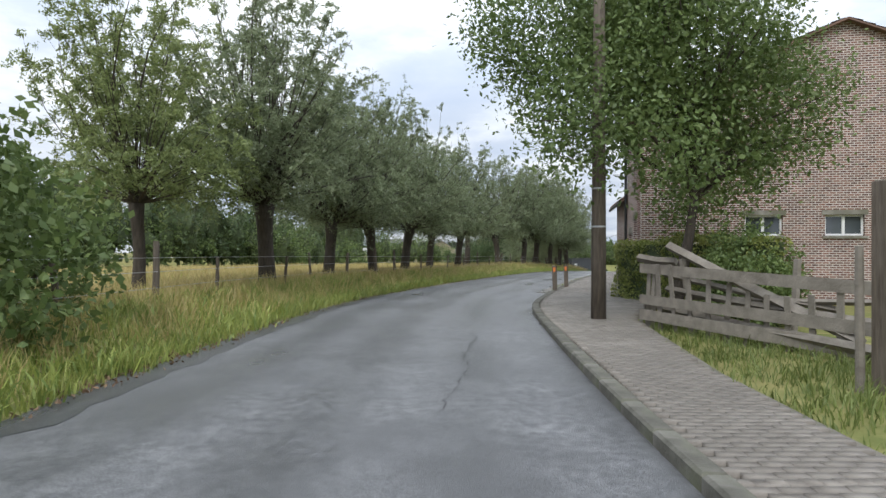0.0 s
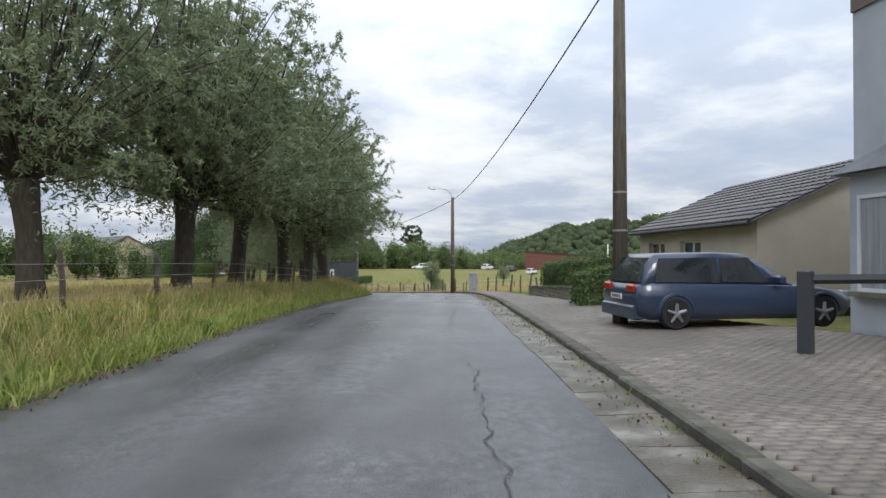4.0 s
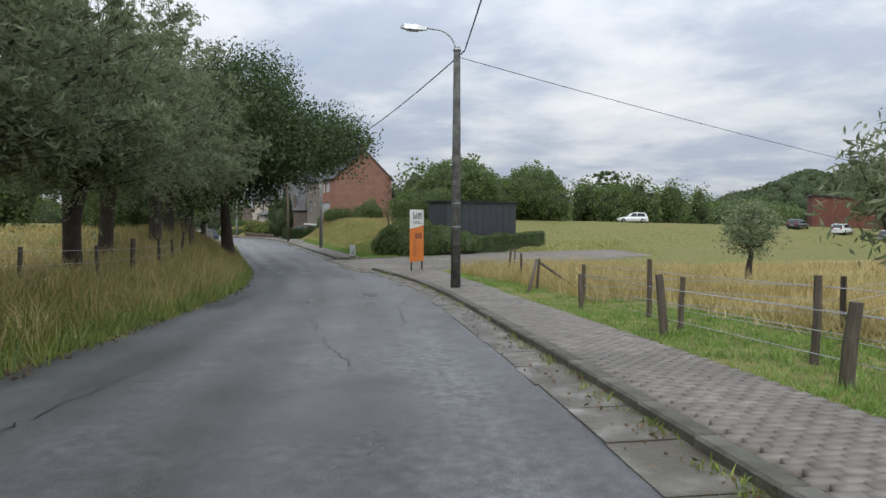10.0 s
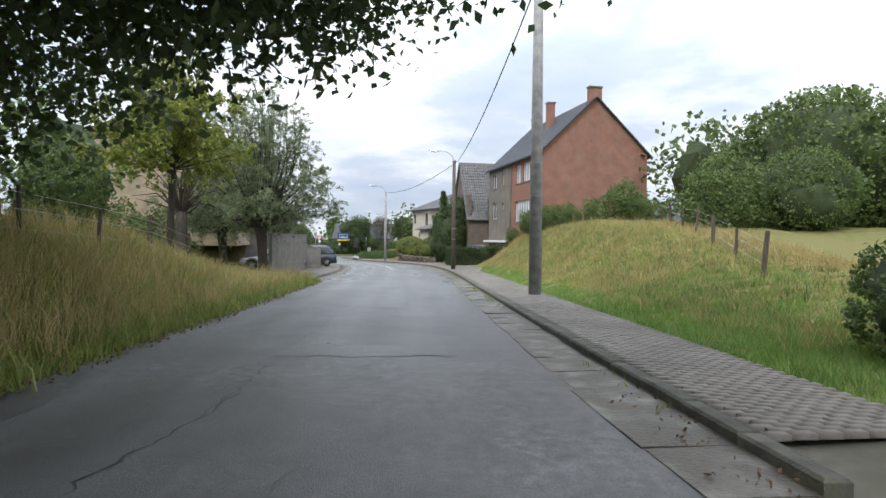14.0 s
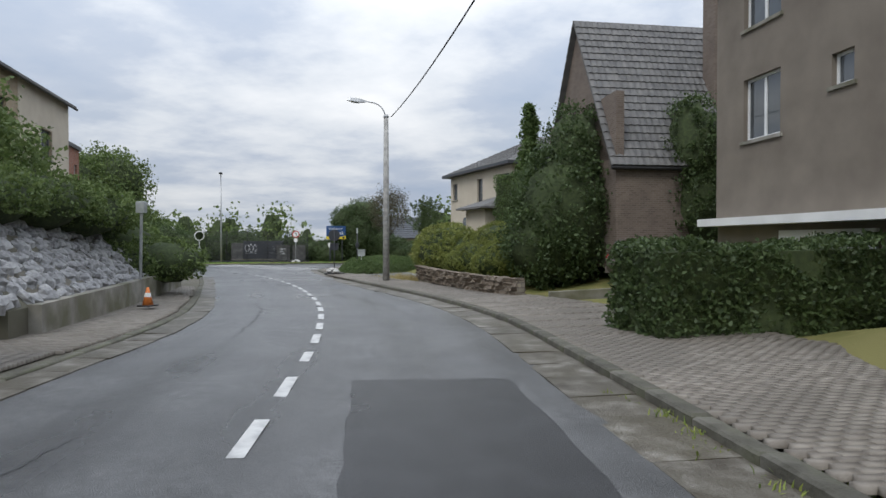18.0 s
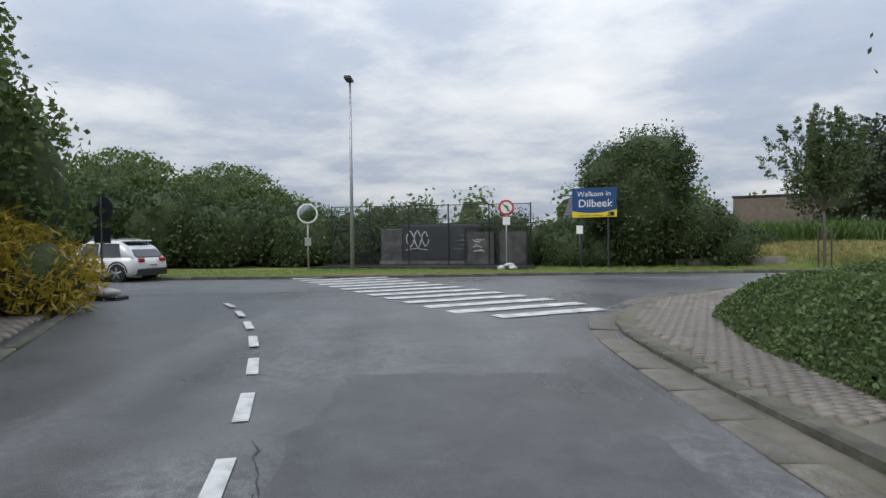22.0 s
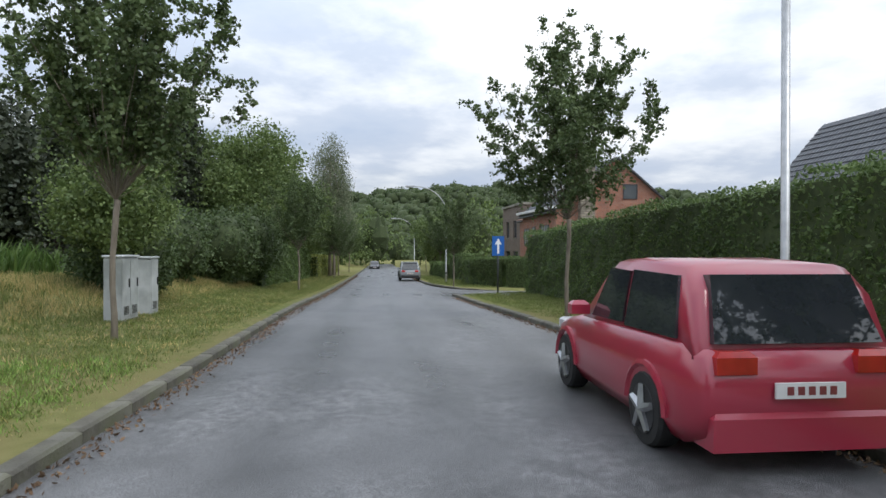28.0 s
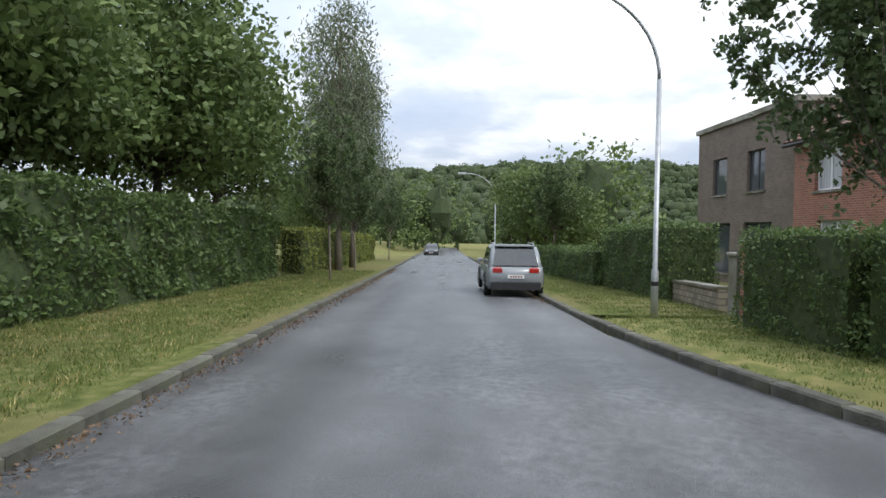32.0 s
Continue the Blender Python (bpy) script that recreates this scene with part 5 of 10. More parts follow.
POLES = [(3.98, 13.5, 0.05, 8.5, "thick old dark wooden pole hung with leaves", WOOD), (19.5, 55.5, -0.22, 8.08, "tall dark wooden pole with a street lamp", WOOD), (31.1, 87.3, -1.25, 5.75, "dark wooden pole with a street lamp by the path", WOOD), (34.5, 122.4, -3.5, 4.4, "dark weathered pole with a street lamp and a small box", POLE_GREY),
         (27.95, 160.2, -4.0, 4.6, "pale concrete pole on a grassy bank", POLE_PALE), (22.0, 188.0, -4.9, 2.77, "dark wooden pole with a street lamp", WOOD), (10.35, 214.3, -5.5, 2.55, "pale concrete pole with a street lamp", POLE_PALE)]
for n_, (x_, y_, z0_, z1_, lab_, mat_) in enumerate(POLES):
    i_ = int(np.argmin((A[:, 0] - x_) ** 2 + (A[:, 1] - y_) ** 2))
    t_ = math.degrees(math.atan2(-A_SIDE[i_, 1], -A_SIDE[i_, 0]))
    line_pole(x_, y_, z0_, z1_, t_ + (-18 if n_ > 1 else -10), lab_, lamp=n_ != 0, mat=mat_, r=0.17)


def wire(a, b, sag, name="overhead_cable", r=0.016, label="twisted black overhead cable hung between poles"):
    a, b = np.array(a, float), np.array(b, float)
    m = Mesh()
    m.tube([tuple(a + (b - a) * t - np.array([0, 0, 4 * sag * t * (1 - t)])) for t in np.linspace(0, 1, 22)], r, 5)
    return tagged(new(name, m.data(name, CABLE, True)), label, "cable", "overhead cables")


TOPS = [(-8.0, -20.0, 8.6)] + [(x_ + 0.25, y_, z1_ - 0.1) for x_, y_, _, z1_, _, _ in POLES]
for a_, b_ in zip(TOPS[:-1], TOPS[1:]):
    wire(a_, b_, 0.6, r=0.022)
wire((34.5, 122.4, 4.1), (110, 152, -1.0), 1.0, r=0.012)
wire((19.5, 55.5, 7.7), (21.0, 48.0, 6.6), 0.3, r=0.01)


# ---- houses ----
def wall(length, tall, holes, thick, m, gable=0.0, apex=None):
    """An upright wall along x from 0, its outside at y = 0, with openings through it: holes are (x0, z0, x1, z1)."""
    out = Mesh()
    xs = sorted({0.0, float(length), *[float(v) for h in holes for v in (h[0], h[2])]})
    zs = sorted({-0.6, float(tall), *[float(v) for h in holes for v in (h[1], h[3])]})
    for x0, x1 in zip(xs[:-1], xs[1:]):
        run = None
        for z0, z1 in zip(zs[:-1], zs[1:]):
            cx, cz = (x0 + x1) / 2, (z0 + z1) / 2
            if any(h[0] < cx < h[2] and h[1] < cz < h[3] for h in holes):
                if run:
                    out.box(x0, 0, run[0], x1, thick, run[1], m)
                run = None
            else:
                run = (run[0], z1) if run else (z0, z1)
        if run:
            out.box(x0, 0, run[0], x1, thick, run[1], m)
    if gable:
        ax = apex if apex is not None else length / 2
        vs = [(0, 0, tall), (length, 0, tall), (ax, 0, tall + gable), (0, thick, tall), (length, thick, tall), (ax, thick, tall + gable)]
        out.add([m @ Vector(p) for p in vs], [(0, 1, 2), (5, 4, 3), (0, 2, 5, 3), (1, 4, 5, 2), (0, 3, 4, 1)])
    return out


def window(root, m, x0, z0, x1, z1, depth=0.12, frame_mat=PVC, pane_mat=GLASS, bars=1, sill=CONCRETE, transom=0.0, name="window"):
    """A framed window in an opening of a wall whose outside is y = 0."""
    fr = Mesh()
    w = 0.065
    for a in ((x0, z0, x1, z0 + w), (x0, z1 - w, x1, z1), (x0, z0 + w, x0 + w, z1 - w), (x1 - w, z0 + w, x1, z1 - w)):
        fr.box(a[0], depth, a[1], a[2], depth + 0.07, a[3], m)
    for k in range(1, bars + 1 if bars else 0):
        if bars > 0 and k < bars + 1:
            cx = x0 + (x1 - x0) * k / (bars + 1)
            fr.box(cx - 0.045, depth + 0.003, z0 + w, cx + 0.045, depth + 0.067, z1 - w, m)
    if transom:
        zt = z0 + (z1 - z0) * transom
        fr.box(x0 + w, depth + 0.006, zt - 0.035, x1 - w, depth + 0.064, zt + 0.035, m)
    wob = part(name, fr, frame_mat, root)
    pn = Mesh()
    pn.box(x0 + 0.03, depth + 0.03, z0 + 0.03, x1 - 0.03, depth + 0.045, z1 - 0.03, m)
    part("pane", pn, pane_mat, wob)
    if sill:
        sl = Mesh()
        sl.box(x0 - 0.08, -0.06, z0 - 0.09, x1 + 0.08, depth + 0.02, z0 - 0.003, m)
        part("sill", sl, sill, wob)
    return wob


def tiles(root, m, length, slope, mat, rows, per, name="roof"):
    """A pitched roof face: board and overlapping rows of tiles. x along the eave, y up the slope."""
    b = Mesh()
    b.box(-0.25, -0.35, -0.06, length + 0.25, slope, 0.0, m)
    ob = part(name, b, mat, root)
    t = Mesh()
    rh = (slope + 0.3) / rows
    for r in range(rows):
        y0 = -0.36 + r * rh
        for k in range(per):
            w = (length + 0.5) / per
            x0 = -0.25 + k * w
            t.add([m @ Vector(p) for p in ((x0 + 0.006, y0, 0.055), (x0 + w * 0.5, y0, 0.085), (x0 + w - 0.006, y0, 0.055), (x0 + w - 0.006, y0 + rh * 1.1, 0.012), (x0 + w * 0.5, y0 + rh * 1.1, 0.035), (x0 + 0.006, y0 + rh * 1.1, 0.012), (x0 + 0.006, y0, 0.01), (x0 + w - 0.006, y0, 0.01))], [(0, 1, 4, 5), (1, 2, 3, 4), (6, 7, 2, 1, 0)])
    tagged(part("roof_tiles", t, mat, ob), "overlapping roof tiles", kind="stuff")
    return ob


def house(name, label, x, y, z, turn, w, d, eave, rise, wallmat, roofmat, holes=None, ridge="x", tilerows=22, chimneys=(), frame_mat=PVC, thick=0.3, gutter_mat=DARK, wallmats=None, category="house", per_m=4.0, overhang=0.0):
    """A house with its front wall on x, seen from -y. holes: {wall: [(x0, z0, x1, z1, bars, pane)]}, walls front, right, back, left."""
    root = thing(name, pose(x, y, z, 0, 0, turn), label, category)
    holes = holes or {}
    wm = wallmats or {}
    frames = {"front": Matrix(), "right": pose(w, 0, 0, 0, 0, 90), "back": pose(w, d, 0, 0, 0, 180), "left": pose(0, d, 0, 0, 0, 270)}
    spans = {"front": w, "right": d, "back": w, "left": d}
    for side, m in frames.items():
        hs = holes.get(side, [])
        gab = rise if (ridge == "x" and side in ("left", "right")) or (ridge == "y" and side in ("front", "back")) else 0.0
        if ridge == "flat":
            gab = 0.0
        inset = 0.003 if side in ("left", "right") else 0.0
        part("wall_" + side, wall(spans[side] - 2 * inset, eave, [h[:4] for h in hs], thick, m @ pose(inset, inset, 0), gab), wm.get(side, wallmat), root)
        for h in hs:
            bars, pane = (h[4] if len(h) > 4 else 1), (h[5] if len(h) > 5 else GLASS)
            window(root, m @ pose(inset, inset, 0), *h[:4], frame_mat=frame_mat, pane_mat=pane, bars=bars, sill=None if h[1] < 0.1 else CONCRETE)
    if ridge == "hip":
        m, half = Mesh(), min(w, d) / 2 + 0.45
        for k in range(tilerows):
            a, b = half * k / tilerows, half * (k + 1) / tilerows
            za, zb = eave - 0.15 + rise * k / tilerows, eave - 0.15 + rise * (k + 1) / tilerows
            for i, z in ((a - 0.03, za + 0.02), (a - 0.03, za + 0.05), (b, zb + 0.02)):
                m.v += [(x, y, z) for x, y in ((-0.45 + i, -0.45 + i), (w + 0.45 - i, -0.45 + i), (w + 0.45 - i, d + 0.45 - i), (-0.45 + i, d + 0.45 - i))]
            n = len(m.v) - 12
            m.f += [(n + r + s, n + r + (s + 1) % 4, n + r + 4 + (s + 1) % 4, n + r + 4 + s) for r in (0, 4) for s in range(4)]
        part("roof", m, roofmat, root, "rows of grey roof tiles")
        m = Mesh()
        m.box(-0.5, -0.5, eave - 0.3, w + 0.5, d + 0.5, eave - 0.13)
        part("eaves_board", m, PANEL_DARK, root)
    elif ridge == "flat":
        m = Mesh()
        m.box(-0.12, -0.12, eave, w + 0.12, d + 0.12, eave + 0.22)
        part("roof", m, gutter_mat, root)
    else:
        half, run = (d / 2, w) if ridge == "x" else (w / 2, d)
        sl, ang = math.hypot(half, rise), math.degrees(math.atan2(rise, half))
        faces = ((pose(0, 0, eave, ang, 0, 0), run), (pose(w, d, eave, 0, 0, 180) @ pose(0, 0, 0, ang), run)) if ridge == "x" else ((pose(w, 0, eave, 0, 0, 90) @ pose(0, 0, 0, ang), run), (pose(0, d, eave, 0, 0, 270) @ pose(0, 0, 0, ang), run))
        for m, ln in faces:
            tiles(root, m, ln, sl, roofmat, tilerows, int(ln * per_m))
        for m, ln in faces:
            g = Mesh()
            g.tube([m @ Vector((-0.25, -0.42, -0.05)), m @ Vector((ln + 0.25, -0.42, -0.05))], 0.07, 8)
            part("rain_gutter", g, gutter_mat, root)
    for cx, cy, cz0, cz1, cw, cd, mat in chimneys:
        c = Mesh()
        c.box(cx - cw / 2, cy - cd / 2, cz0, cx + cw / 2, cy + cd / 2, cz1)
        ch = part("chimney", c, mat, root)
        c = Mesh()
        c.box(cx - cw / 2 - 0.06, cy - cd / 2 - 0.06, cz1, cx + cw / 2 + 0.06, cy + cd / 2 + 0.06, cz1 + 0.12)
        part("chimney_cap", c, CONCRETE, ch)
    return root


def bearing(dx, dy):
    return math.degrees(math.atan2(dy, dx))


def facing(p0, p1):
    """Turn of a house whose front runs from p1 (its x = 0) to p0, seen from the side where p0 is to the right of p1."""
    return bearing(p1[0] - p0[0], p1[1] - p0[1])


# old brick farmhouse: tall end towards the lane
FT = bearing(-0.22, -0.97)
house("farmhouse", "old red brown brick farmhouse with pale mortar joints", 8.75, 25.6, 0.0, FT, 4.4, 13.0, 6.7, 2.7, BRICK_OLD, ROOF_RED,
      {"front": [(0.9, 0.1, 1.75, 2.35, 0), (2.4, 1.0, 3.25, 2.9, 1), (2.2, 4.2, 3.2, 5.9, 1)], "right": [(3.4, 2.2, 4.6, 2.9, 1), (5.9, 2.2, 7.1, 2.9, 1)]}, "x", 18, gutter_mat=DARK)
house("farmhouse_wing", "low brick wing of the farmhouse with small windows", 9.78, 30.15, 0.0, FT, 4.65, 6.5, 4.0, 2.4, BRICK_OLD, ROOF_RED,
      {"front": [(0.7, 1.6, 1.1, 2.2, 0), (1.7, 1.6, 2.1, 2.2, 0), (2.8, 1.6, 3.2, 2.3, 0), (3.6, 0.9, 4.2, 2.3, 0)]}, "x", 14)
FH_ = bpy.data.objects["farmhouse"]
for x0_, x1_, z_ in ((0.9, 1.75, 2.35), (2.4, 3.25, 2.9), (2.2, 3.2, 5.9)):
    for k in range(7):
        t_ = -0.9 + 1.8 * k / 6
        c_, r_ = (x0_ + x1_) / 2, (x1_ - x0_) / 2 + 0.12
        m_ = Mesh()
        m_.box(-0.06, -0.025, 0.0, 0.06, 0.02, 0.22, pose(c_ + r_ * math.sin(t_), 0, z_ - 0.12 + 0.30 * math.cos(t_) * r_ / 0.55 - 0.12, 0, math.degrees(t_) * 0.7, 0))
        part("arch_brick", m_, CONCRETE, FH_)
m_ = Mesh()
m_.tube([(0.25, -0.09, -0.2), (0.25, -0.09, 6.5)], 0.055, 8)
part("drainpipe", m_, DARK, FH_, "black drainpipe")
for x0_ in (3.4, 5.9):
    m_ = Mesh()
    m_.box(x0_ - 0.1, -0.03, 2.9, x0_ + 1.3, 0.05, 3.06, pose(4.4, 0, 0, 0, 0, 90))
    part("lintel", m_, CONCRETE, FH_)
m_ = Mesh()
m_.box(1.2, 1.0, 3.9, 2.6, 3.0, 5.6)
dm_ = part("dormer", m_, SLATE, bpy.data.objects["farmhouse_wing"])
m_ = Mesh()
m_.box(1.3, 0.95, 4.4, 2.5, 0.99, 5.4)
part("dormer_window", m_, PVC, dm_)
m_ = Mesh()
m_.box(1.05, 0.8, 5.603, 2.75, 3.1, 5.75)
part("dormer_roof", m_, ROOF_RED, dm_)
BRICK_PIECE = material("old fired brick", [(0.11, 0.06, 0.05), (0.19, 0.10, 0.078), (0.26, 0.14, 0.105)], 9, 0.85, bump=0.5, bump_scale=60, per_object=0.45)
MORTAR = material("pale lime mortar", [(0.44, 0.40, 0.36), (0.55, 0.51, 0.47)], 6, 0.95, bump=0.4)
m_ = Mesh()
m_.box(3.33, -0.006, 0.0, 4.40, -0.002, 5.76)
bw_ = part("mortar_face", m_, MORTAR, FH_)
m_ = Mesh()
m_.box(-0.103, -0.016, -0.032, 0.103, -0.004, 0.032, bevel=0.006)
bd_ = m_.data("brick", BRICK_PIECE)
hb_ = Mesh()
hb_.box(-0.047, -0.016, -0.032, 0.047, -0.004, 0.032, bevel=0.006)
hd_ = hb_.data("brick", BRICK_PIECE)
br_ = random.Random(6)
for r in range(72):
    for k in range(4):
        ob_ = new("brick", bd_ if r % 2 else (bd_ if k else hd_))
        ob_.parent = bw_
        x_ = 3.45 + 0.218 * k + 0.109 if r % 2 else (3.45 + 0.0 if k == 0 else 3.397 + 0.218 * k + 0.055)
        ob_.matrix_local = pose(x_, br_.uniform(-0.002, 0.002), 0.045 + 0.0795 * r, br_.uniform(-0.5, 0.5), br_.uniform(-0.5, 0.5), 0)
# pale house with its gable to the lane
house("pale_house", "white brick and pale grey two storey house, gable to the lane", 22.9, 52.6, -0.2, bearing(-0.34, -0.94), 9.3, 9.5, 7.6, 2.95, RENDER_GREY, ROOF_RED,
      {"front": [(1.6, 4.0, 2.9, 5.9, 1, CURTAIN), (6.7, 4.4, 7.8, 6.3, 1, CURTAIN), (6.7, 1.4, 7.8, 3.0, 1, CURTAIN)]}, "y", 16, wallmats={"right": RENDER_WHITE})
PH_ = bpy.data.objects["pale_house"]
part("brick_face", wall(4.05, 7.6, [(1.45, 4.4, 2.55, 6.3), (1.45, 1.4, 2.55, 3.0)], 0.03, pose(5.25, -0.034, 0), 2.52, 0.0), BRICK_WHITE, PH_, "white painted brick half of the gable")
for a_, b_ in ((3.75, 4.35), (5.4, 6.1)):
    window(PH_, pose(0, -0.14, 0), a_, 7.25, b_, 8.5, depth=0.04, bars=1)
m_ = Mesh()
m_.box(1.0, -0.9, -0.4, 3.9, 0.0, 3.0)
by_ = part("bay", m_, RENDER_GREY, PH_, "grey rendered bay with windows")
m_ = Mesh()
m_.add([(0.7, -1.15, 3.0), (4.2, -1.15, 3.0), (4.2, 0.0, 3.0), (0.7, 0.0, 3.0), (1.6, 0.0, 3.8), (3.3, 0.0, 3.8)], [(0, 1, 5, 4), (1, 2, 5), (3, 0, 4), (3, 2, 1, 0)])
part("bay_roof", m_, SLATE, by_, "slate roof of the bay")
for a_, b_ in ((1.2, 2.2), (2.5, 3.7)):
    window(PH_, pose(0, -0.99, 0), a_, 0.9, b_, 2.6, depth=0.06, bars=0, pane_mat=CURTAIN)
m_ = Mesh()
m_.box(0.0, -0.05, 6.35, 5.2, 0.0, 6.62)
part("band", m_, RENDER_BROWN, PH_, "darker string course")
for (xa, za), (xb, zb) in (((-0.35, 7.35), (4.65, 10.62)), ((9.65, 7.35), (4.65, 10.62))):
    m_ = Mesh()
    m_.add([(x, y, z) for x, z in ((xa, za), (xb, zb)) for y in (-0.32, -0.27) for z in (z - 0.08, z + 0.14)], [(0, 1, 3, 2), (4, 6, 7, 5), (0, 4, 5, 1), (2, 3, 7, 6), (1, 5, 7, 3), (0, 2, 6, 4)])
    part("barge_board", m_, WHITE, PH_)
m_ = Mesh()
m_.tube([(9.2, -0.12, -0.2), (9.2, -0.12, 7.3)], 0.05, 8)
part("drainpipe", m_, WHITE, PH_)
house("bungalow", "cream bungalow with a shallow tiled roof", 28.6, 64.6, -0.4, bearing(-0.4, -0.91), 9, 8, 2.8, 1.8, RENDER_CREAM, ROOF_GREY, {"front": [(1.0, 1.0, 2.6, 2.2, 1), (4.0, 0.9, 5.6, 2.2, 1)]}, "x", 12)
# brick semi-detached pair on the bank
HT = bearing(0.35, -0.936)
house("brick_house", "orange red brick house with white windows, gable to the lane", 25.75, 197.55, -2.6, HT, 7.0, 8.8, 6.5, 4.2, BRICK_RED, SLATE,
      {"front": [(1.0, 1.2, 4.6, 2.9, 5, CURTAIN), (1.1, 4.4, 2.4, 5.9, 1, CURTAIN), (2.9, 4.4, 4.6, 5.9, 2, CURTAIN)]}, "x", 20, chimneys=[(6.75, 4.4, 8.5, 11.4, 0.5, 1.0, BRICK_RED), (1.2, 3.0, 8.6, 11.3, 0.6, 0.6, BRICK_RED)])
house("grey_house", "grey brown rendered half of the pair with a white garage", 23.3, 204.1, -2.6, HT, 7.0, 8.8, 6.5, 4.2, RENDER_BROWN, SLATE,
      {"front": [(1.2, 1.6, 2.6, 3.2, 1), (1.2, 4.5, 2.6, 5.8, 1), (4.2, 4.6, 4.7, 5.9, 0), (4.2, 2.3, 4.8, 3.0, 0)]}, "x", 20, chimneys=[(3.5, 3.4, 8.6, 10.8, 0.6, 0.6, BRICK_RED)])
GH_ = bpy.data.objects["grey_house"]
m_ = Mesh()
m_.box(0.0, 0.05, -2.9, 7.0, 8.75, -0.61)
part("lower_storey", m_, RENDER_BROWN, GH_)
m_ = Mesh()
m_.box(-0.05, -0.55, -0.6, 7.05, 0.0, -0.4)
part("ledge", m_, WHITE, GH_, "white concrete ledge")
m_ = Mesh()
m_.box(2.6, -0.02, -2.6, 5.4, 0.05, -0.75)
gd_ = part("garage_door", m_, WHITE, GH_, "white garage door")
for k in range(5):
    m_ = Mesh()
    m_.box(2.65, -0.035, -2.55 + 0.36 * k, 5.35, -0.022, -2.23 + 0.36 * k)
    part("panel", m_, WHITE, gd_)
m_ = Mesh()
m_.tube([(6.92, -0.09, -2.8), (6.92, -0.09, 6.4)], 0.05, 8)
part("drainpipe", m_, CONCRETE, GH_)
house("steep_house", "grey brick house with a steep tiled gable roof", 18.2, 215.4, -4.0, bearing(0.35, -0.936), 7.5, 9.5, 3.4, 6.2, BRICK_GREY, ROOF_GREY, {"front": [(3.0, 4.2, 4.3, 5.8, 1)]}, "y", 20, chimneys=[(5.8, 5.0, 5.5, 10.2, 0.8, 0.8, BRICK_GREY)])
VT = bearing(0.567, -0.824)
house("villa", "cream villa with a hipped grey tiled roof", 10.75, 228.35, -4.7, VT, 8.9, 10.0, 5.85, 2.4, RENDER_CREAM, ROOF_GREY, {"front": [(0.35, 3.95, 1.15, 5.1, 0), (4.3, 3.3, 5.1, 5.1, 0), (7.3, 3.9, 8.6, 5.1, 1)], "right": [(0.6, 3.9, 2.6, 5.1, 2)]}, "hip", 16, frame_mat=PANEL_DARK)
VL_ = bpy.data.objects["villa"]
m_ = Mesh()
m_.box(6.3, -1.7, -0.6, 8.9, 0.0, 3.0)
po_ = part("porch", m_, RENDER_CREAM, VL_, "cream porch block")
m_ = Mesh()
m_.add([(5.9, -2.2, 2.95), (9.4, -2.2, 2.95), (9.4, 0.0, 2.95), (5.9, 0.0, 2.95), (6.9, 0.0, 3.8), (8.4, 0.0, 3.8), (5.9, -2.2, 3.06), (9.4, -2.2, 3.06), (9.4, 0.0, 3.06), (5.9, 0.0, 3.06)], [(3, 2, 1, 0), (0, 1, 7, 6), (1, 2, 8, 7), (3, 0, 6, 9), (6, 7, 5, 4), (7, 8, 5), (9, 6, 4)])
part("porch_roof", m_, ROOF_GREY, po_, "grey tiled porch roof")
m_ = Mesh()
m_.tube([(2.5, -0.02, 2.3), (2.5, 0.03, 2.3)], 0.42, 24)
part("round_window", m_, GLASS, VL_, "round window")
for k in range(3):
    m_ = Mesh()
    m_.box(4.34, 0.10, 3.75 + 0.45 * k, 5.06, 0.13, 3.80 + 0.45 * k)
    part("glazing_bar", m_, PANEL_DARK, VL_)
# red brick pair and slate roofed house on the second street
ET = bearing(-0.90, -0.43)
house("corner_house", "red brick house with a stone chimney and a dormer", 62.0, 257.2, -7.0, ET, 9.0, 8.2, 5.4, 3.4, BRICK_RED, SLATE, {}, "x", 18)


# ---- cars ----
TYRE = material("black tyre rubber", [(0.012, 0.012, 0.012), (0.022, 0.022, 0.022)], 9, 0.8)
RIM = material("alloy rim", [(0.30, 0.31, 0.32), (0.42, 0.43, 0.44)], 6, 0.35, metal=0.7)
LAMP_RED = material("red lamp glass", [(0.30, 0.012, 0.010), (0.42, 0.02, 0.015)], 5, 0.15, spec=0.8)
LAMP_CLEAR = material("clear lamp glass", [(0.42, 0.43, 0.44), (0.55, 0.56, 0.57)], 5, 0.1, spec=0.8)
PLATE = material("white number plate", [(0.62, 0.62, 0.60), (0.7, 0.7, 0.68)], 5, 0.5)
PLATE_BAR = material("dark red plate bars", [(0.16, 0.03, 0.03), (0.22, 0.05, 0.05)], 5, 0.5)
CAR_GLASS = material("tinted car glass", [(0.018, 0.022, 0.025), (0.03, 0.034, 0.038)], 3, 0.03, spec=0.9)
TRIM_BLACK = material("black plastic trim", [(0.014, 0.014, 0.015), (0.024, 0.024, 0.025)], 7, 0.55)


def car_paint(name, c):
    m = material(name, [c, tuple(v * 1.12 for v in c)], 0.8, 0.28, spec=0.6)
    m.node_tree.nodes["Principled BSDF"].inputs["Coat Weight"].default_value = 0.6
    m.node_tree.nodes["Principled BSDF"].inputs["Coat Roughness"].default_value = 0.06
    return m


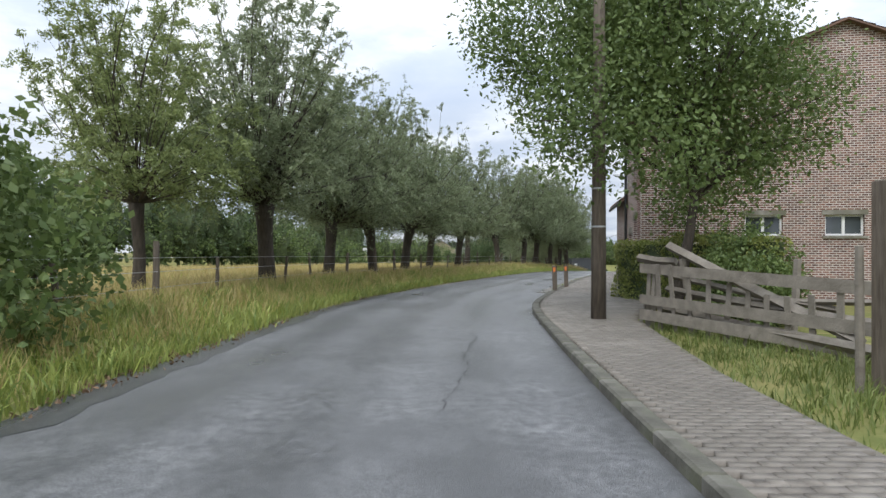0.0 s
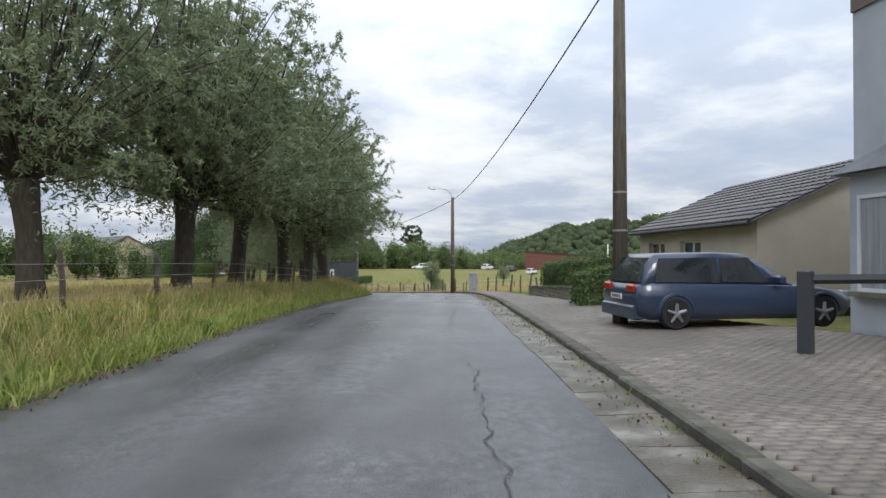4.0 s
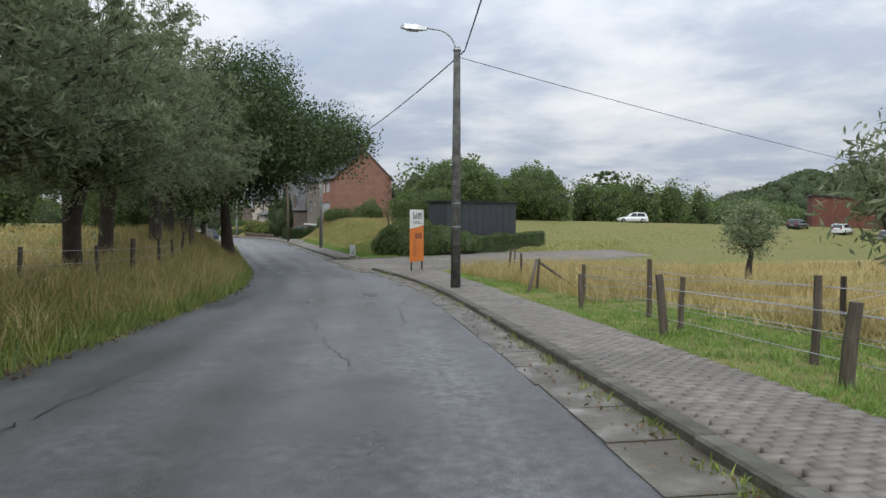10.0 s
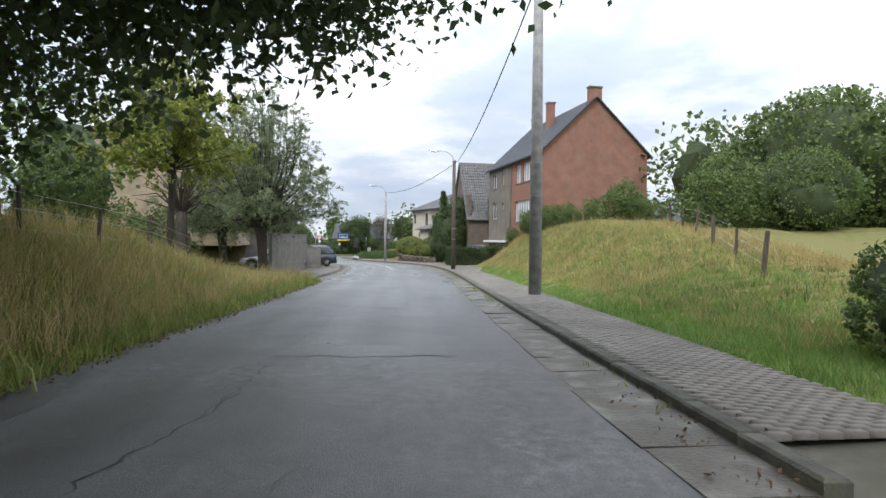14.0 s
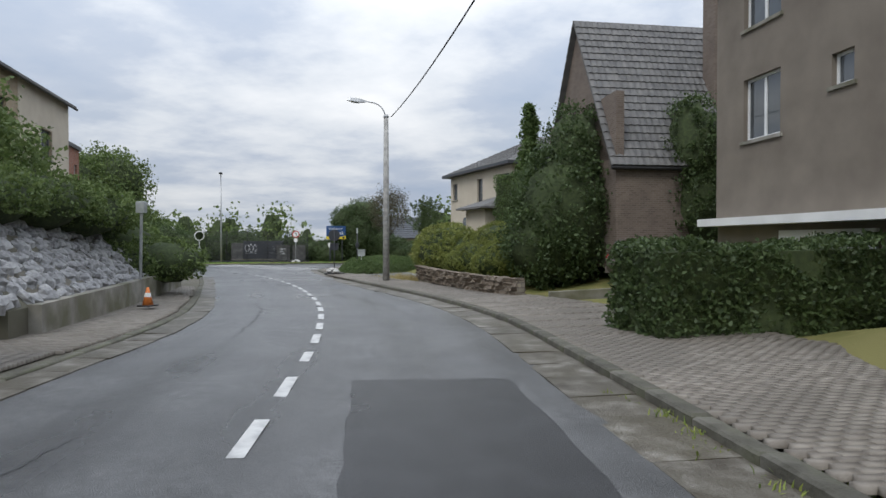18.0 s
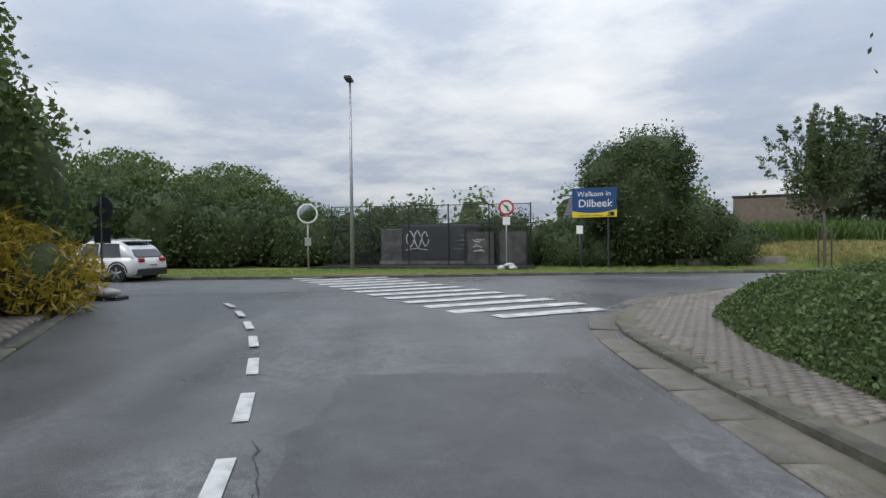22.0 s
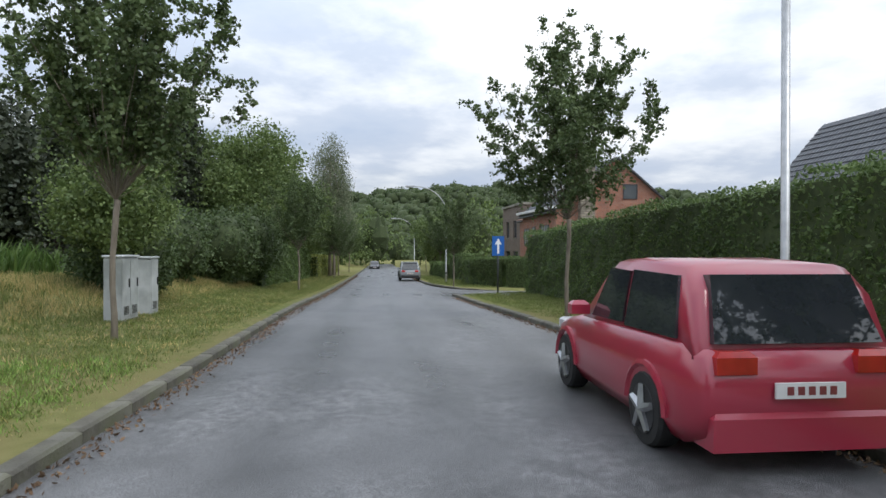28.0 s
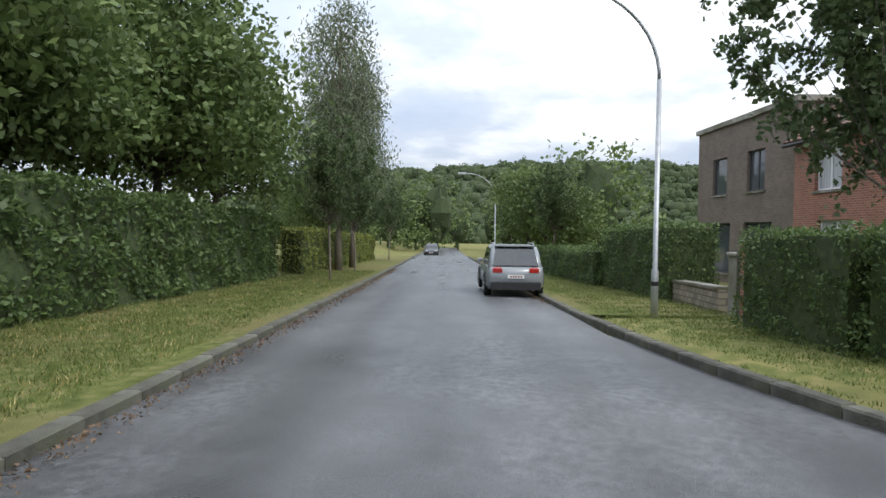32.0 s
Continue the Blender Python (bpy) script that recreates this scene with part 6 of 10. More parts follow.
def loft(sections, closed_ends=True):
    """A body from cross-sections: rows of (x, [(y, z), ...]) with the same count of points, mirrored over y."""
    m = Mesh()
    vs, n = [], None
    for x, half in sections:
        ring = [(x, y, z) for y, z in half] + [(x, -y, z) for y, z in half[::-1]]
        n = len(ring)
        vs += ring
    fs = []
    for i in range(len(sections) - 1):
        fs += [(i * n + k, (i + 1) * n + k, (i + 1) * n + (k + 1) % n, i * n + (k + 1) % n) for k in range(n)]
    if closed_ends:
        fs += [tuple(range(n)), tuple(range((len(sections) - 1) * n, len(sections) * n))[::-1]]
    return m.add(vs, fs)


def car(label, m, paint, length=4.4, width=1.84, tall=1.60, suv=True, rear_slope=0.55, hatch=0.25, estate=False):
    """A parked car. x runs from the rear bumper (0) to the nose."""
    root = thing("car", m, label, "car", "parked cars")
    L, W, H = length, width / 2, tall
    belt = 0.60 * H
    cl = 0.24 if suv else 0.18
    secs = []
    for x, w, zb, zt in ((0.0, 0.86, cl + 0.22, belt * 0.74), (0.06, 0.93, cl + 0.10, belt * 0.96), (0.30, 0.985, cl, belt * 1.02), (0.9, 1.0, cl, belt * 1.01), (L * 0.5, 1.0, cl, belt * 0.98), (L * 0.70, 0.99, cl, belt * 0.95), (L - 0.75, 0.96, cl, belt * 0.88), (L - 0.25, 0.88, cl + 0.04, belt * 0.78), (L - 0.03, 0.72, cl + 0.14, belt * 0.62), (L, 0.62, cl + 0.2, belt * 0.5)):
        mid = (zb + zt) / 2
        secs.append((x, [(W * w * 0.90, zb), (W * w, zb + 0.14), (W * w * 1.0, mid + 0.06), (W * w * 0.965, zt - 0.05), (W * w * 0.88, zt)]))
    body = part("body", loft(secs), paint, root, smooth=True)
    x0, x1 = 0.12, L * 0.70
    cab = []
    rs = rear_slope
    for x, w, z in ((x0, 0.86, belt * 0.97), (x0 + rs * 0.45, 0.83, belt + (H - belt) * 0.62), (x0 + rs, 0.78, H * 0.975), (L * 0.36, 0.775, H), (L * 0.48, 0.765, H * 0.985), (L * 0.56, 0.77, belt + (H - belt) * 0.72), (x1, 0.86, belt * 0.93)):
        zt = max(z, belt * 0.935)
        cab.append((x, [(W * 0.92, belt * 0.90), (W * (0.92 + (w - 0.92) * 0.45), belt * 0.90 + (zt - belt * 0.90) * 0.5), (W * w, zt - 0.03 * (zt > belt)), (W * w * 0.86, zt)]))
    cabin = part("cabin", loft(cab), paint, root, smooth=True)
    # glass lies a little proud of the cabin
    for s in (-1, 1):
        g = Mesh()
        yb, yt = W * 0.915, W * 0.80
        for a, b in ((x0 + rs * 0.75, L * 0.36), (L * 0.375, L * 0.585)):
            ta, tb = (a + 0.12, b - 0.02) if a < L * 0.36 else (a, min(b - 0.28, L * 0.5))
            g.add([(a, s * (yb + 0.012), belt * 1.02), (b, s * (yb + 0.012), belt * 1.0), (tb, s * (yt + 0.022), H * 0.93), (ta, s * (yt + 0.022), H * 0.92), (a, s * (yb - 0.05), belt * 1.02), (b, s * (yb - 0.05), belt * 1.0), (tb, s * (yt - 0.05), H * 0.93), (ta, s * (yt - 0.05), H * 0.92)],
                  [(0, 1, 2, 3), (7, 6, 5, 4), (0, 4, 5, 1), (1, 5, 6, 2), (2, 6, 7, 3), (3, 7, 4, 0)])
        part("side_window", g, CAR_GLASS, cabin)
        t = Mesh()
        t.box(-0.012, 0, 0, 0.16, 0.30, 0.16, pose(0.0, s * W * 0.62 - 0.15, belt * 0.80), bevel=0.04)
        part("tail_light", t, LAMP_RED, body)
        t = Mesh()
        t.box(L - 0.30, 0, 0, L - 0.10, 0.26, 0.13, pose(0, s * W * 0.68 - 0.13, belt * 0.66), bevel=0.03)
        part("headlight", t, LAMP_CLEAR, body)
        mi = Mesh()
        mi.box(L * 0.60, s * W * 0.93 if s > 0 else s * W * 0.93 - 0.2, belt * 1.0, L * 0.60 + 0.14, s * W * 0.93 + 0.2 if s > 0 else s * W * 0.93, belt * 1.0 + 0.14, bevel=0.04)
        part("mirror", mi, paint, root)
        for xw in (0.78, L - 0.86):
            r = 0.36 if suv else 0.31
            y0, y1 = s * (W - 0.20), s * (W + 0.012)
            ty = Mesh()
            ty.tube([(xw, y0, r), (xw, y0 + s * 0.03, r), (xw, y1 - s * 0.03, r), (xw, y1, r)], [r * 0.93, r, r, r * 0.93], 20)
            wheel = part("wheel", ty, TYRE, root, smooth=False)
            ri = Mesh()
            ri.tube([(xw, y1 - s * 0.02, r), (xw, y1 + s * 0.006, r)], [r * 0.68, r * 0.66], 18)
            part("rim", ri, DARK, wheel)
            sp = Mesh()
            for k in range(5):
                a = 2 * math.pi * k / 5 + 0.3
                sp.tube([(xw, y1 + s * 0.012, r), (xw + r * 0.64 * math.cos(a), y1 + s * 0.012, r + r * 0.64 * math.sin(a))], [0.045, 0.03], 5)
            part("spokes", sp, RIM, wheel)
            ar = Mesh()
            ar.tube([(xw + (r + 0.06) * math.cos(a), s * (W * 0.99), r + (r + 0.06) * math.sin(a)) for a in np.linspace(0.05, math.pi - 0.05, 11)], 0.035, 5)
            part("wheel_arch", ar, TRIM_BLACK if suv else paint, root)
    g = Mesh()
    xa, xb = x0 + 0.03, x0 + rs * 0.86
    g.add([(xa - 0.075, -W * 0.76, belt * 1.02), (xa - 0.075, W * 0.76, belt * 1.02), (xb - 0.13, W * 0.66, H * 0.93), (xb - 0.13, -W * 0.66, H * 0.93), (xa + 0.1, -W * 0.76, belt * 1.0), (xa + 0.1, W * 0.76, belt * 1.0), (xb + 0.1, W * 0.66, H * 0.92), (xb + 0.1, -W * 0.66, H * 0.92)], [(0, 3, 2, 1), (4, 5, 6, 7), (0, 1, 5, 4), (2, 3, 7, 6), (1, 2, 6, 5), (3, 0, 4, 7)])
    part("rear_window", g, CAR_GLASS, cabin)
    g = Mesh()
    g.add([(x1 + 0.02, -W * 0.80, belt * 0.955), (x1 + 0.02, W * 0.80, belt * 0.955), (L * 0.495, W * 0.68, H * 0.965), (L * 0.495, -W * 0.68, H * 0.965), (x1 - 0.15, -W * 0.80, belt * 0.9), (x1 - 0.15, W * 0.80, belt * 0.9), (L * 0.45, W * 0.68, H * 0.93), (L * 0.45, -W * 0.68, H * 0.93)], [(0, 1, 2, 3), (7, 6, 5, 4), (0, 4, 5, 1), (1, 5, 6, 2), (2, 6, 7, 3), (3, 7, 4, 0)])
    part("windscreen", g, CAR_GLASS, cabin)
    b = Mesh()
    b.box(-0.035, -W * 0.84, cl + 0.02, 0.25, W * 0.84, cl + 0.30, bevel=0.05)
    part("rear_bumper", b, TRIM_BLACK if suv else paint, root)
    b = Mesh()
    b.box(L - 0.30, -W * 0.70, cl + 0.0, L + 0.02, W * 0.70, cl + 0.22, bevel=0.05)
    part("front_bumper", b, TRIM_BLACK, root)
    for xp, zz in ((-0.045, belt * 0.62), (L + 0.012, cl + 0.16)):
        p = Mesh()
        p.box(xp, -0.26, zz, xp + 0.02, 0.26, zz + 0.11)
        pl = part("number_plate", p, PLATE, root)
        q_ = Mesh()
        for k in range(5):
            q_.box(xp - 0.003 if xp < 0 else xp + 0.02, -0.19 + 0.08 * k, zz + 0.025, xp if xp < 0 else xp + 0.023, -0.14 + 0.08 * k, zz + 0.085)
        part("plate_bars", q_, PLATE_BAR, pl)
    if suv:
        s_ = Mesh()
        s_.box(x0 + rs * 0.5, -W * 0.68, H * 0.965, x0 + rs + 0.1, W * 0.68, H * 1.0, bevel=0.02)
        part("spoiler", s_, paint, cabin)
        for s in (-1, 1):
            ra = Mesh()
            ra.tube([(x0 + rs + 0.1, s * W * 0.70, H * 0.99), (x0 + rs + 0.3, s * W * 0.70, H + 0.04), (L * 0.46, s * W * 0.69, H + 0.03), (L * 0.50, s * W * 0.68, H * 0.975)], 0.018, 6)
            part("roof_rail", ra, STEEL, cabin)
    return root


PAINT_WHITE = car_paint("white car paint", (0.62, 0.63, 0.64))
PAINT_RED = car_paint("raspberry red car paint", (0.30, 0.022, 0.045))
PAINT_SILVER = car_paint("silver car paint", (0.20, 0.215, 0.225))
PAINT_BLUE = car_paint("dark blue car paint", (0.022, 0.035, 0.07))
PAINT_BLACK = car_paint("black car paint", (0.010, 0.010, 0.012))
PAINT_BROWN = car_paint("grey brown car paint", (0.10, 0.085, 0.075))

car("white compact SUV with black lower trim, turning out of the junction", pose(-17.6, 231.6, -5.78, 0, 0, 198), PAINT_WHITE, 4.45, 1.85, 1.58, True, 0.75)
x_, y_, z_, t_ = place_b(17.0, 2.35)
car("raspberry red small hatchback parked at the kerb", pose(x_, y_, z_, 0, 0, t_), PAINT_RED, 3.78, 1.70, 1.53, False, 0.35)
x_, y_, z_, t_ = place_b(61.2, 2.3)
car("silver SUV parked at the kerb", pose(x_, y_, z_, 0, 0, t_), PAINT_SILVER, 4.48, 1.85, 1.66, True, 0.5)
x_, y_, z_, t_ = place_b(118, -1.3)
car("dark car far along the street", pose(x_, y_, z_, 0, 0, t_ + 180), PAINT_BLACK, 4.3, 1.8, 1.5, False, 0.4)
car("black people carrier parked in a driveway, nose to the lane", pose(19.3, 44.9, -0.06, 0, 0, 160), PAINT_BLACK, 4.4, 1.83, 1.62, False, 0.4)
car("dark blue estate car parked across a paved forecourt", pose(19.0, 55.0, -0.1, 0, 0, -18), PAINT_BLUE, 4.75, 1.86, 1.50, False, 0.35)
car("dark blue small SUV parked by a garden wall", pose(12.0, 191.6, -5.22, 0, 0, 199), PAINT_BLUE, 4.3, 1.8, 1.60, True, 0.5)
car("white SUV parked beside a garden wall", pose(12.2, 184.4, -5.16, 0, 0, 199), PAINT_WHITE, 4.3, 1.8, 1.6, True, 0.4)
car("dark grey SUV parked on a paved forecourt", pose(-5.7, 216.3, -5.68, 0, 0, 176), PAINT_BLACK, 4.7, 1.9, 1.66, True, 0.45)
car("grey brown car in a front drive behind a low hedge", pose(20.8, 209.0, -4.95, 0, 0, -25), PAINT_BROWN, 4.2, 1.76, 1.46, False, 0.35)
for n_, (x_, y_, t_, p_, l_) in enumerate(((84, 150, 20, PAINT_WHITE, "white van parked before a red brick building"), (104, 178, 30, PAINT_SILVER, "silver car parked far across the field"), (100, 182, 30, PAINT_WHITE, "white car parked far across the field"), (96, 186, 30, PAINT_BLACK, "dark car parked far across the field"), (91, 190, 30, PAINT_WHITE, "white car parked far across the field"), (73, 186, 160, PAINT_WHITE, "white car parked beyond the field"))):
    car(l_, pose(x_, y_, ground_z(x_, y_), 0, 0, t_), p_, 5.2 if n_ == 0 else 4.3, 1.95 if n_ == 0 else 1.8, 2.2 if n_ == 0 else 1.5, n_ == 0, 0.15 if n_ == 0 else 0.4)


# ---- fences along the lane ----
def stake_mesh(h, r, seed):
    rnd_ = random.Random(seed)
    m = Mesh()
    m.tube([(0, 0, -0.3), (rnd_.uniform(-0.02, 0.02), 0, h * 0.5), (rnd_.uniform(-0.05, 0.05), rnd_.uniform(-0.03, 0.03), h)], [r * 1.05, r, r * 0.9], 8)
    return m


POSTS = [stake_mesh(1.15, 0.055, 1).data("post", WOOD), stake_mesh(1.25, 0.075, 2).data("post", WOOD), stake_mesh(1.05, 0.05, 3).data("post", WOOD)]


def post_fence(name, pts, label, wires=(0.35, 0.7, 1.0), seed=0, tall=1.0):
    """Wooden posts joined by wires."""
    rnd_ = random.Random(seed)
    root = thing(name, Matrix(), label, "fence")
    tops = []
    for x, y in pts:
        z = ground_z(x, y)
        ob = new("post", POSTS[rnd_.randrange(3)])
        ob.parent = root
        ob.matrix_local = pose(x, y, z, rnd_.uniform(-5, 5), rnd_.uniform(-5, 5), rnd_.uniform(0, 360))
        ob.scale = (1, 1, tall * rnd_.uniform(0.9, 1.12))
        tops.append((x, y, z))
    for w in wires:
        m = Mesh()
        m.tube([(x + 0.06, y, z + w * tall) for x, y, z in tops], 0.006, 4, cap=False)
        part("wire", m, STEEL, root)
    return root


rnd = random.Random(5)
post_fence("meadow_fence", [place_a(y_, -5.6 + rnd.uniform(-0.25, 0.25))[:2] for y_ in np.arange(4, 138, 3.1)], "weathered wooden posts with wire along a meadow", seed=3)
post_fence("field_fence", [place_a(y_, 7.2 + rnd.uniform(-0.2, 0.2))[:2] for y_ in np.arange(77, 120, 2.7)], "dark wooden posts with wire beside the path", seed=4)
post_fence("paddock_fence", [(x_, y_) for x_, y_ in [(36.5, 96 + 4 * k) for k in range(6)] + [(40 + 5.0 * k, 112 + 3.2 * k) for k in range(8)]], "thin wooden posts across the dry field", seed=5, tall=0.8)
post_fence("corner_fence", [(37.4, 122.6), (37.9, 126.5), (38.4, 130.5), (39.6, 134.2)], "wooden corner post with leaning struts", seed=6, tall=1.15)
for a_, b_ in (((36.6, 120.9, 0.0), (37.35, 122.5, 1.05)), ((38.6, 121.4, 0.0), (37.5, 122.6, 0.95))):
    m_ = Mesh()
    m_.tube([(a_[0], a_[1], ground_z(a_[0], a_[1]) + a_[2]), (b_[0], b_[1], ground_z(b_[0], b_[1]) + b_[2])], 0.05, 7)
    tagged(new("fence_strut", m_.data("fence_strut", WOOD, True)), "wooden strut leaning against a corner post", "fence strut")
post_fence("bank_fence", [(34.5 + 0.1 * k, 163 + 3.0 * k) for k in range(9)], "wooden posts with wire on top of a grassy bank", seed=7)
post_fence("bank_fence", [place_a(y_, -6.4)[:2] for y_ in np.arange(139, 168, 2.9)], "dark wooden posts with wire under the trees", seed=8, tall=1.1)

# broken timber gate, tall post and pole at the start
gate = thing("timber_gate", Matrix(), "broken grey timber gate leaning behind the path", "gate")
for x_, y_, h_, lean_ in ((4.9, 12.8, 1.25, 3), (5.5, 12.1, 1.5, -6), (6.6, 10.6, 1.5, 2)):
    p_ = Mesh()
    p_.box(-0.045, -0.045, -0.3, 0.045, 0.045, h_, bevel=0.01)
    part("post", p_, WOOD_GREY, gate).matrix_local = pose(x_, y_, ground_z(x_, y_), lean_, lean_, 20)
for (ax, ay, az), (bx, by, bz), w_ in (((4.8, 13.3, 1.5), (5.35, 12.6, 1.42), 0.09), ((5.2, 12.6, 1.75), (6.3, 8.5, 0.35), 0.10), ((5.2, 12.7, 0.85), (6.4, 8.2, 0.62), 0.07), ((5.1, 12.9, 0.45), (6.3, 8.0, 0.25), 0.09), ((5.6, 12.4, 0.7), (6.6, 8.6, 0.9), 0.05), ((5.2, 12.8, 1.15), (6.5, 9.2, 0.72), 0.06)):
    p_ = Mesh()
    p_.tube([(ax, ay, az), ((ax + bx) / 2, (ay + by) / 2, (az + bz) / 2 - 0.03), (bx, by, bz)], w_, 4)
    part("rail", p_, WOOD_GREY, gate)
for k in range(11):
    t_ = k / 10
    gx_, gy_ = 4.85 + 1.35 * t_, 12.9 - 4.1 * t_
    p_ = Mesh()
    p_.box(-0.055, -0.012, -0.1, 0.055, 0.012, 1.15 + 0.25 * math.sin(5 * t_ + 1), bevel=0.004)
    part("picket", p_, WOOD_GREY, gate).matrix_local = pose(gx_, gy_, ground_z(gx_, gy_), 7 * math.sin(9 * t_), 3 * math.cos(7 * t_), -72)
for z0_, z1_, w_ in ((0.30, 0.22, 0.11), (0.62, 0.55, 0.10), (1.28, 1.12, 0.10)):
    p_ = Mesh()
    p_.add([(x, y, z) for x, y, zc in ((4.72, 12.98, z0_), (6.28, 8.3, z1_)) for y in (y - 0.02, y + 0.02) for z in (zc - w_, zc + w_)], [(0, 1, 3, 2), (4, 6, 7, 5), (0, 4, 5, 1), (2, 3, 7, 6), (1, 5, 7, 3), (0, 2, 6, 4)])
    part("board", p_, WOOD_GREY, gate)
tall_ = Mesh()
tall_.box(-0.13, -0.13, -0.3, 0.13, 0.13, 2.45, bevel=0.02)
ob_ = tagged(new("gate_post", tall_.data("gate_post", WOOD)), "thick dark timber gate post", "post")
ob_.matrix_world = pose(5.35, 6.75, 0.0, 0, 0, 12)
ob_ = tagged(new("gate_post", stake_mesh(1.7, 0.05, 5).data("gate_post", WOOD_GREY)), "thin pale wooden stake beside the gate post", "post")
ob_.matrix_world = pose(5.1, 6.9, 0.0, 3, -3, 0)


def bollard(x, y):
    root = thing("bollard", pose(x, y, A[at_y(y), 2] + 0.12, 2, -2, math.degrees(math.atan2(-1, -0.3))), "dark wooden bollard with an orange reflector", "bollard", "bollards on the path")
    m = Mesh()
    m.box(-0.09, -0.09, -0.2, 0.09, 0.09, 0.98, bevel=0.03)
    part("post", m, WOOD, root)
    m = Mesh()
    m.box(0.09, -0.045, 0.72, 0.10, 0.045, 0.9)
    part("reflector", m, ORANGE, root, "orange reflector")


ORANGE = material("orange sign panel", [(0.62, 0.17, 0.03), (0.72, 0.22, 0.045)], 1.5, 0.5)
bollard(5.55, 25.0)
bollard(6.69, 27.8)
# forecourt fence, mailbox, stone wall, kerbside cabinets
fr_ = thing("forecourt_fence", Matrix(), "low dark fence with stout posts round a forecourt", "fence")
for x_, y_ in ((18.75, 50.8), (21.0, 50.1), (17.6, 45.6)):
    p_ = Mesh()
    p_.box(-0.09, -0.09, -0.2, 0.09, 0.09, 1.3, bevel=0.02)
    part("post", p_, PANEL_DARK, fr_).matrix_local = pose(x_, y_, ground_z(x_, y_) + 0.06, 0, 0, 20)
p_ = Mesh()
p_.tube([(18.8, 50.8, 1.0), (21.0, 50.1, 1.0)], 0.07, 4)
part("rail", p_, PANEL_DARK, fr_)
mb = thing("mailbox", pose(29.0, 67.6, -0.55, 0, 0, 200), "grey mailbox with a pitched lid on two posts", "mailbox")
for s_ in (-0.12, 0.12):
    p_ = Mesh()
    p_.box(s_ - 0.03, -0.03, -0.3, s_ + 0.03, 0.03, 1.3)
    part("post", p_, DARK, mb)
p_ = Mesh()
p_.prism([(-0.22, -0.16), (0.22, -0.16), (0.22, 0.16), (-0.22, 0.16)], 1.25, 1.55)
p_.add([(-0.24, -0.18, 1.553), (0.24, -0.18, 1.553), (0.24, 0.18, 1.553), (-0.24, 0.18, 1.553), (-0.24, 0, 1.68), (0.24, 0, 1.68)], [(0, 1, 5, 4), (3, 4, 5, 2), (0, 4, 3), (1, 2, 5), (0, 3, 2, 1)])
part("box", p_, PANEL_DARK, mb)


def low_wall(name, label, pts, tall, thick, mat, cope=None, z0=None):
    """A low wall through places, each run a part, with coping stones."""
    root = thing(name, Matrix(), label, "wall")
    for (xa, ya), (xb, yb) in zip(pts[:-1], pts[1:]):
        za, zb = (ground_z(xa, ya), ground_z(xb, yb)) if z0 is None else (z0, z0)
        L = math.hypot(xb - xa, yb - ya)
        m = pose(xa, ya, 0, 0, 0, math.degrees(math.atan2(yb - ya, xb - xa)))
        for nm, lo, hi, t, mt in (("run", -0.5, tall, thick, mat),) + ((("coping", tall + 0.003, tall + 0.07, thick + 0.08, cope),) if cope else ()):
            b_ = Mesh()
            vs = [m @ Vector((x, y, z)) for x, zz in ((0, za), (L, zb)) for y in (-t / 2, t / 2) for z in (zz + lo, zz + hi)]
            b_.add(vs, [(0, 1, 3, 2), (4, 6, 7, 5), (0, 4, 5, 1), (2, 3, 7, 6), (1, 5, 7, 3), (0, 2, 6, 4)])
            part(nm, b_, mt, root)
    return root


low_wall("stone_wall", "low weathered stone wall with a flat coping, plants hanging over", [(25.0, 63.6), (26.6, 67.6), (28.2, 72.0)], 0.55, 0.4, STONE, CONCRETE)
GRAFFITI = material("faded painted steel", [(0.16, 0.17, 0.19), (0.30, 0.31, 0.32), (0.10, 0.12, 0.17)], 3.5, 0.6, stretch=(3, 3, 0.5))


def cabinet(name, label, x, y, turn, w, d, h, mat, lift=0.0, two=False):
    root = thing(name, pose(x, y, ground_z(x, y) + lift, 0, 0, turn), label, "utility cabinet")
    m = Mesh()
    m.box(-w / 2, -d / 2, 0.12, w / 2, d / 2, h, bevel=0.03)
    part("housing", m, mat, root)
    m = Mesh()
    m.box(-w / 2 - 0.02, -d / 2 - 0.02, -0.2, w / 2 + 0.02, d / 2 + 0.02, 0.117)
    part("plinth", m, CONCRETE, root)
    m = Mesh()
    m.box(-w / 2 - 0.03, -d / 2 - 0.03, h + 0.003, w / 2 + 0.03, d / 2 + 0.03, h + 0.05, bevel=0.02)
    part("lid", m, mat, root)
    for k in ((-1, 1) if two else (0,)):
        dw = w / 2 - 0.03 if two else w - 0.08
        c = k * w / 4
        m = Mesh()
        m.box(c - dw / 2, -d / 2 - 0.012, 0.18, c + dw / 2, -d / 2 - 0.002, h - 0.06)
        door = part("door", m, mat, root)
        m = Mesh()
        m.box(c + dw / 2 - 0.09, -d / 2 - 0.035, h * 0.55, c + dw / 2 - 0.05, -d / 2 - 0.012, h * 0.68)
        part("handle", m, DARK, door)
        m = Mesh()
        for q_ in range(6):
            m.box(c - dw * 0.3, -d / 2 - 0.02, 0.24 + 0.035 * q_, c + dw * 0.3, -d / 2 - 0.012, 0.258 + 0.035 * q_)
        part("vent", m, DARK, door)
    return root


CAB_GREY = material("pale grey cabinet", [(0.36, 0.38, 0.38), (0.48, 0.50, 0.50)], 2.0, 0.55, big=(1.5, (0.28, 0.30, 0.29)))
x_, y_, _, t_ = place_a(90.2, 5.75)
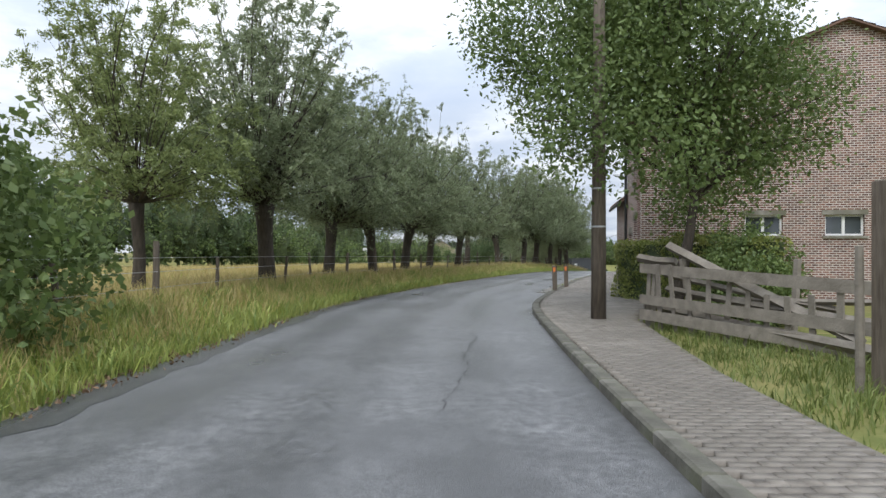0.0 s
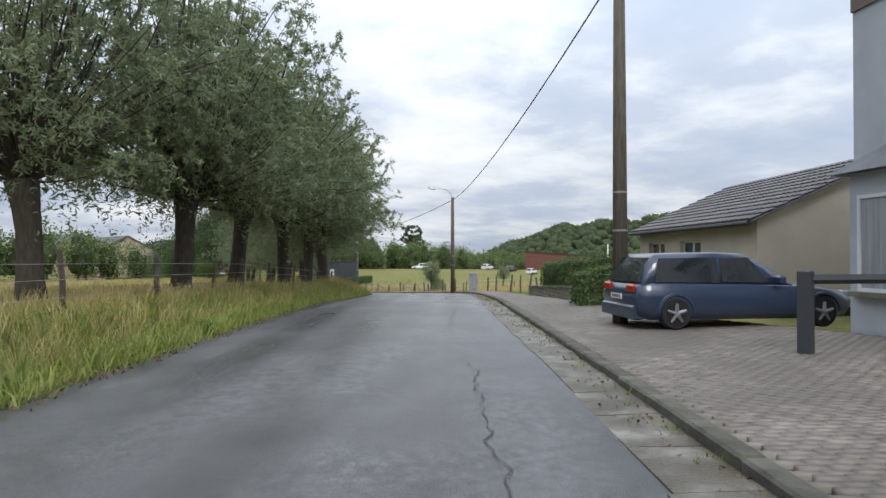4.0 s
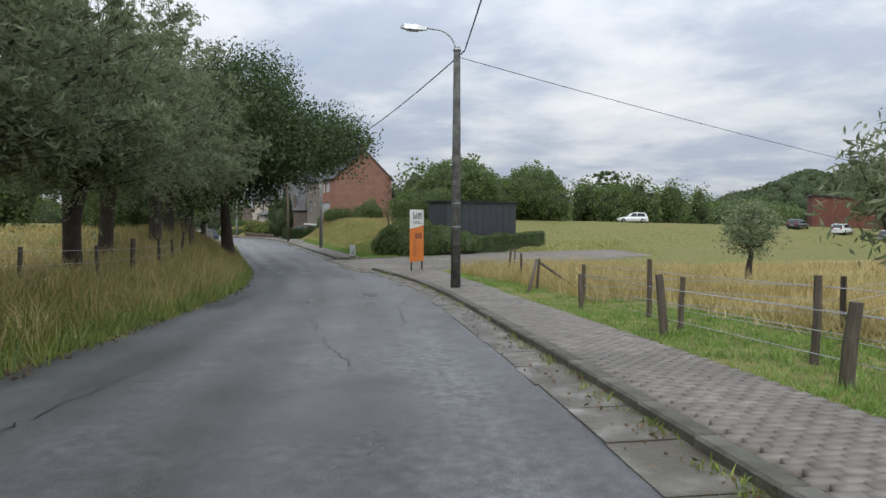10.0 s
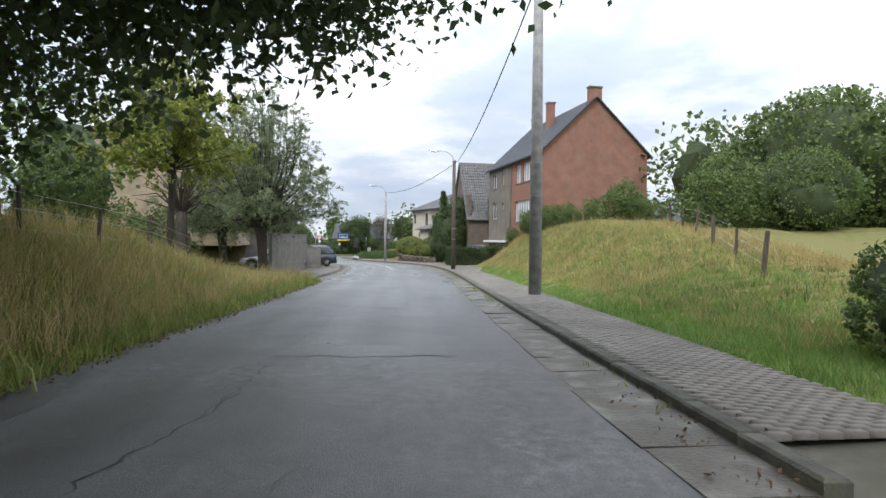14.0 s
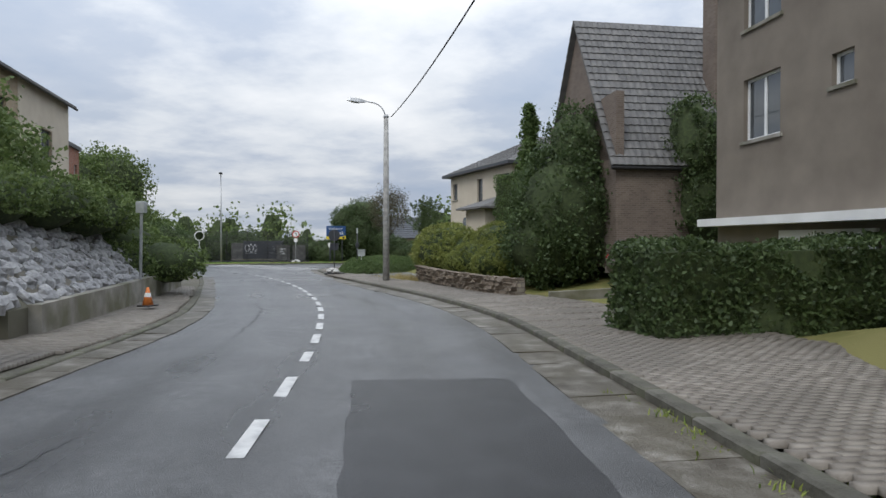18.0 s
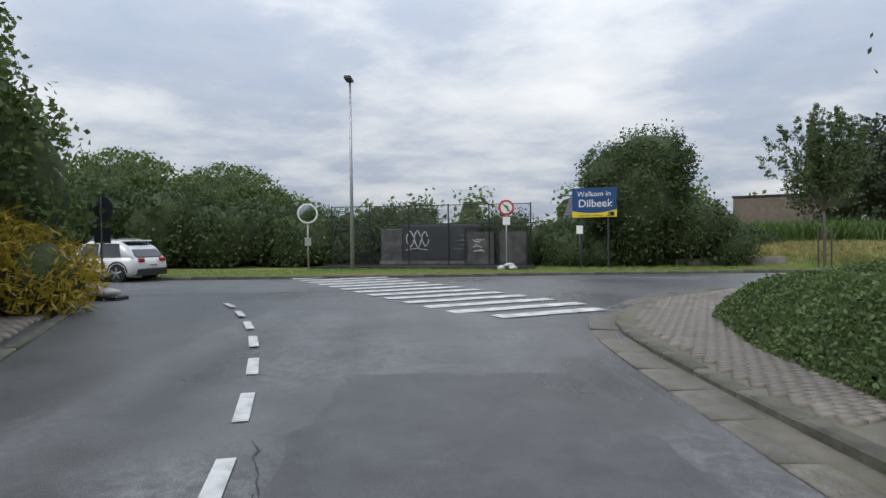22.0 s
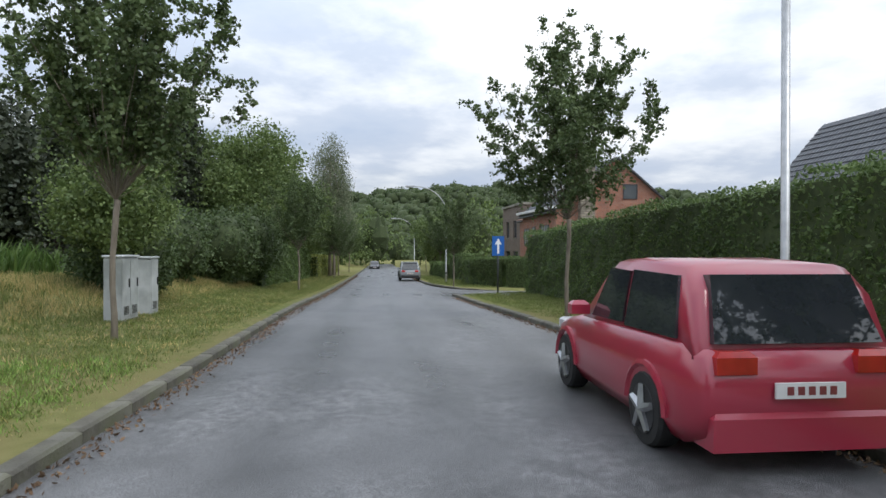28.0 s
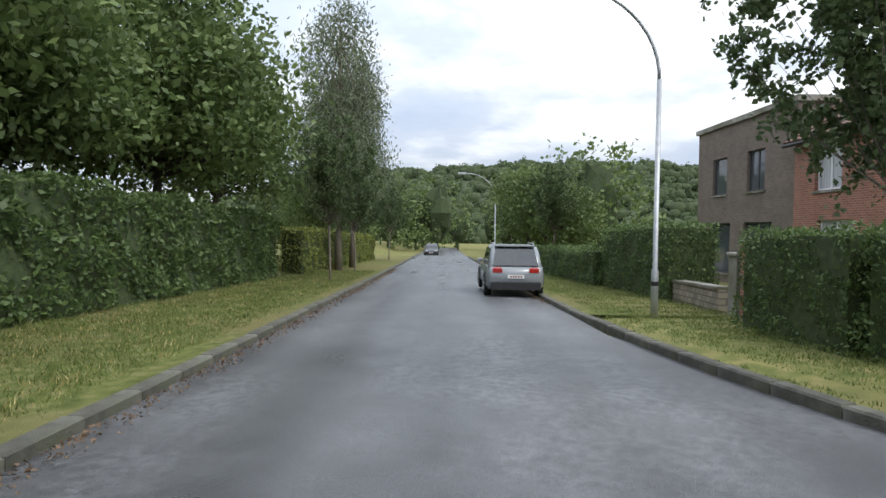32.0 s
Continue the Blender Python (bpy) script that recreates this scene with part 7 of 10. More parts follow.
cabinet("utility_cabinet", "tall steel cabinet with peeling paint and scrawls", x_, y_, t_ - 20, 0.95, 0.55, 1.55, GRAFFITI, two=False)
x_, y_, t_ = 30.9, 148.7, 95
cabinet("utility_cabinet", "small pale grey cabinet in the grass", x_, y_, t_ - 90, 0.42, 0.3, 0.86, CAB_GREY, lift=0.22)
# orange and white totem sign at the side drive
tot = thing("totem_sign", pose(34.35, 134.3, -4.05, 0, 0, bearing(0.64, 0.77)), "tall orange and white panel sign on two short legs", "sign")
for s_ in (-0.5, 0.5):
    p_ = Mesh()
    p_.box(s_ - 0.03, -0.03, -0.3, s_ + 0.03, 0.03, 0.45)
    part("leg", p_, DARK, tot)
p_ = Mesh()
p_.add([(x, y, z) for y in (-0.06, 0.06) for x, z in ((-0.57, 0.42), (0.57, 0.42), (0.57, 2.32), (0.35, 2.30), (-0.05, 2.22), (-0.57, 2.16))], [(0, 1, 2, 3, 4, 5), (11, 10, 9, 8, 7, 6)] + [(k, 6 + k, 6 + (k + 1) % 6, (k + 1) % 6) for k in range(6)])
part("orange_panel", p_, ORANGE, tot, "orange lower panel")
p_ = Mesh()
p_.add([(x, y, z) for y in (-0.058, 0.058) for x, z in ((-0.57, 2.163), (-0.05, 2.223), (0.35, 2.303), (0.57, 2.323), (0.57, 3.15), (-0.57, 3.15))], [(0, 1, 2, 3, 4, 5), (11, 10, 9, 8, 7, 6)] + [(k, 6 + k, 6 + (k + 1) % 6, (k + 1) % 6) for k in range(6)])
part("white_panel", p_, WHITE, tot, "white upper panel")
p_ = Mesh()
for xa, za, xb, zb in ((-0.42, 2.65, -0.36, 3.02), (-0.3, 2.65, -0.2, 2.85), (-0.12, 2.65, -0.06, 3.0), (0.02, 2.65, 0.08, 2.9), (0.16, 2.65, 0.22, 2.9), (0.3, 2.65, 0.36, 2.9), (0.02, 2.9, 0.36, 2.96), (-0.42, 2.42, 0.42, 2.45), (-0.42, 2.50, 0.1, 2.53)):
    p_.box(xa, -0.066, za, xb, -0.0585, zb)
part("lettering_bars", p_, PANEL_DARK, tot)
p_ = Mesh()
for k in range(3):
    p_.box(-0.22 + 0.22 * k, -0.068, 1.62, -0.08 + 0.22 * k, -0.0605, 1.92)
for k in range(9):
    p_.box(-0.45, -0.068, 0.75 + 0.1 * k, -0.45 + 0.3, -0.0605, 0.77 + 0.1 * k)
part("number_bars", p_, BRICK_DARKRED, tot)


# ---- far distance ----
def woods(name, label, line, tall, depth, n, size, mat, seed, spread=0.25, core=True, trees=0):
    """A belt of trees far off: crowns of many leaf clumps over dark stems and cores coloured as inner shade."""
    rnd = np.random.RandomState(seed)
    p = np.array(line, float)
    s = np.r_[0, np.cumsum(np.linalg.norm(np.diff(p[:, :2], axis=0), axis=1))]
    k = trees or max(4, int(s[-1] / (tall * 0.45)))
    lobes, stems = [], Mesh()
    for i in range(k):
        t = s[-1] * (i + rnd.rand()) / k
        x, y = np.interp(t, s, p[:, 0]) + rnd.uniform(-1, 1) * depth / 2, np.interp(t, s, p[:, 1]) + rnd.uniform(-1, 1) * depth / 2
        z = np.interp(t, s, p[:, 2]) if p.shape[1] > 2 else ground_z(x, y)
        h = tall * rnd.uniform(1 - spread, 1 + spread)
        w = h * rnd.uniform(0.22, 0.34)
        lobes.append((x, y, z + h * 0.66, w, w, h * 0.34))
        lobes.append((x + rnd.uniform(-w, w) * 0.7, y + rnd.uniform(-w, w) * 0.7, z + h * 0.36, w * 1.1, w * 1.1, h * 0.34))
        stems.tube([(x, y, z - 0.5), (x, y, z + h * 0.8)], [h * 0.02, h * 0.008], 5, cap=False)
        # blob inside each crown, the crown's inner shade painted on it
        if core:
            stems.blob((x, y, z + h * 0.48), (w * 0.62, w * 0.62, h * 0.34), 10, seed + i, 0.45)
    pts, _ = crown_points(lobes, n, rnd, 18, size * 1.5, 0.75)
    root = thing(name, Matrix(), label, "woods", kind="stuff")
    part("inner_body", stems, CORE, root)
    part("crowns", leaf_mesh("crowns", pts, size, 0.7, mat, rnd), mat, root)
    return root


def polar(h, r, z=-9.0, c=(25, 85)):
    return (c[0] + r * math.sin(radians(h)), c[1] + r * math.cos(radians(h)), z)


# wooded hill beyond the field: a rising ridge under one canopy
hill_rows, hn = [], 46
hv = []
for i in range(hn):
    h = 26 + 60 * i / (hn - 1)
    top = np.interp(h, [26, 30, 34, 38, 46, 52, 60, 70, 86], [0, 6, 20, 30, 35, 41, 43, 41, 26]) + 1.6 * math.sin(i * 1.7) + 1.1 * math.sin(i * 3.1)
    for r, f_ in ((330, -0.05), (380, 0.45), (430, 0.85), (470, 1.0), (540, 0.9), (640, 0.3)):
        x, y, _ = polar(h, r)
        hv.append((x, y, -9 + top * f_))
hv = np.array(hv)
hq = (np.arange(hn - 1)[:, None] * 6 + np.arange(5)[None]).ravel()
hill = thing("hill", Matrix(), "long wooded hill, dark green crowns under a grey sky", "hill", kind="structure")
# slope carries the same painted crown shade below the canopy leaves
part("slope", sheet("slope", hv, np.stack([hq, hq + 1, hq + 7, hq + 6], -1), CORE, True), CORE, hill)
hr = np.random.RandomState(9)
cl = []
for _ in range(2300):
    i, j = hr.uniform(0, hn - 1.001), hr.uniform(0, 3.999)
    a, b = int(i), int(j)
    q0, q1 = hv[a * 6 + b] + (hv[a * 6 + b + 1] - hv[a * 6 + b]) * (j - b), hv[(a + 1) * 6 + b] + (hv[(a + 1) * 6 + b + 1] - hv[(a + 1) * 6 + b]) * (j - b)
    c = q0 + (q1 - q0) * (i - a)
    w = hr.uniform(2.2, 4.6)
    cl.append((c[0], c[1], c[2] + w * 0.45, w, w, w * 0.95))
# solid crown masses, dark with painted shade, under the leaf canopy
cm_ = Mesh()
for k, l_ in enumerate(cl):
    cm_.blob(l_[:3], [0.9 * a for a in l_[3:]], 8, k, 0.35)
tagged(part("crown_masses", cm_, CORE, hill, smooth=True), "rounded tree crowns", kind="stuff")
pts_, _ = crown_points(cl, 130000, hr, 12, 0.8, 0.9)
tagged(part("canopy", leaf_mesh("canopy", pts_, 1.1, 0.8, LEAF_DARK, hr), LEAF_DARK, hill), "dense canopy of broadleaf trees", kind="stuff")

woods("field_edge_woods", "mixed trees and shrubs beyond the dry field", [(44, 186), (58, 200), (75, 212), (100, 226), (135, 240), (180, 250)], 8.5, 16, 45000, 0.5, LEAF_MID, 61, trees=75)
woods("parkland_trees", "light green trees round the car park", [(72, 196), (95, 203), (120, 214), (150, 226)], 6.0, 10, 24000, 0.40, LEAF_MID, 62, trees=48)
woods("meadow_woods", "dark wood at the far side of the meadow", [(-75, -20), (-62, 25), (-48, 60), (-34, 95), (-22, 125), (-14, 145)], 10.5, 10, 45000, 0.55, LEAF_DARK, 63, trees=85)
woods("meadow_shrubs", "shrubs and brambles along the meadow edge", [(-40, 70), (-22, 108), (-8, 134), (2, 150), (6, 166)], 7.0, 7, 26000, 0.36, LEAF_MID, 64)
woods("far_woods", "far tree line along the horizon", [polar(h, 300, -9) for h in range(-30, 30, 6)], 14, 20, 9000, 1.3, LEAF_MID, 65)
woods("far_woods", "far tree line along the horizon", [polar(h, 230, -4, (0, 60)) for h in range(-140, -30, 10)], 13, 20, 9000, 1.1, LEAF_DARK, 66)
woods("far_woods", "far tree line behind the village", [(170, 150), (190, 80), (170, 0), (110, -60), (0, -90), (-80, -60)], 11, 14, 9000, 0.9, LEAF_MID, 67)
woods("street_end_woods", "trees closing the far end of the street", [(112, 306), (130, 308), (150, 312), (175, 322), (160, 335), (120, 325)], 12, 10, 10000, 0.6, LEAF_MID, 68)
woods("street_end_woods", "trees along the far side of the street", [(96, 272), (112, 278), (135, 288), (160, 300)], 9.5, 7, 9000, 0.5, LEAF_MID, 69)
far_round = tree("round_tree", "tall round topped tree far off", [(0, 0, 12, 4.2, 4.2, 4.2), (1.5, 0, 9.5, 3.4, 3.4, 3.0)], 2600, 0.8, 0.7, LEAF_DARK, 71, 7, 0.4)
plant_at(far_round, 145, 372, 0, 1.55, z=-6.5, first=True)


def conifer(name, label, h, w, n, seed, mat=LEAF_CONIFER, size=0.34, bare=0.12, thin=1.0):
    """A spire of drooping sprays round a straight stem."""
    rnd = np.random.RandomState(seed)
    root = thing(name, Matrix(), label, "conifer")
    m = Mesh()
    m.tube([(0, 0, -0.3), (0, 0, h * 0.5), (0, 0, h * 0.99)], [h * 0.022, h * 0.013, 0.02], 8)
    pts = []
    rows = int(h / 0.32)
    for k in range(rows):
        z = h * (bare + (1 - bare) * k / rows)
        r = w * (1 - (z / h)) ** 0.85 * rnd.uniform(0.75, 1.1) + 0.12
        arms = max(4, int(9 * r / w) + 3)
        for a in rnd.uniform(0, 2 * math.pi, arms):
            rr = r * rnd.uniform(0.7, 1.05)
            m.tube([(0, 0, z), (rr * 0.9 * math.cos(a), rr * 0.9 * math.sin(a), z - 0.22 * rr)], [0.025, 0.006], 4, cap=False)
            q = int(n / rows / arms) + 1
            t = rnd.uniform(0.25, 1.0, q)
            pts.append(np.stack([rr * t * math.cos(a), rr * t * math.sin(a), z - 0.24 * rr * t], -1) + rnd.normal(0, 0.10 + 0.05 * rr, (q, 3)))
    part("trunk", m, BARK, root)
    part("foliage", leaf_mesh("foliage", np.concatenate(pts), size, 0.35 * thin, mat, rnd, droop=0.2), mat, root)
    return root


SPRUCE = [conifer("spruce", "dark spruce with a bare spiky top", 16.5, 2.5, 11000, 81, bare=0.1), conifer("spruce", "thin dark spruce, partly bare", 15.5, 1.9, 7500, 82, bare=0.2)]
CYPRESS = conifer("cypress", "slim dark green conifer in a front garden", 8.0, 1.15, 9000, 83, LEAF_YEW, 0.26, 0.02)
plant_at(CYPRESS, 17.4, 213.2, 0, 0.98, first=True)
plant_at(CYPRESS, 62.8, 199.6, 0, 1.5, z=-6.0)
plant_at(CYPRESS, 58.5, 203.0, 40, 1.1, z=-6.0)
sp_ = random.Random(8)
n_ = 0
for k in range(16):
    x_, y_, _, _ = place_b(44 + 1.2 * k, -13.0 - sp_.uniform(0, 5))
    plant_at(SPRUCE[k % 2], x_, y_, sp_.uniform(0, 360), sp_.uniform(0.70, 0.82), first=k < 2)
# dense dark wood behind the maize
woods("conifer_wood", "dark wood behind the maize", [(10, 284), (22, 288), (40, 289), (54, 287)], 11.5, 9, 170000, 0.38, LEAF_CONIFER, 72, 0.13, trees=60)

# ---- left of the lane: shrubs and more trees ----
SHRUB = bush("shrub", "tall roadside shrub with feathery green leaves", [(0, 0, 1.4, 1.5, 1.4, 1.5), (0.9, 0.6, 1.0, 1.3, 1.2, 1.1), (-0.8, -0.7, 1.1, 1.2, 1.2, 1.2), (0.2, 0.9, 2.3, 0.9, 0.9, 1.1)], 7500, 0.13, LEAF_MID, 91, core=False, tight=0.24)
for n_, (y_, o_, s_) in enumerate(((7, -5.9, 1.15), (3.5, -6.3, 1.3), (10.5, -7.0, 0.9))):
    x_, yy_, _, _ = place_a(y_, o_)
    plant_at(SHRUB, x_, yy_, 70 * n_, s_, first=n_ == 0)
for x_, y_, s_ in ((11.2, 166.5, 0.9), (10.2, 170.5, 1.0), (40.2, 109.5, 0.5)):
    plant_at(SHRUB, x_, y_, 40 * s_, s_)
for x_, y_, s_ in ((14.7, 172.6, 0.98), (11.2, 175.2, 0.86)):
    plant_at(WILLOWS[1], x_, y_, 120, s_)
LIME = shoot_tree("lime_tree", "light yellow green tree with a fan of branches", 92, (0.0, 0.0, 2.9), 6.9, 2.7, 70, 12, 86, 330, 12, 0.9, 0.15, 0.5, LEAF_LIGHT, 0.11, bend=0.05, arms=30)
plant_at(LIME, 15.8, 163.0, 0, 1.05, first=True)
for y_, o_, s_ in ((140, -10.5, 0.9), (144, -9.5, 0.8), (149, -10.0, 0.9), (154, -9.8, 0.85), (158, -10.6, 1.0), (161.5, -9.0, 0.8)):
    x_, yy_, _, _ = place_a(y_, o_)
    plant_at(SHRUB, x_, yy_, 90 * s_, s_)
# overhanging tree and ivy at the start, on the path side
ASH = tree("robinia", "light green tree leaning over a hedge", [(0, 0, 6.2, 2.4, 2.4, 2.2), (-1.8, 0.6, 5.2, 1.8, 1.8, 1.5), (1.8, -0.8, 5.0, 2.0, 1.8, 1.6), (-2.6, 1.6, 6.6, 1.6, 1.6, 1.4), (0.4, 0.2, 8.0, 1.8, 1.8, 1.4), (-0.6, 0.8, 7.2, 1.6, 1.6, 1.3), (-3.3, -0.4, 4.3, 1.2, 1.2, 1.2), (-2.0, -1.2, 3.5, 1.0, 1.0, 0.9), (2.9, 0.6, 3.9, 1.3, 1.3, 1.1), (0.6, -0.8, 3.4, 1.2, 1.1, 0.8), (1.6, 0.4, 2.8, 1.0, 1.0, 0.8)], 56000, 0.13, 0.5, LEAF_MID, 93, 3.2, 0.17, lean=(0.6, -0.2), nlimb=26, tight=0.42, inner=1500)
plant_at(ASH, 6.3, 15.0, 30, 1.08, first=True)
plant_at(SHRUB, 7.4, 13.4, 10, 0.7)
hedge("hedge", "beech hedge, yellow green on top, beside the farmhouse", (7.05, 20.6), (7.6, 13.0), 0.9, 1.95, LEAF_HEDGE, 101, per_m2=420, size=0.06)
hedge("hedge", "long clipped beech hedge along the path", (10.6, 31.2), (16.6, 44.6), 0.9, 1.95, LEAF_HEDGE, 102, per_m2=330, size=0.062)
plant_at(LIME, 19.0, 40.6, 90, 0.62)
SALLOW = shoot_tree("willow", "yellow green willow with fine leaves behind a fence", 97, (0.0, 0.1, 2.4), 9.2, 3.6, 95, 10, 86, 480, 14, 1.1, 0.13, 0.30, LEAF_SALLOW, 0.16, droop=0.1)
plant_at(SALLOW, -7.4, 16.4, 200, 1.0, first=True)
hedge("hedge", "dark clipped hedge above a stone wall", (26.2, 63.2), (29.2, 71.8), 1.0, 1.75, LEAF_YEW, 103, per_m2=300, size=0.06)
hedge("hedge", "dark hedge at the end of the forecourt", (22.2, 60.6), (27.5, 58.6), 0.8, 1.2, LEAF_YEW, 104)
bare = Mesh()
br = np.random.RandomState(12)
bends = [np.array([0.9 * math.cos(a) * r, 0.9 * math.sin(a) * r, 3.2 + 2.6 * br.rand()]) for a, r in zip(br.uniform(0, 6.28, 44), br.uniform(0.5, 2.3, 44))]
bare_t = thing("bare_willow", pose(*place_a(53, -8.8)[:2], ground_z(*place_a(53, -8.8)[:2])), "dead pollard willow, bare grey twigs", "tree")
bb_, ba_ = limbs([(0, 0, -0.2), (0.1, 0, 1.2), (0.1, 0.1, 2.4), (0.1, 0.1, 2.9)], [0.3, 0.25, 0.24, 0.2], bends, br, 0.06, 5, 0.85)
bs_ = part("trunk", bb_, BARK, bare_t, smooth=True)
for a_ in ba_:
    part("limb", a_, BARK, bs_)
bare_2 = copy_thing(bare_t, pose(12.9, 168.2, ground_z(12.9, 168.2), 0, 0, 50))

# ---- the dry field on the right ----
sh = thing("field_shed", pose(38.4, 84.2, ground_z(38.6, 83.9), 0, 0, -25) @ Matrix.Diagonal((0.66, 0.66, 0.72, 1)), "small dark stone field shelter with a flat roof", "shed")
part("wall", wall(4.0, 1.7, [(2.4, 0.0, 3.6, 1.5)], 0.3, Matrix()), STONE, sh)
part("wall", wall(3.0, 1.7, [], 0.3, pose(4.0, 0.003, 0, 0, 0, 90)), STONE, sh)
part("wall", wall(4.0, 1.7, [], 0.3, pose(4.0, 3.0, 0, 0, 0, 180)), STONE, sh)
part("wall", wall(3.0, 1.7, [], 0.3, pose(0, 2.997, 0, 0, 0, 270)), STONE, sh)
m_ = Mesh()
m_.box(-0.2, -0.2, 1.7, 4.2, 3.2, 1.85)
part("roof", m_, PANEL_DARK, sh)
POLLARD = tree("young_willow", "young pollard willow in the dry field", [(0, 0, 2.3, 0.95, 0.95, 0.85), (0.2, 0.1, 2.8, 0.6, 0.6, 0.6)], 3200, 0.2, 0.25, LEAF_WILLOW, 94, 1.6, 0.16, tight=0.28)
for n_, (x_, y_, s_) in enumerate(((39.6, 110.2, 1.05), (47.5, 97.5, 0.9), (60, 128, 1.0), (45, 122, 0.9))):
    plant_at(POLLARD, x_, y_, 60 * n_, s_, first=n_ == 0)
plant_at(SHRUB, 41.6, 83.4, 0, 0.5)
# school: dark red block with a sloping roof line, then a low wing under white folded canopies
sc = thing("school_building", pose(111, 200.5, -6.9, 0, 0, bearing(24, -17)), "long dark red brick building with a sloping roof", "building")
m_ = Mesh()
m_.add([(0, 0, 0), (32, 0, 0), (32, 14, 0), (0, 14, 0), (0, 0, 9.0), (32, 0, 6.6), (32, 14, 6.6), (0, 14, 9.0)], [(3, 2, 1, 0), (4, 5, 6, 7), (0, 1, 5, 4), (1, 2, 6, 5), (2, 3, 7, 6), (3, 0, 4, 7)])
part("wall", m_, BRICK_DARKRED, sc)
for k in range(7):
    m_ = Mesh()
    m_.box(16 + 2.1 * k, -0.05, 1.0, 17.7 + 2.1 * k, 0.05, 3.4)
    part("window", m_, GLASS, sc)
m_ = Mesh()
m_.add([(-0.3, -0.3, 9.05), (32.3, -0.3, 6.65), (32.3, 14.3, 6.65), (-0.3, 14.3, 9.05), (-0.3, -0.3, 9.3), (32.3, -0.3, 6.9), (32.3, 14.3, 6.9), (-0.3, 14.3, 9.3)], [(3, 2, 1, 0), (4, 5, 6, 7), (0, 1, 5, 4), (1, 2, 6, 5), (2, 3, 7, 6), (3, 0, 4, 7)])
part("roof", m_, PANEL_DARK, sc)
cw = thing("school_wing", pose(113, 158, -7.4, 0, 0, bearing(28, -13)), "low dark wing under white folded canopy roofs", "building")
m_ = Mesh()
m_.box(0, 3, 0, 42, 10, 4.4)
part("wall", m_, BRICK_DARKRED, cw)
for k in range(10):
    m_ = Mesh()
    m_.box(1.2 + 4.1 * k, 2.9, 0.6, 4.2 + 4.1 * k, 3.06, 3.4)
    part("window", m_, GLASS, cw)
for k in range(5):
    m_ = Mesh()
    a_ = 8.4 * k
    for xa, za, xb, zb in ((a_, 5.2, a_ + 4.2, 6.9), (a_ + 4.2, 6.9, a_ + 8.3, 5.4)):
        m_.add([(xa, -1, za), (xb, -1, zb), (xb, 10.5, zb), (xa, 10.5, za), (xa, -1, za + 0.3), (xb, -1, zb + 0.3), (xb, 10.5, zb + 0.3), (xa, 10.5, za + 0.3)], [(3, 2, 1, 0), (4, 5, 6, 7), (0, 1, 5, 4), (1, 2, 6, 5), (2, 3, 7, 6), (3, 0, 4, 7)])
    cn_ = part("canopy", m_, WHITE, cw)
    m_ = Mesh()
    m_.tube([(a_ + 4.2, -0.6, 0), (a_ + 4.2, -0.6, 6.7)], 0.12, 8)
    part("post", m_, WHITE, cn_)
mast = Mesh()
mast.tube([(0, 0, -0.4), (0, 0, 4.6)], [0.08, 0.05], 10)
tagged(new("mast", mast.data("mast", WHITE, True)), "thin pale pole standing in the field", "mast").matrix_world = pose(54.0, 96.5, -2.2)
# mound of clipped hedge, dark container building and big round bush by the side drive
mound = bush("hedge_mound", "rounded clipped green mound beside a drive", [(-0.6, 0, 0.4, 3.2, 2.0, 2.1), (-2.5, 0.3, 0.3, 1.6, 1.5, 1.4), (2.2, -0.1, 0.3, 3.2, 1.9, 1.6), (4.6, -0.2, 0.1, 2.4, 1.7, 1.3)], 70000, 0.085, LEAF_MID, 105, tight=0.08)
plant_at(mound, 36.4, 154.7, 36, 1.06, z=-4.2, first=True)
hedge("hedge", "low dark hedge along the drive", (38.6, 155.6), (50.5, 164.6), 1.0, 1.25, LEAF_YEW, 106)
ct = thing("dark_building", pose(39.6, 159.2, -5.0, 0, 0, bearing(0.82, 0.57)), "plain dark grey metal clad building", "building")
m_ = Mesh()
m_.box(0, 0, 0, 10, 2.6, 4.9)
part("wall", m_, PANEL_DARK, ct)
for k in range(10):
    m_ = Mesh()
    m_.box(k + 0.02, -0.03, 0.1, k + 0.96, -0.004, 4.8)
    part("cladding_panel", m_, PANEL_DARK, ct)
m_ = Mesh()
m_.box(-0.2, -0.2, 4.903, 10.2, 2.8, 5.05)
part("roof", m_, DARK, ct)
DOME = bush("dome_bush", "large round green bush", [(0, 0, 3.0, 4.2, 4.0, 3.6), (3.2, 0.6, 2.2, 3.2, 3.0, 2.8), (-3.0, 0.4, 2.0, 2.6, 2.6, 2.4)], 17000, 0.22, LEAF_MID, 107, tight=0.34)
plant_at(DOME, 45.0, 184.5, 0, 1.25, first=True)
plant_at(DOME, 41.5, 178.0, 80, 0.62)
plant_at(DOME, 56.0, 188.0, 140, 1.15)
plant_at(SHRUB, 37.2, 176.5, 0, 1.2)
plant_at(SHRUB, 33.0, 181.0, 0, 0.8)
# grass bank shrubs below the brick pair
for x_, y_, s_ in ((25.2, 196.6, 0.42), (28.0, 189.6, 0.5), (29.4, 186.8, 0.5), (28.6, 188.0, 0.55), (30.2, 185.4, 0.5), (31.6, 183.2, 0.55), (27.4, 191.2, 0.55), (26.2, 194.0, 0.5), (33.6, 180.5, 0.6)):
    plant_at(SHRUB, x_, y_, 100 * s_, s_)

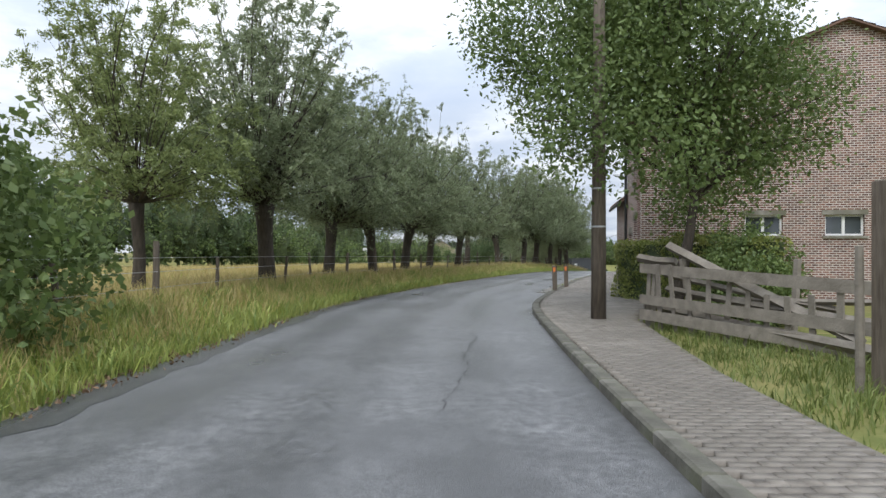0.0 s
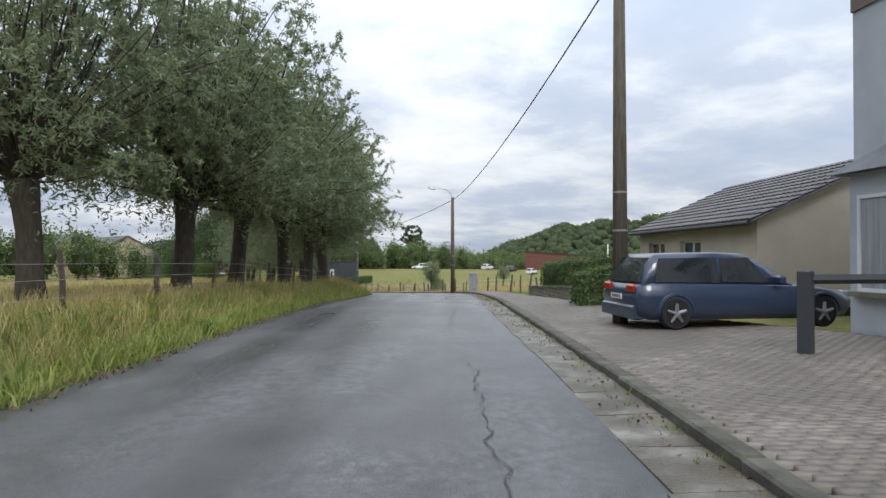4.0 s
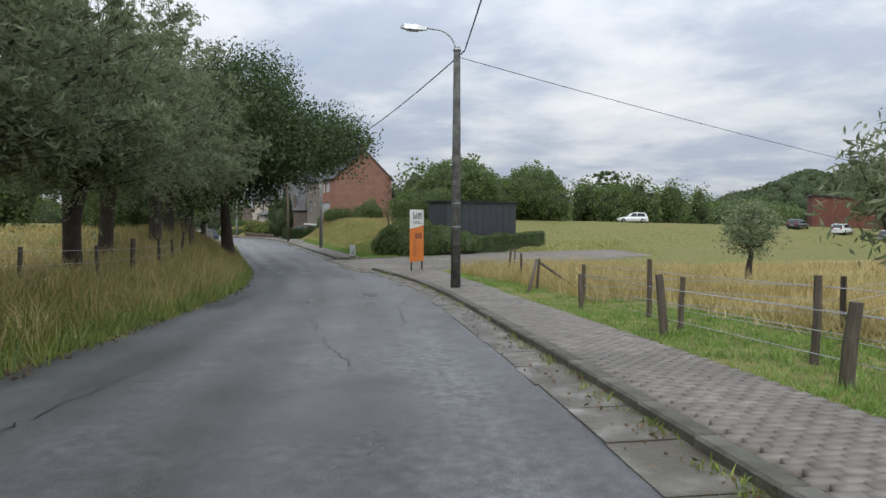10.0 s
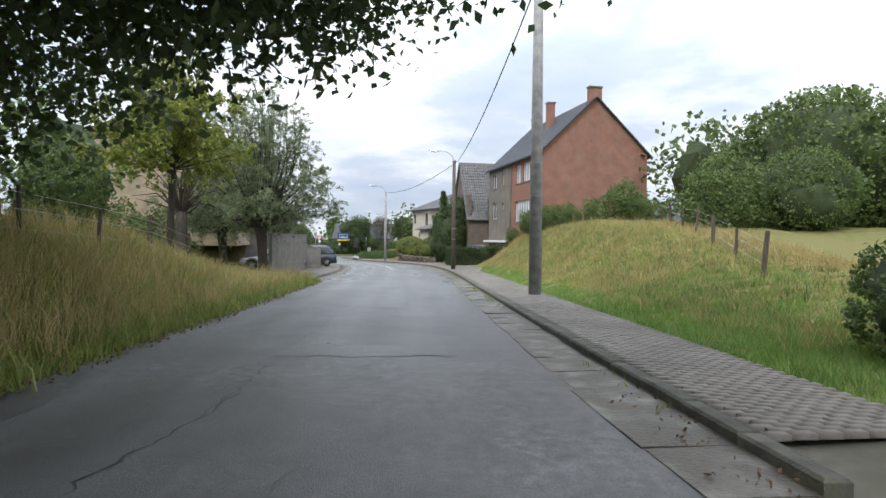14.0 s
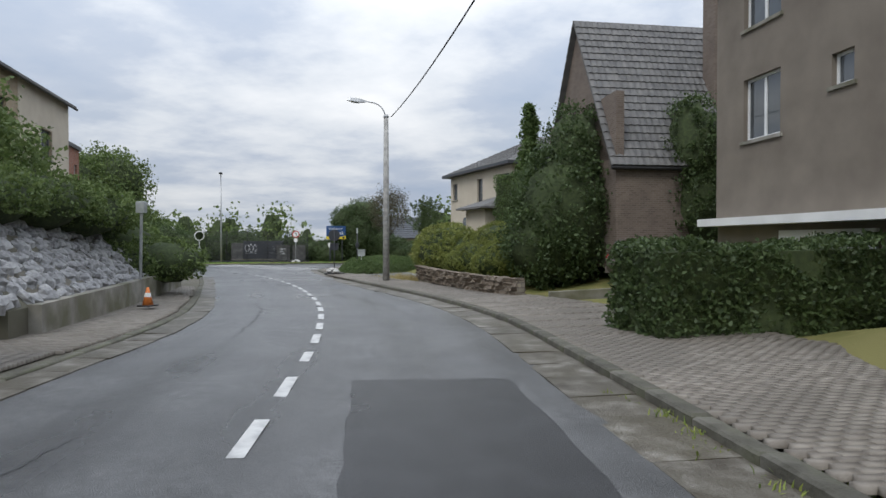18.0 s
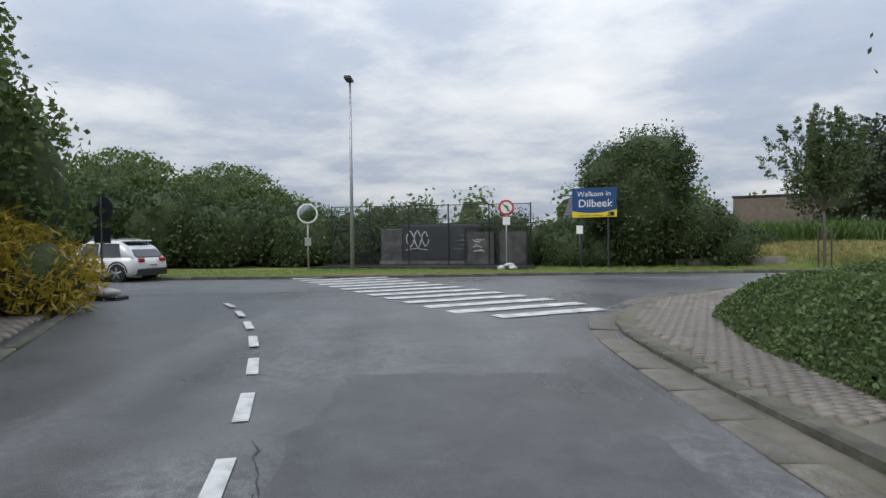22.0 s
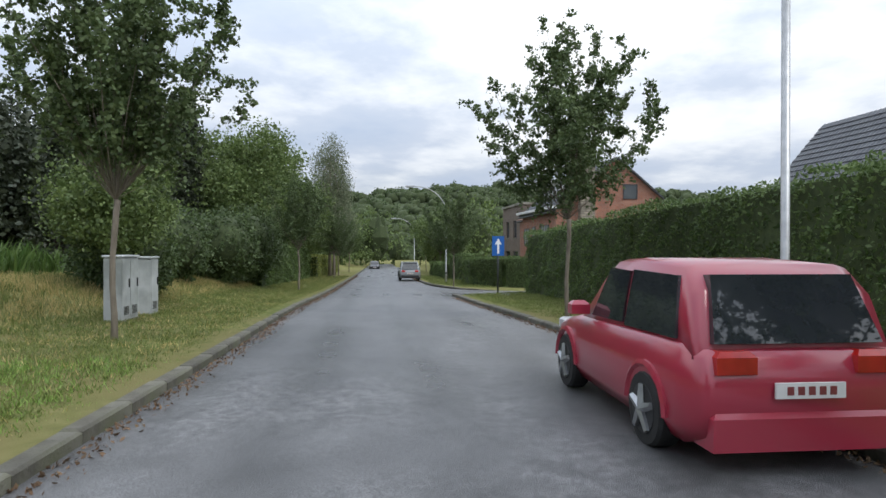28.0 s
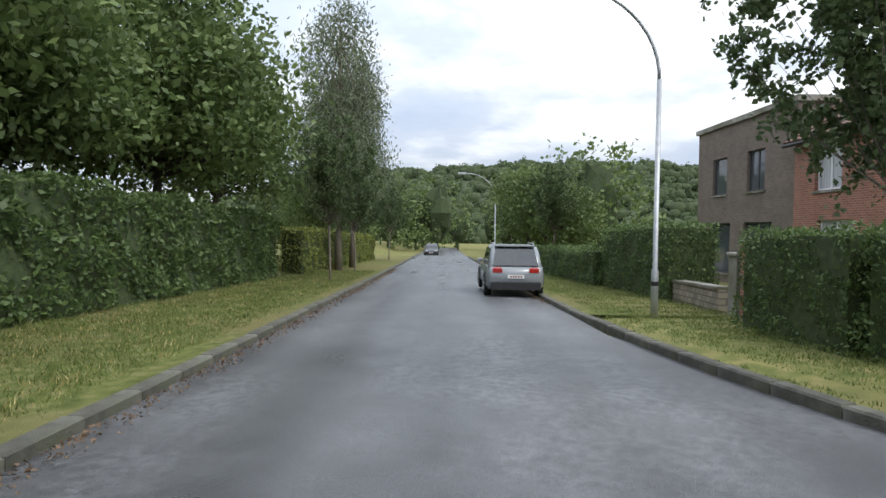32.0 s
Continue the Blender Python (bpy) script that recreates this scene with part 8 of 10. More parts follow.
# ---- front gardens by the bend ----
hedge("hedge", "low dark hedge beside a front drive", (20.4, 196.9), (25.6, 199.4), 1.7, 1.75, LEAF_DARK, 108, per_m2=420)
YEW = bush("yew", "broad dense dark green yew", [(0, 0, 2.6, 1.9, 1.9, 2.7), (0.5, 0.4, 4.6, 1.3, 1.3, 2.2), (-0.6, -0.3, 1.6, 1.6, 1.6, 1.7)], 16000, 0.13, LEAF_DARK, 109, tight=0.2)
plant_at(YEW, 18.9, 209.9, 0, 1.05, first=True)
plant_at(YEW, 21.2, 212.0, 90, 1.0)
plant_at(YEW, 24.0, 210.5, 200, 0.95)
GW = [(17.7, 205.4), (16.6, 206.6), (15.2, 208.7), (13.7, 211.2), (11.9, 215.0)]
gw_ = low_wall("garden_wall", "low dry stone garden wall with plants above", GW, 0.5, 0.3, STONE, z0=-5.4)
SANDSTONE = material("brown sandstone", [(0.10, 0.08, 0.06), (0.18, 0.145, 0.11), (0.26, 0.21, 0.165)], 5, 0.9, bump=0.8, bump_scale=25, per_object=0.35)
WALLSTONES = []
for k in range(5):
    m_ = Mesh()
    m_.box(-0.5, -0.14, -0.5, 0.5, 0.14, 0.5, pose(0, 0, 0, 3 * k - 6, 2 * k - 4, 3 - 2 * k), bevel=0.08)
    WALLSTONES.append(m_.data("stone", SANDSTONE))
gr_ = random.Random(41)
for (xa, ya), (xb, yb) in zip(GW[:-1], GW[1:]):
    L_, t_ = math.hypot(xb - xa, yb - ya), math.degrees(math.atan2(yb - ya, xb - xa))
    for row in range(4):
        d_ = 0.0
        while d_ < L_:
            w_ = gr_.uniform(0.2, 0.46)
            ob_ = new("stone", WALLSTONES[gr_.randrange(5)])
            ob_.parent = gw_
            c_ = (d_ + w_ / 2) / L_
            ob_.matrix_local = pose(xa + (xb - xa) * c_, ya + (yb - ya) * c_, -5.33 + 0.15 * row, gr_.uniform(-4, 4), gr_.uniform(-4, 4), t_ + gr_.uniform(-5, 5)) @ Matrix.Diagonal((w_ - 0.02, gr_.uniform(1.1, 1.5), gr_.uniform(0.12, 0.15), 1)) @ pose(0, 0.02, 0)
            d_ += w_
low_wall("planter_kerb", "low grey concrete edging of a planting bed", [(18.6, 205.3), (21.2, 206.0)], 0.28, 0.25, CONCRETE)
CUSHION = bush("cushion_bush", "clipped rounded evergreen, yellow green on top", [(0, 0, 0.6, 1.5, 1.2, 0.9), (0.9, 0.2, 0.45, 1.1, 1.0, 0.75), (-0.8, -0.1, 0.4, 1.0, 0.9, 0.65)], 30000, 0.055, LEAF_HEDGE, 110, tight=0.06)
for n_, (x_, y_, s_, z_) in enumerate(((13.1, 216.2, 1.55, -5.0), (15.1, 213.4, 0.95, -5.0), (16.7, 210.6, 0.95, -4.9), (15.9, 214.8, 1.15, -4.4), (12.4, 219.5, 1.1, -5.1))):
    plant_at(CUSHION, x_, y_, 50 * n_ - 60, s_, z=z_, first=n_ == 0)
hedge("hedge", "tall clipped dark thuja hedge before the villa", (15.4, 219.6), (19.4, 216.4), 1.2, 4.6, LEAF_YEW, 111, per_m2=200, z0=-4.6, z1=-4.6)

# left side of the bend: walls, planted slope, houses
RIB = material("ribbed concrete blocks", [(0.20, 0.185, 0.165), (0.27, 0.255, 0.23)], 2, 0.85, bump=0.4, bump_scale=30, per_object=0.1)


def ribbed_wall(label, p0, p1, h0, h1, z, rows=14):
    """A wall of split blocks laid in shallow courses, stepped to a falling top."""
    root = thing("ribbed_wall", Matrix(), label, "wall")
    L = math.hypot(p1[0] - p0[0], p1[1] - p0[1])
    m = pose(p0[0], p0[1], z, 0, 0, math.degrees(math.atan2(p1[1] - p0[1], p1[0] - p0[0])))
    rh = max(h0, h1) / rows
    slope = (h1 - h0) / L
    for k in range(rows):
        lo, hi = k * rh - (0.4 if k == 0 else 0), (k + 1) * rh
        c = Mesh()
        for z0, z1, t in ((lo, hi - 0.02, 0.10), (hi - 0.02, hi, 0.085)):
            rect, poly = [(0, z0), (L, z0), (L, z1), (0, z1)], []
            for (xa, za), (xb, zb) in zip(rect, rect[1:] + rect[:1]):
                da, db = h0 + slope * xa - za, h0 + slope * xb - zb
                if da >= 0:
                    poly.append((xa, za))
                if da * db < 0:
                    f = da / (da - db)
                    poly.append((xa + (xb - xa) * f, za + (zb - za) * f))
            if len(poly) > 2:
                n = len(poly)
                c.add([m @ Vector((x, s * t, z)) for s in (-1, 1) for x, z in poly], [tuple(range(n)), tuple(range(n, 2 * n))[::-1]] + [(a, n + a, n + (a + 1) % n, (a + 1) % n) for a in range(n)])
        if c.v:
            part("course", c, RIB, root)
    cap = Mesh()
    cap.add([m @ Vector((x, y, h0 + slope * x + z)) for x in (-0.05, L + 0.05) for y in (-0.14, 0.14) for z in (0.003, 0.06)], [(0, 1, 3, 2), (4, 6, 7, 5), (0, 4, 5, 1), (2, 3, 7, 6), (1, 5, 7, 3), (0, 2, 6, 4)])
    part("coping", cap, RIB, root)
    return root


ribbed_wall("pale ribbed block wall along the path", (13.9, 175.0), (12.25, 184.2), 2.5, 2.5, -5.3, 22)
ribbed_wall("ribbed block wall falling towards the path", (7.6, 184.8), (12.5, 186.6), 3.3, 1.5, -5.35, 22)
ribbed_wall("ribbed block wall falling towards the path", (4.4, 191.3), (9.1, 193.0), 3.3, 1.75, -5.4, 22)
low_wall("retaining_wall", "low concrete retaining wall under a planted slope", [(9.6, 195.0), (7.3, 199.9), (4.9, 204.6), (2.35, 209.4)], 0.62, 0.25, CONCRETE, z0=-5.42)
SLOPE = bush("ground_cover", "dense creeping shrubs on a slope", [(0, 0, 0.1, 2.4, 2.2, 1.0), (1.4, 0.8, 0.3, 1.6, 1.6, 0.9)], 9000, 0.11, LEAF_MID, 112, tight=0.12)
for n_, (x_, y_, z_) in enumerate(((3.3, 204.4, -4.7), (1.0, 206.4, -4.9), (2.0, 205.0, -3.7), (0.2, 206.6, -4.0), (-1.6, 207.2, -4.4), (3.6, 201.6, -2.9), (4.6, 199.0, -2.7), (5.4, 196.4, -2.7), (2.2, 203.0, -2.9))):
    plant_at(SLOPE, x_, y_, 40 * n_, 1.0, z=z_, first=n_ == 0)
plant_at(SHRUB, 2.6, 198.0, 0, 1.35, z=-3.0)
plant_at(SHRUB, 1.0, 201.4, 90, 1.3, z=-3.1)
plant_at(SHRUB, 4.4, 195.0, 200, 1.1, z=-3.0)
plant_at(SHRUB, -5.8, 208.0, 200, 1.3, z=-3.6)
BIGBUSH = bush("tall_shrub", "tall spreading garden shrub, dark green", [(0, 0, 2.6, 2.0, 1.9, 2.4), (0.9, 0.5, 4.2, 1.5, 1.5, 1.6), (-0.9, -0.4, 3.9, 1.5, 1.4, 1.6), (-1.2, 0.8, 2.0, 1.4, 1.4, 1.7), (1.4, -0.6, 2.2, 1.2, 1.2, 1.5)], 17000, 0.14, LEAF_MID, 117, tight=0.3)
plant_at(BIGBUSH, -11.4, 220.0, 30, 1.38, z=-5.7, first=True)
plant_at(BIGBUSH, -14.2, 217.6, 130, 1.3, z=-5.6)
plant_at(BIGBUSH, -15.4, 221.0, 230, 1.4, z=-5.7)
plant_at(BIGBUSH, -13.6, 222.4, 300, 1.45, z=-5.7)
plant_at(SHRUB, -10.4, 218.0, 250, 1.6, z=-5.6)
house("yellow_house", "yellow buff brick house with tall dark windows", 10.2, 178.5, -2.9, bearing(-0.34, 0.94), 16.5, 9, 5.4, 2.5, BRICK_YELLOW, ROOF_GREY,
      {"front": [(2.0, 3.0, 3.2, 4.8, 0), (6.0, 3.2, 7.0, 4.8, 0), (9.5, 3.0, 10.4, 4.7, 0), (13.2, 3.2, 14.0, 4.7, 0), (9.4, 0.1, 10.4, 2.3, 0), (13.0, 0.1, 14.0, 2.3, 0), (4.0, 0.8, 5.8, 2.2, 1)]}, "x", 12, frame_mat=PANEL_DARK)
house("gabled_house", "buff brick house with tall strips of glass and a cream end", 0.3, 197.9, -3.2, bearing(-0.43, 0.90), 17.2, 8.5, 6.9, 2.2, BRICK_YELLOW, ROOF_GREY,
      {"front": [(5.0, 1.0, 6.9, 6.4, 0), (9.2, 3.4, 10.0, 5.6, 0), (1.0, 2.6, 2.4, 6.0, 0), (13.6, 3.6, 14.9, 5.0, 1)]}, "x", 12, frame_mat=PANEL_DARK, chimneys=[(9.6, 1.6, 7.0, 9.6, 0.6, 0.6, BRICK_GREY)])
m_ = Mesh()
m_.box(11.1, -0.02, -0.4, 13.55, -0.003, 6.85)
m_.box(14.95, -0.02, -0.4, 17.2, -0.003, 6.85)
m_.box(13.55, -0.02, 5.05, 14.95, -0.003, 6.85)
m_.box(13.55, -0.02, -0.4, 14.95, -0.003, 3.5)
part("rendered_end", m_, RENDER_CREAM, bpy.data.objects["gabled_house"], "cream rendered end of the street wall")
house("brick_annex", "orange brick annex with a small window", -8.2, 214.2, -5.6, bearing(-0.5, 0.866), 3.4, 6, 7.4, 0, BRICK_RED, SLATE, {"front": [(2.3, 5.6, 3.0, 6.5, 1)]}, "flat", 8)
# slope of pale stone blocks over the retaining wall
PALE_STONE = material("pale grey quarry stone", [(0.20, 0.20, 0.205), (0.30, 0.30, 0.305), (0.40, 0.40, 0.40)], 4, 0.85, bump=0.8, bump_scale=14, per_object=0.3)
slope = thing("stone_slope", Matrix(), "steep bank faced with pale grey quarry stones", "retaining slope", kind="structure")
p0_, p1_, in_ = np.array([9.35, 195.3, -4.85]), np.array([5.0, 204.3, -4.95]), np.array([-2.4, -1.15, 2.35])
m_ = Mesh()
q0_ = p0_ - 0.12 * (p1_ - p0_)
m_.add([tuple(v) for v in (q0_, p1_, p1_ + in_, q0_ + in_)] + [(v[0], v[1], -5.9) for v in (q0_, p1_, p1_ + in_, q0_ + in_)], [(0, 1, 2, 3), (0, 3, 7, 4), (1, 5, 6, 2), (0, 4, 5, 1)])
part("bed", m_, JOINT, slope)
sr_ = random.Random(14)
STONES = []
for k in range(5):
    m_ = Mesh()
    m_.blob((0, 0, 0), (0.5, 0.42, 0.16), 8, 200 + k, 0.55)
    STONES.append(m_.data("stone", PALE_STONE))
ax_ = math.degrees(math.atan2(p1_[1] - p0_[1], p1_[0] - p0_[0]))
for i in range(-3, 22):
    for j in range(9):
        u_, v_ = (i + 0.5 * (j % 2) + sr_.uniform(0.2, 0.8)) / 22.8, (j + sr_.uniform(0.25, 0.75)) / 9
        c_ = p0_ + (p1_ - p0_) * u_ + in_ * v_
        ob_ = new("stone", STONES[sr_.randrange(5)])
        ob_.parent = slope
        ob_.matrix_local = pose(*c_, 0, 0, ax_) @ pose(0, 0, 0, 41 + sr_.uniform(-9, 9), sr_.uniform(-8, 8), sr_.uniform(-25, 25)) @ Matrix.Diagonal((sr_.uniform(0.42, 0.66), sr_.uniform(0.42, 0.62), sr_.uniform(0.6, 1.0), 1))
ps_ = thing("lamp_stub", pose(6.3, 202.0, -5.0), "thin pale post with a small grey box on top", "post")
m_ = Mesh()
m_.tube([(0, 0, -0.4), (0.06, 0, 2.3)], 0.045, 8)
part("post", m_, STEEL, ps_)
m_ = Mesh()
m_.box(-0.08, -0.08, 2.25, 0.2, 0.08, 2.6, bevel=0.02)
part("box", m_, CAB_GREY, ps_)
# planted corner beds
BROOM = bush("broom", "broad golden yellow broom bush", [(0, 0, 0.7, 1.3, 1.1, 0.9), (0.9, 0.2, 0.5, 1.0, 0.9, 0.7), (-0.9, 0.3, 0.5, 1.0, 0.9, 0.7)], 11000, 0.16, LEAF_YELLOW, 113, ratio=0.22, tight=0.14)
plant_at(BROOM, -12.3, 223.4, 20, 1.5, z=-5.8, first=True)
plant_at(CUSHION, -11.6, 219.4, 30, 1.2, z=-5.8)
def planted_mound(name, label, poly, base, tall, mat, seed, n, size, ramp=1.1):
    """A low bank of clipped ground cover over an outline: a rounded body coloured as inner shade under a skin of
    leaves.
    """
    rnd = np.random.RandomState(seed)
    p = np.array(poly, float)
    inside = in_poly([tuple(v) for v in poly])

    def edge(x, y):
        d = np.full(np.shape(x), 99.0)
        for a, b in zip(p, np.roll(p, -1, 0)):
            t = np.clip(((x - a[0]) * (b - a)[0] + (y - a[1]) * (b - a)[1]) / ((b - a) @ (b - a)), 0, 1)
            d = np.minimum(d, np.hypot(x - a[0] - t * (b - a)[0], y - a[1] - t * (b - a)[1]))
        return d

    def rise(x, y):
        return base + tall * (1 - np.exp(-edge(x, y) / ramp * 1.6)) + 0.05 * np.sin(2.1 * x + 1.3 * y) + 0.04 * np.sin(3.7 * y - x)

    root = thing(name, Matrix(), label, "ground cover")
    xs, ys = np.arange(p[:, 0].min(), p[:, 0].max(), 0.3), np.arange(p[:, 1].min(), p[:, 1].max(), 0.3)
    X, Y = np.meshgrid(xs, ys)
    Z = np.where(inside(X, Y), rise(X, Y) - 0.06, base - 0.3)
    i = (np.arange(len(ys) - 1)[:, None] * len(xs) + np.arange(len(xs) - 1)[None]).ravel()
    ok = (Z.ravel()[np.stack([i, i + 1, i + len(xs) + 1, i + len(xs)], -1)] > base - 0.2).sum(1) > 2
    f = np.stack([i, i + 1, i + len(xs) + 1, i + len(xs)], -1)[ok]
    # body under the leaves, with the shade between them painted in
    part("inner_body", sheet("inner_body", np.stack([X.ravel(), Y.ravel(), Z.ravel()], -1), f, INNER_SHADE, True), INNER_SHADE, root)
    x, y = rnd.uniform(p[:, 0].min(), p[:, 0].max(), 4 * n), rnd.uniform(p[:, 1].min(), p[:, 1].max(), 4 * n)
    k = np.nonzero(inside(x, y))[0][:n]
    q = np.stack([x[k], y[k], rise(x[k], y[k]) + rnd.normal(0, 0.035, len(k))], -1)
    part("foliage", leaf_mesh("foliage", q, size, 0.6, mat, rnd, 0.0, 0.5), mat, root)
    return root


planted_mound("ground_cover", "low dense green cotoneaster carpet on a mound", [(2.1, 229.5), (3.0, 226.4), (4.4, 223.6), (5.3, 222.0), (6.4, 220.9), (7.8, 223.1), (9.7, 226.4), (11.2, 228.6), (10.4, 230.8), (7.4, 232.2), (4.2, 232.6)], -5.66, 0.92, LEAF_YEW, 114, 90000, 0.07)
# asphalt drive of the villa beside the planted mound, with a concrete edging
for nm_, poly_, mt_, up_, l_ in (("pavement_8", [(6.72, 220.72), (8.72, 217.72), (11.6, 214.9), (15.2, 218.6), (13.4, 226.4), (9.85, 226.2), (7.98, 223.05)], ASPHALT_OLD, -5.635, "grey asphalt drive beside a planted mound"), ("trim_edge_2", [(6.62, 220.64), (8.62, 217.64), (8.74, 217.73), (6.74, 220.73)], GUTTER, -5.622, "concrete edging of a drive")):
    m_ = Mesh()
    m_.prism(poly_, -6.1, up_)
    structure(nm_, m_.data(nm_, mt_), l_, "paving")
ROWAN = tree("rowan", "young rowan with bronze tinted leaves", [(0, 0, 3.6, 1.5, 1.5, 1.3), (0.3, 0.2, 4.6, 1.0, 1.0, 0.8)], 7000, 0.12, 0.45, LEAF_PURPLE, 115, 2.0, 0.09, tight=0.3)
plant_at(ROWAN, 6.3, 227.7, 0, 0.98, z=-5.0, first=True)


# ---- the junction ----
def sign_post(name, label, x, y, z, turn, h, mat=STEEL, r=0.035):
    root = thing(name, pose(x, y, z, 0, 0, turn), label, "road sign")
    m = Mesh()
    m.tube([(0, 0, -0.3), (0, 0, h)], r, 8)
    part("post", m, mat, root, smooth=True)
    return root


def disc(r, y, z, t, n=28):
    m = Mesh()
    m.tube([(0, y, z), (0, y + t, z)], r, n)
    return m


SIGN_RED = material("red sign enamel", [(0.42, 0.02, 0.02), (0.50, 0.03, 0.03)], 2, 0.4)
SIGN_BLUE = material("blue sign enamel", [(0.012, 0.09, 0.34), (0.018, 0.12, 0.42)], 2, 0.4)
SIGN_NAVY = material("deep blue sign panel", [(0.010, 0.05, 0.16), (0.014, 0.065, 0.20)], 2, 0.45)
SIGN_YELLOW = material("yellow sign panel", [(0.62, 0.46, 0.02), (0.70, 0.54, 0.03)], 2, 0.45)
SIGN_WHITE = material("white sign lettering", [(0.75, 0.75, 0.74), (0.8, 0.8, 0.8)], 2, 0.5)
SAND = material("white sandbag cloth", [(0.42, 0.41, 0.39), (0.58, 0.57, 0.55)], 4, 0.85, bump=0.5, bump_scale=20)
MIRROR = material("mirror glass", [(0.7, 0.72, 0.72), (0.75, 0.77, 0.77)], 1, 0.03, metal=1.0)
SPRAY = material("white spray paint", [(0.55, 0.56, 0.57), (0.66, 0.67, 0.68)], 3, 0.6)
SPRAY_DIM = material("faded grey spray paint", [(0.16, 0.17, 0.18), (0.24, 0.25, 0.26)], 3, 0.6)
MESH_WIRE = material("dark wire mesh", [(0.03, 0.032, 0.034), (0.05, 0.052, 0.055)], 5, 0.5, metal=0.3)

# street light at the crossing
jl = thing("street_lamp", pose(-14.35, 239.45, -5.75, 0, 0, bearing(0.5, -0.86)), "slim tall galvanised street light", "street lamp")
m_ = Mesh()
m_.tube([(0, 0, -0.3), (0, 0, 4), (0, 0, 8.7)], [0.10, 0.075, 0.05], 12)
part("column", m_, STEEL, jl, smooth=True)
m_ = Mesh()
m_.box(-0.1, -0.16, 8.65, 0.75, 0.16, 8.78, bevel=0.04)
part("lamp_head", m_, PANEL_DARK, jl)
# transformer enclosure behind a wire fence
EF = pose(-17.4, 241.6, -5.75, 0, 0, bearing(9.6, 3.5))
en = thing("enclosure_fence", EF, "dark wire mesh fence round a transformer yard", "fence")
for k in range(6):
    m_ = Mesh()
    m_.tube([(2.03 * k, 0, -0.3), (2.03 * k, 0, 3.15)], 0.035, 7)
    part("post", m_, DARK, en)
for z_ in (0.15, 2.15, 3.1):
    m_ = Mesh()
    m_.tube([(0, 0, z_), (10.15, 0, z_)], 0.02, 6)
    part("rail", m_, DARK, en)
m_ = Mesh()
for k in range(130):
    for s_ in (-1, 1):
        x_ = -2.0 + 0.11 * k
        a_, b_ = (x_, 0.1), (x_ + 3.0, 3.1)
        if s_ < 0:
            a_, b_ = (x_ + 3.0, 0.1), (x_, 3.1)
        pa, pb = np.array(a_), np.array(b_)
        t0, t1 = sorted(((0 - pa[0]) / (pb[0] - pa[0]), (10.15 - pa[0]) / (pb[0] - pa[0])))
        t0, t1 = max(0, t0), min(1, t1)
        if t1 - t0 > 0.02:
            qa, qb = pa + (pb - pa) * t0, pa + (pb - pa) * t1
            m_.tube([(qa[0], 0, qa[1]), (qb[0], 0, qb[1])], 0.004, 3, cap=False)
tagged(part("wire_mesh", m_, MESH_WIRE, en), "diamond wire mesh", kind="stuff")
ap_ = Mesh()
ap_.prism([(-0.4, -2.0), (10.4, -2.0), (10.3, 1.2), (-0.3, 1.2)], -0.25, 0.12, EF)
structure("pavement_7", ap_.data("pavement_7", ASPHALT_NEW), "dark asphalt apron before the transformer yard", "paving")
tk = thing("transformer_cabin", EF @ pose(2.2, 1.2, 0), "low dark steel cabins on a concrete plinth, sprayed with scrawls", "utility cabin")
m_ = Mesh()
m_.box(0, 0, -0.3, 5.2, 2.4, 0.28)
part("plinth", m_, CONCRETE, tk)
m_ = Mesh()
m_.box(0.05, 0.05, 0.28, 1.2, 2.3, 1.95, bevel=0.03)
part("concrete_cabin", m_, CONCRETE_DARK, tk)
m_ = Mesh()
m_.box(1.25, 0.02, 0.283, 5.1, 2.3, 2.15, bevel=0.04)
cb_ = part("steel_cabin", m_, PANEL_DARK, tk)
for k in range(3):
    m_ = Mesh()
    m_.box(1.33 + 1.25 * k, -0.005, 0.4, 2.5 + 1.25 * k, 0.02, 2.05)
    part("door", m_, PANEL_DARK, cb_)
m_ = Mesh()
g_ = random.Random(3)
for cx_, w_, h_ in ((1.65, 0.30, 0.55), (2.05, 0.26, 0.6), (2.45, 0.28, 0.5)):
    p0_ = [(cx_ + w_ * math.cos(a) * (0.5 + 0.2 * math.sin(2 * a + cx_)), -0.022, 1.42 + h_ * 0.75 * math.sin(a)) for a in np.linspace(0.3, 6.2, 16)]
    m_.tube(p0_, 0.032, 5)
m_.tube([(1.4, -0.022, 0.85), (2.0, -0.022, 0.93), (2.6, -0.022, 0.84)], 0.022, 5)
part("scrawl", m_, SPRAY, cb_, "looping white scrawl")
m_ = Mesh()
for k in range(4):
    m_.tube([(3.9 + g_.uniform(0, 0.9), -0.022, 0.9 + 0.22 * k + g_.uniform(-0.05, 0.05)) for _ in range(7)], 0.012, 4)
part("scrawl", m_, SPRAY_DIM, cb_, "faded small scrawl")
gt = thing("steel_gate", EF @ pose(6.9, -0.05, 0), "dark steel double gate with concrete panels behind", "gate")
for k in range(2):
    m_ = Mesh()
    for a_ in ((0, 0.1, 1.5, 0.16), (0, 1.9, 1.5, 1.96), (0, 0.16, 0.06, 1.9), (1.44, 0.16, 1.5, 1.9)):
        m_.box(a_[0] + 1.6 * k, -0.03, a_[1], a_[2] + 1.6 * k, 0.03, a_[3])
    lf_ = part("leaf", m_, DARK, gt)
    m_ = Mesh()
    m_.box(0.1 + 1.6 * k, 0.06, 0.1, 1.42 + 1.6 * k, 0.14, 1.75)
    part("panel", m_, CONCRETE_DARK, lf_)
m_ = Mesh()
g_ = random.Random(5)
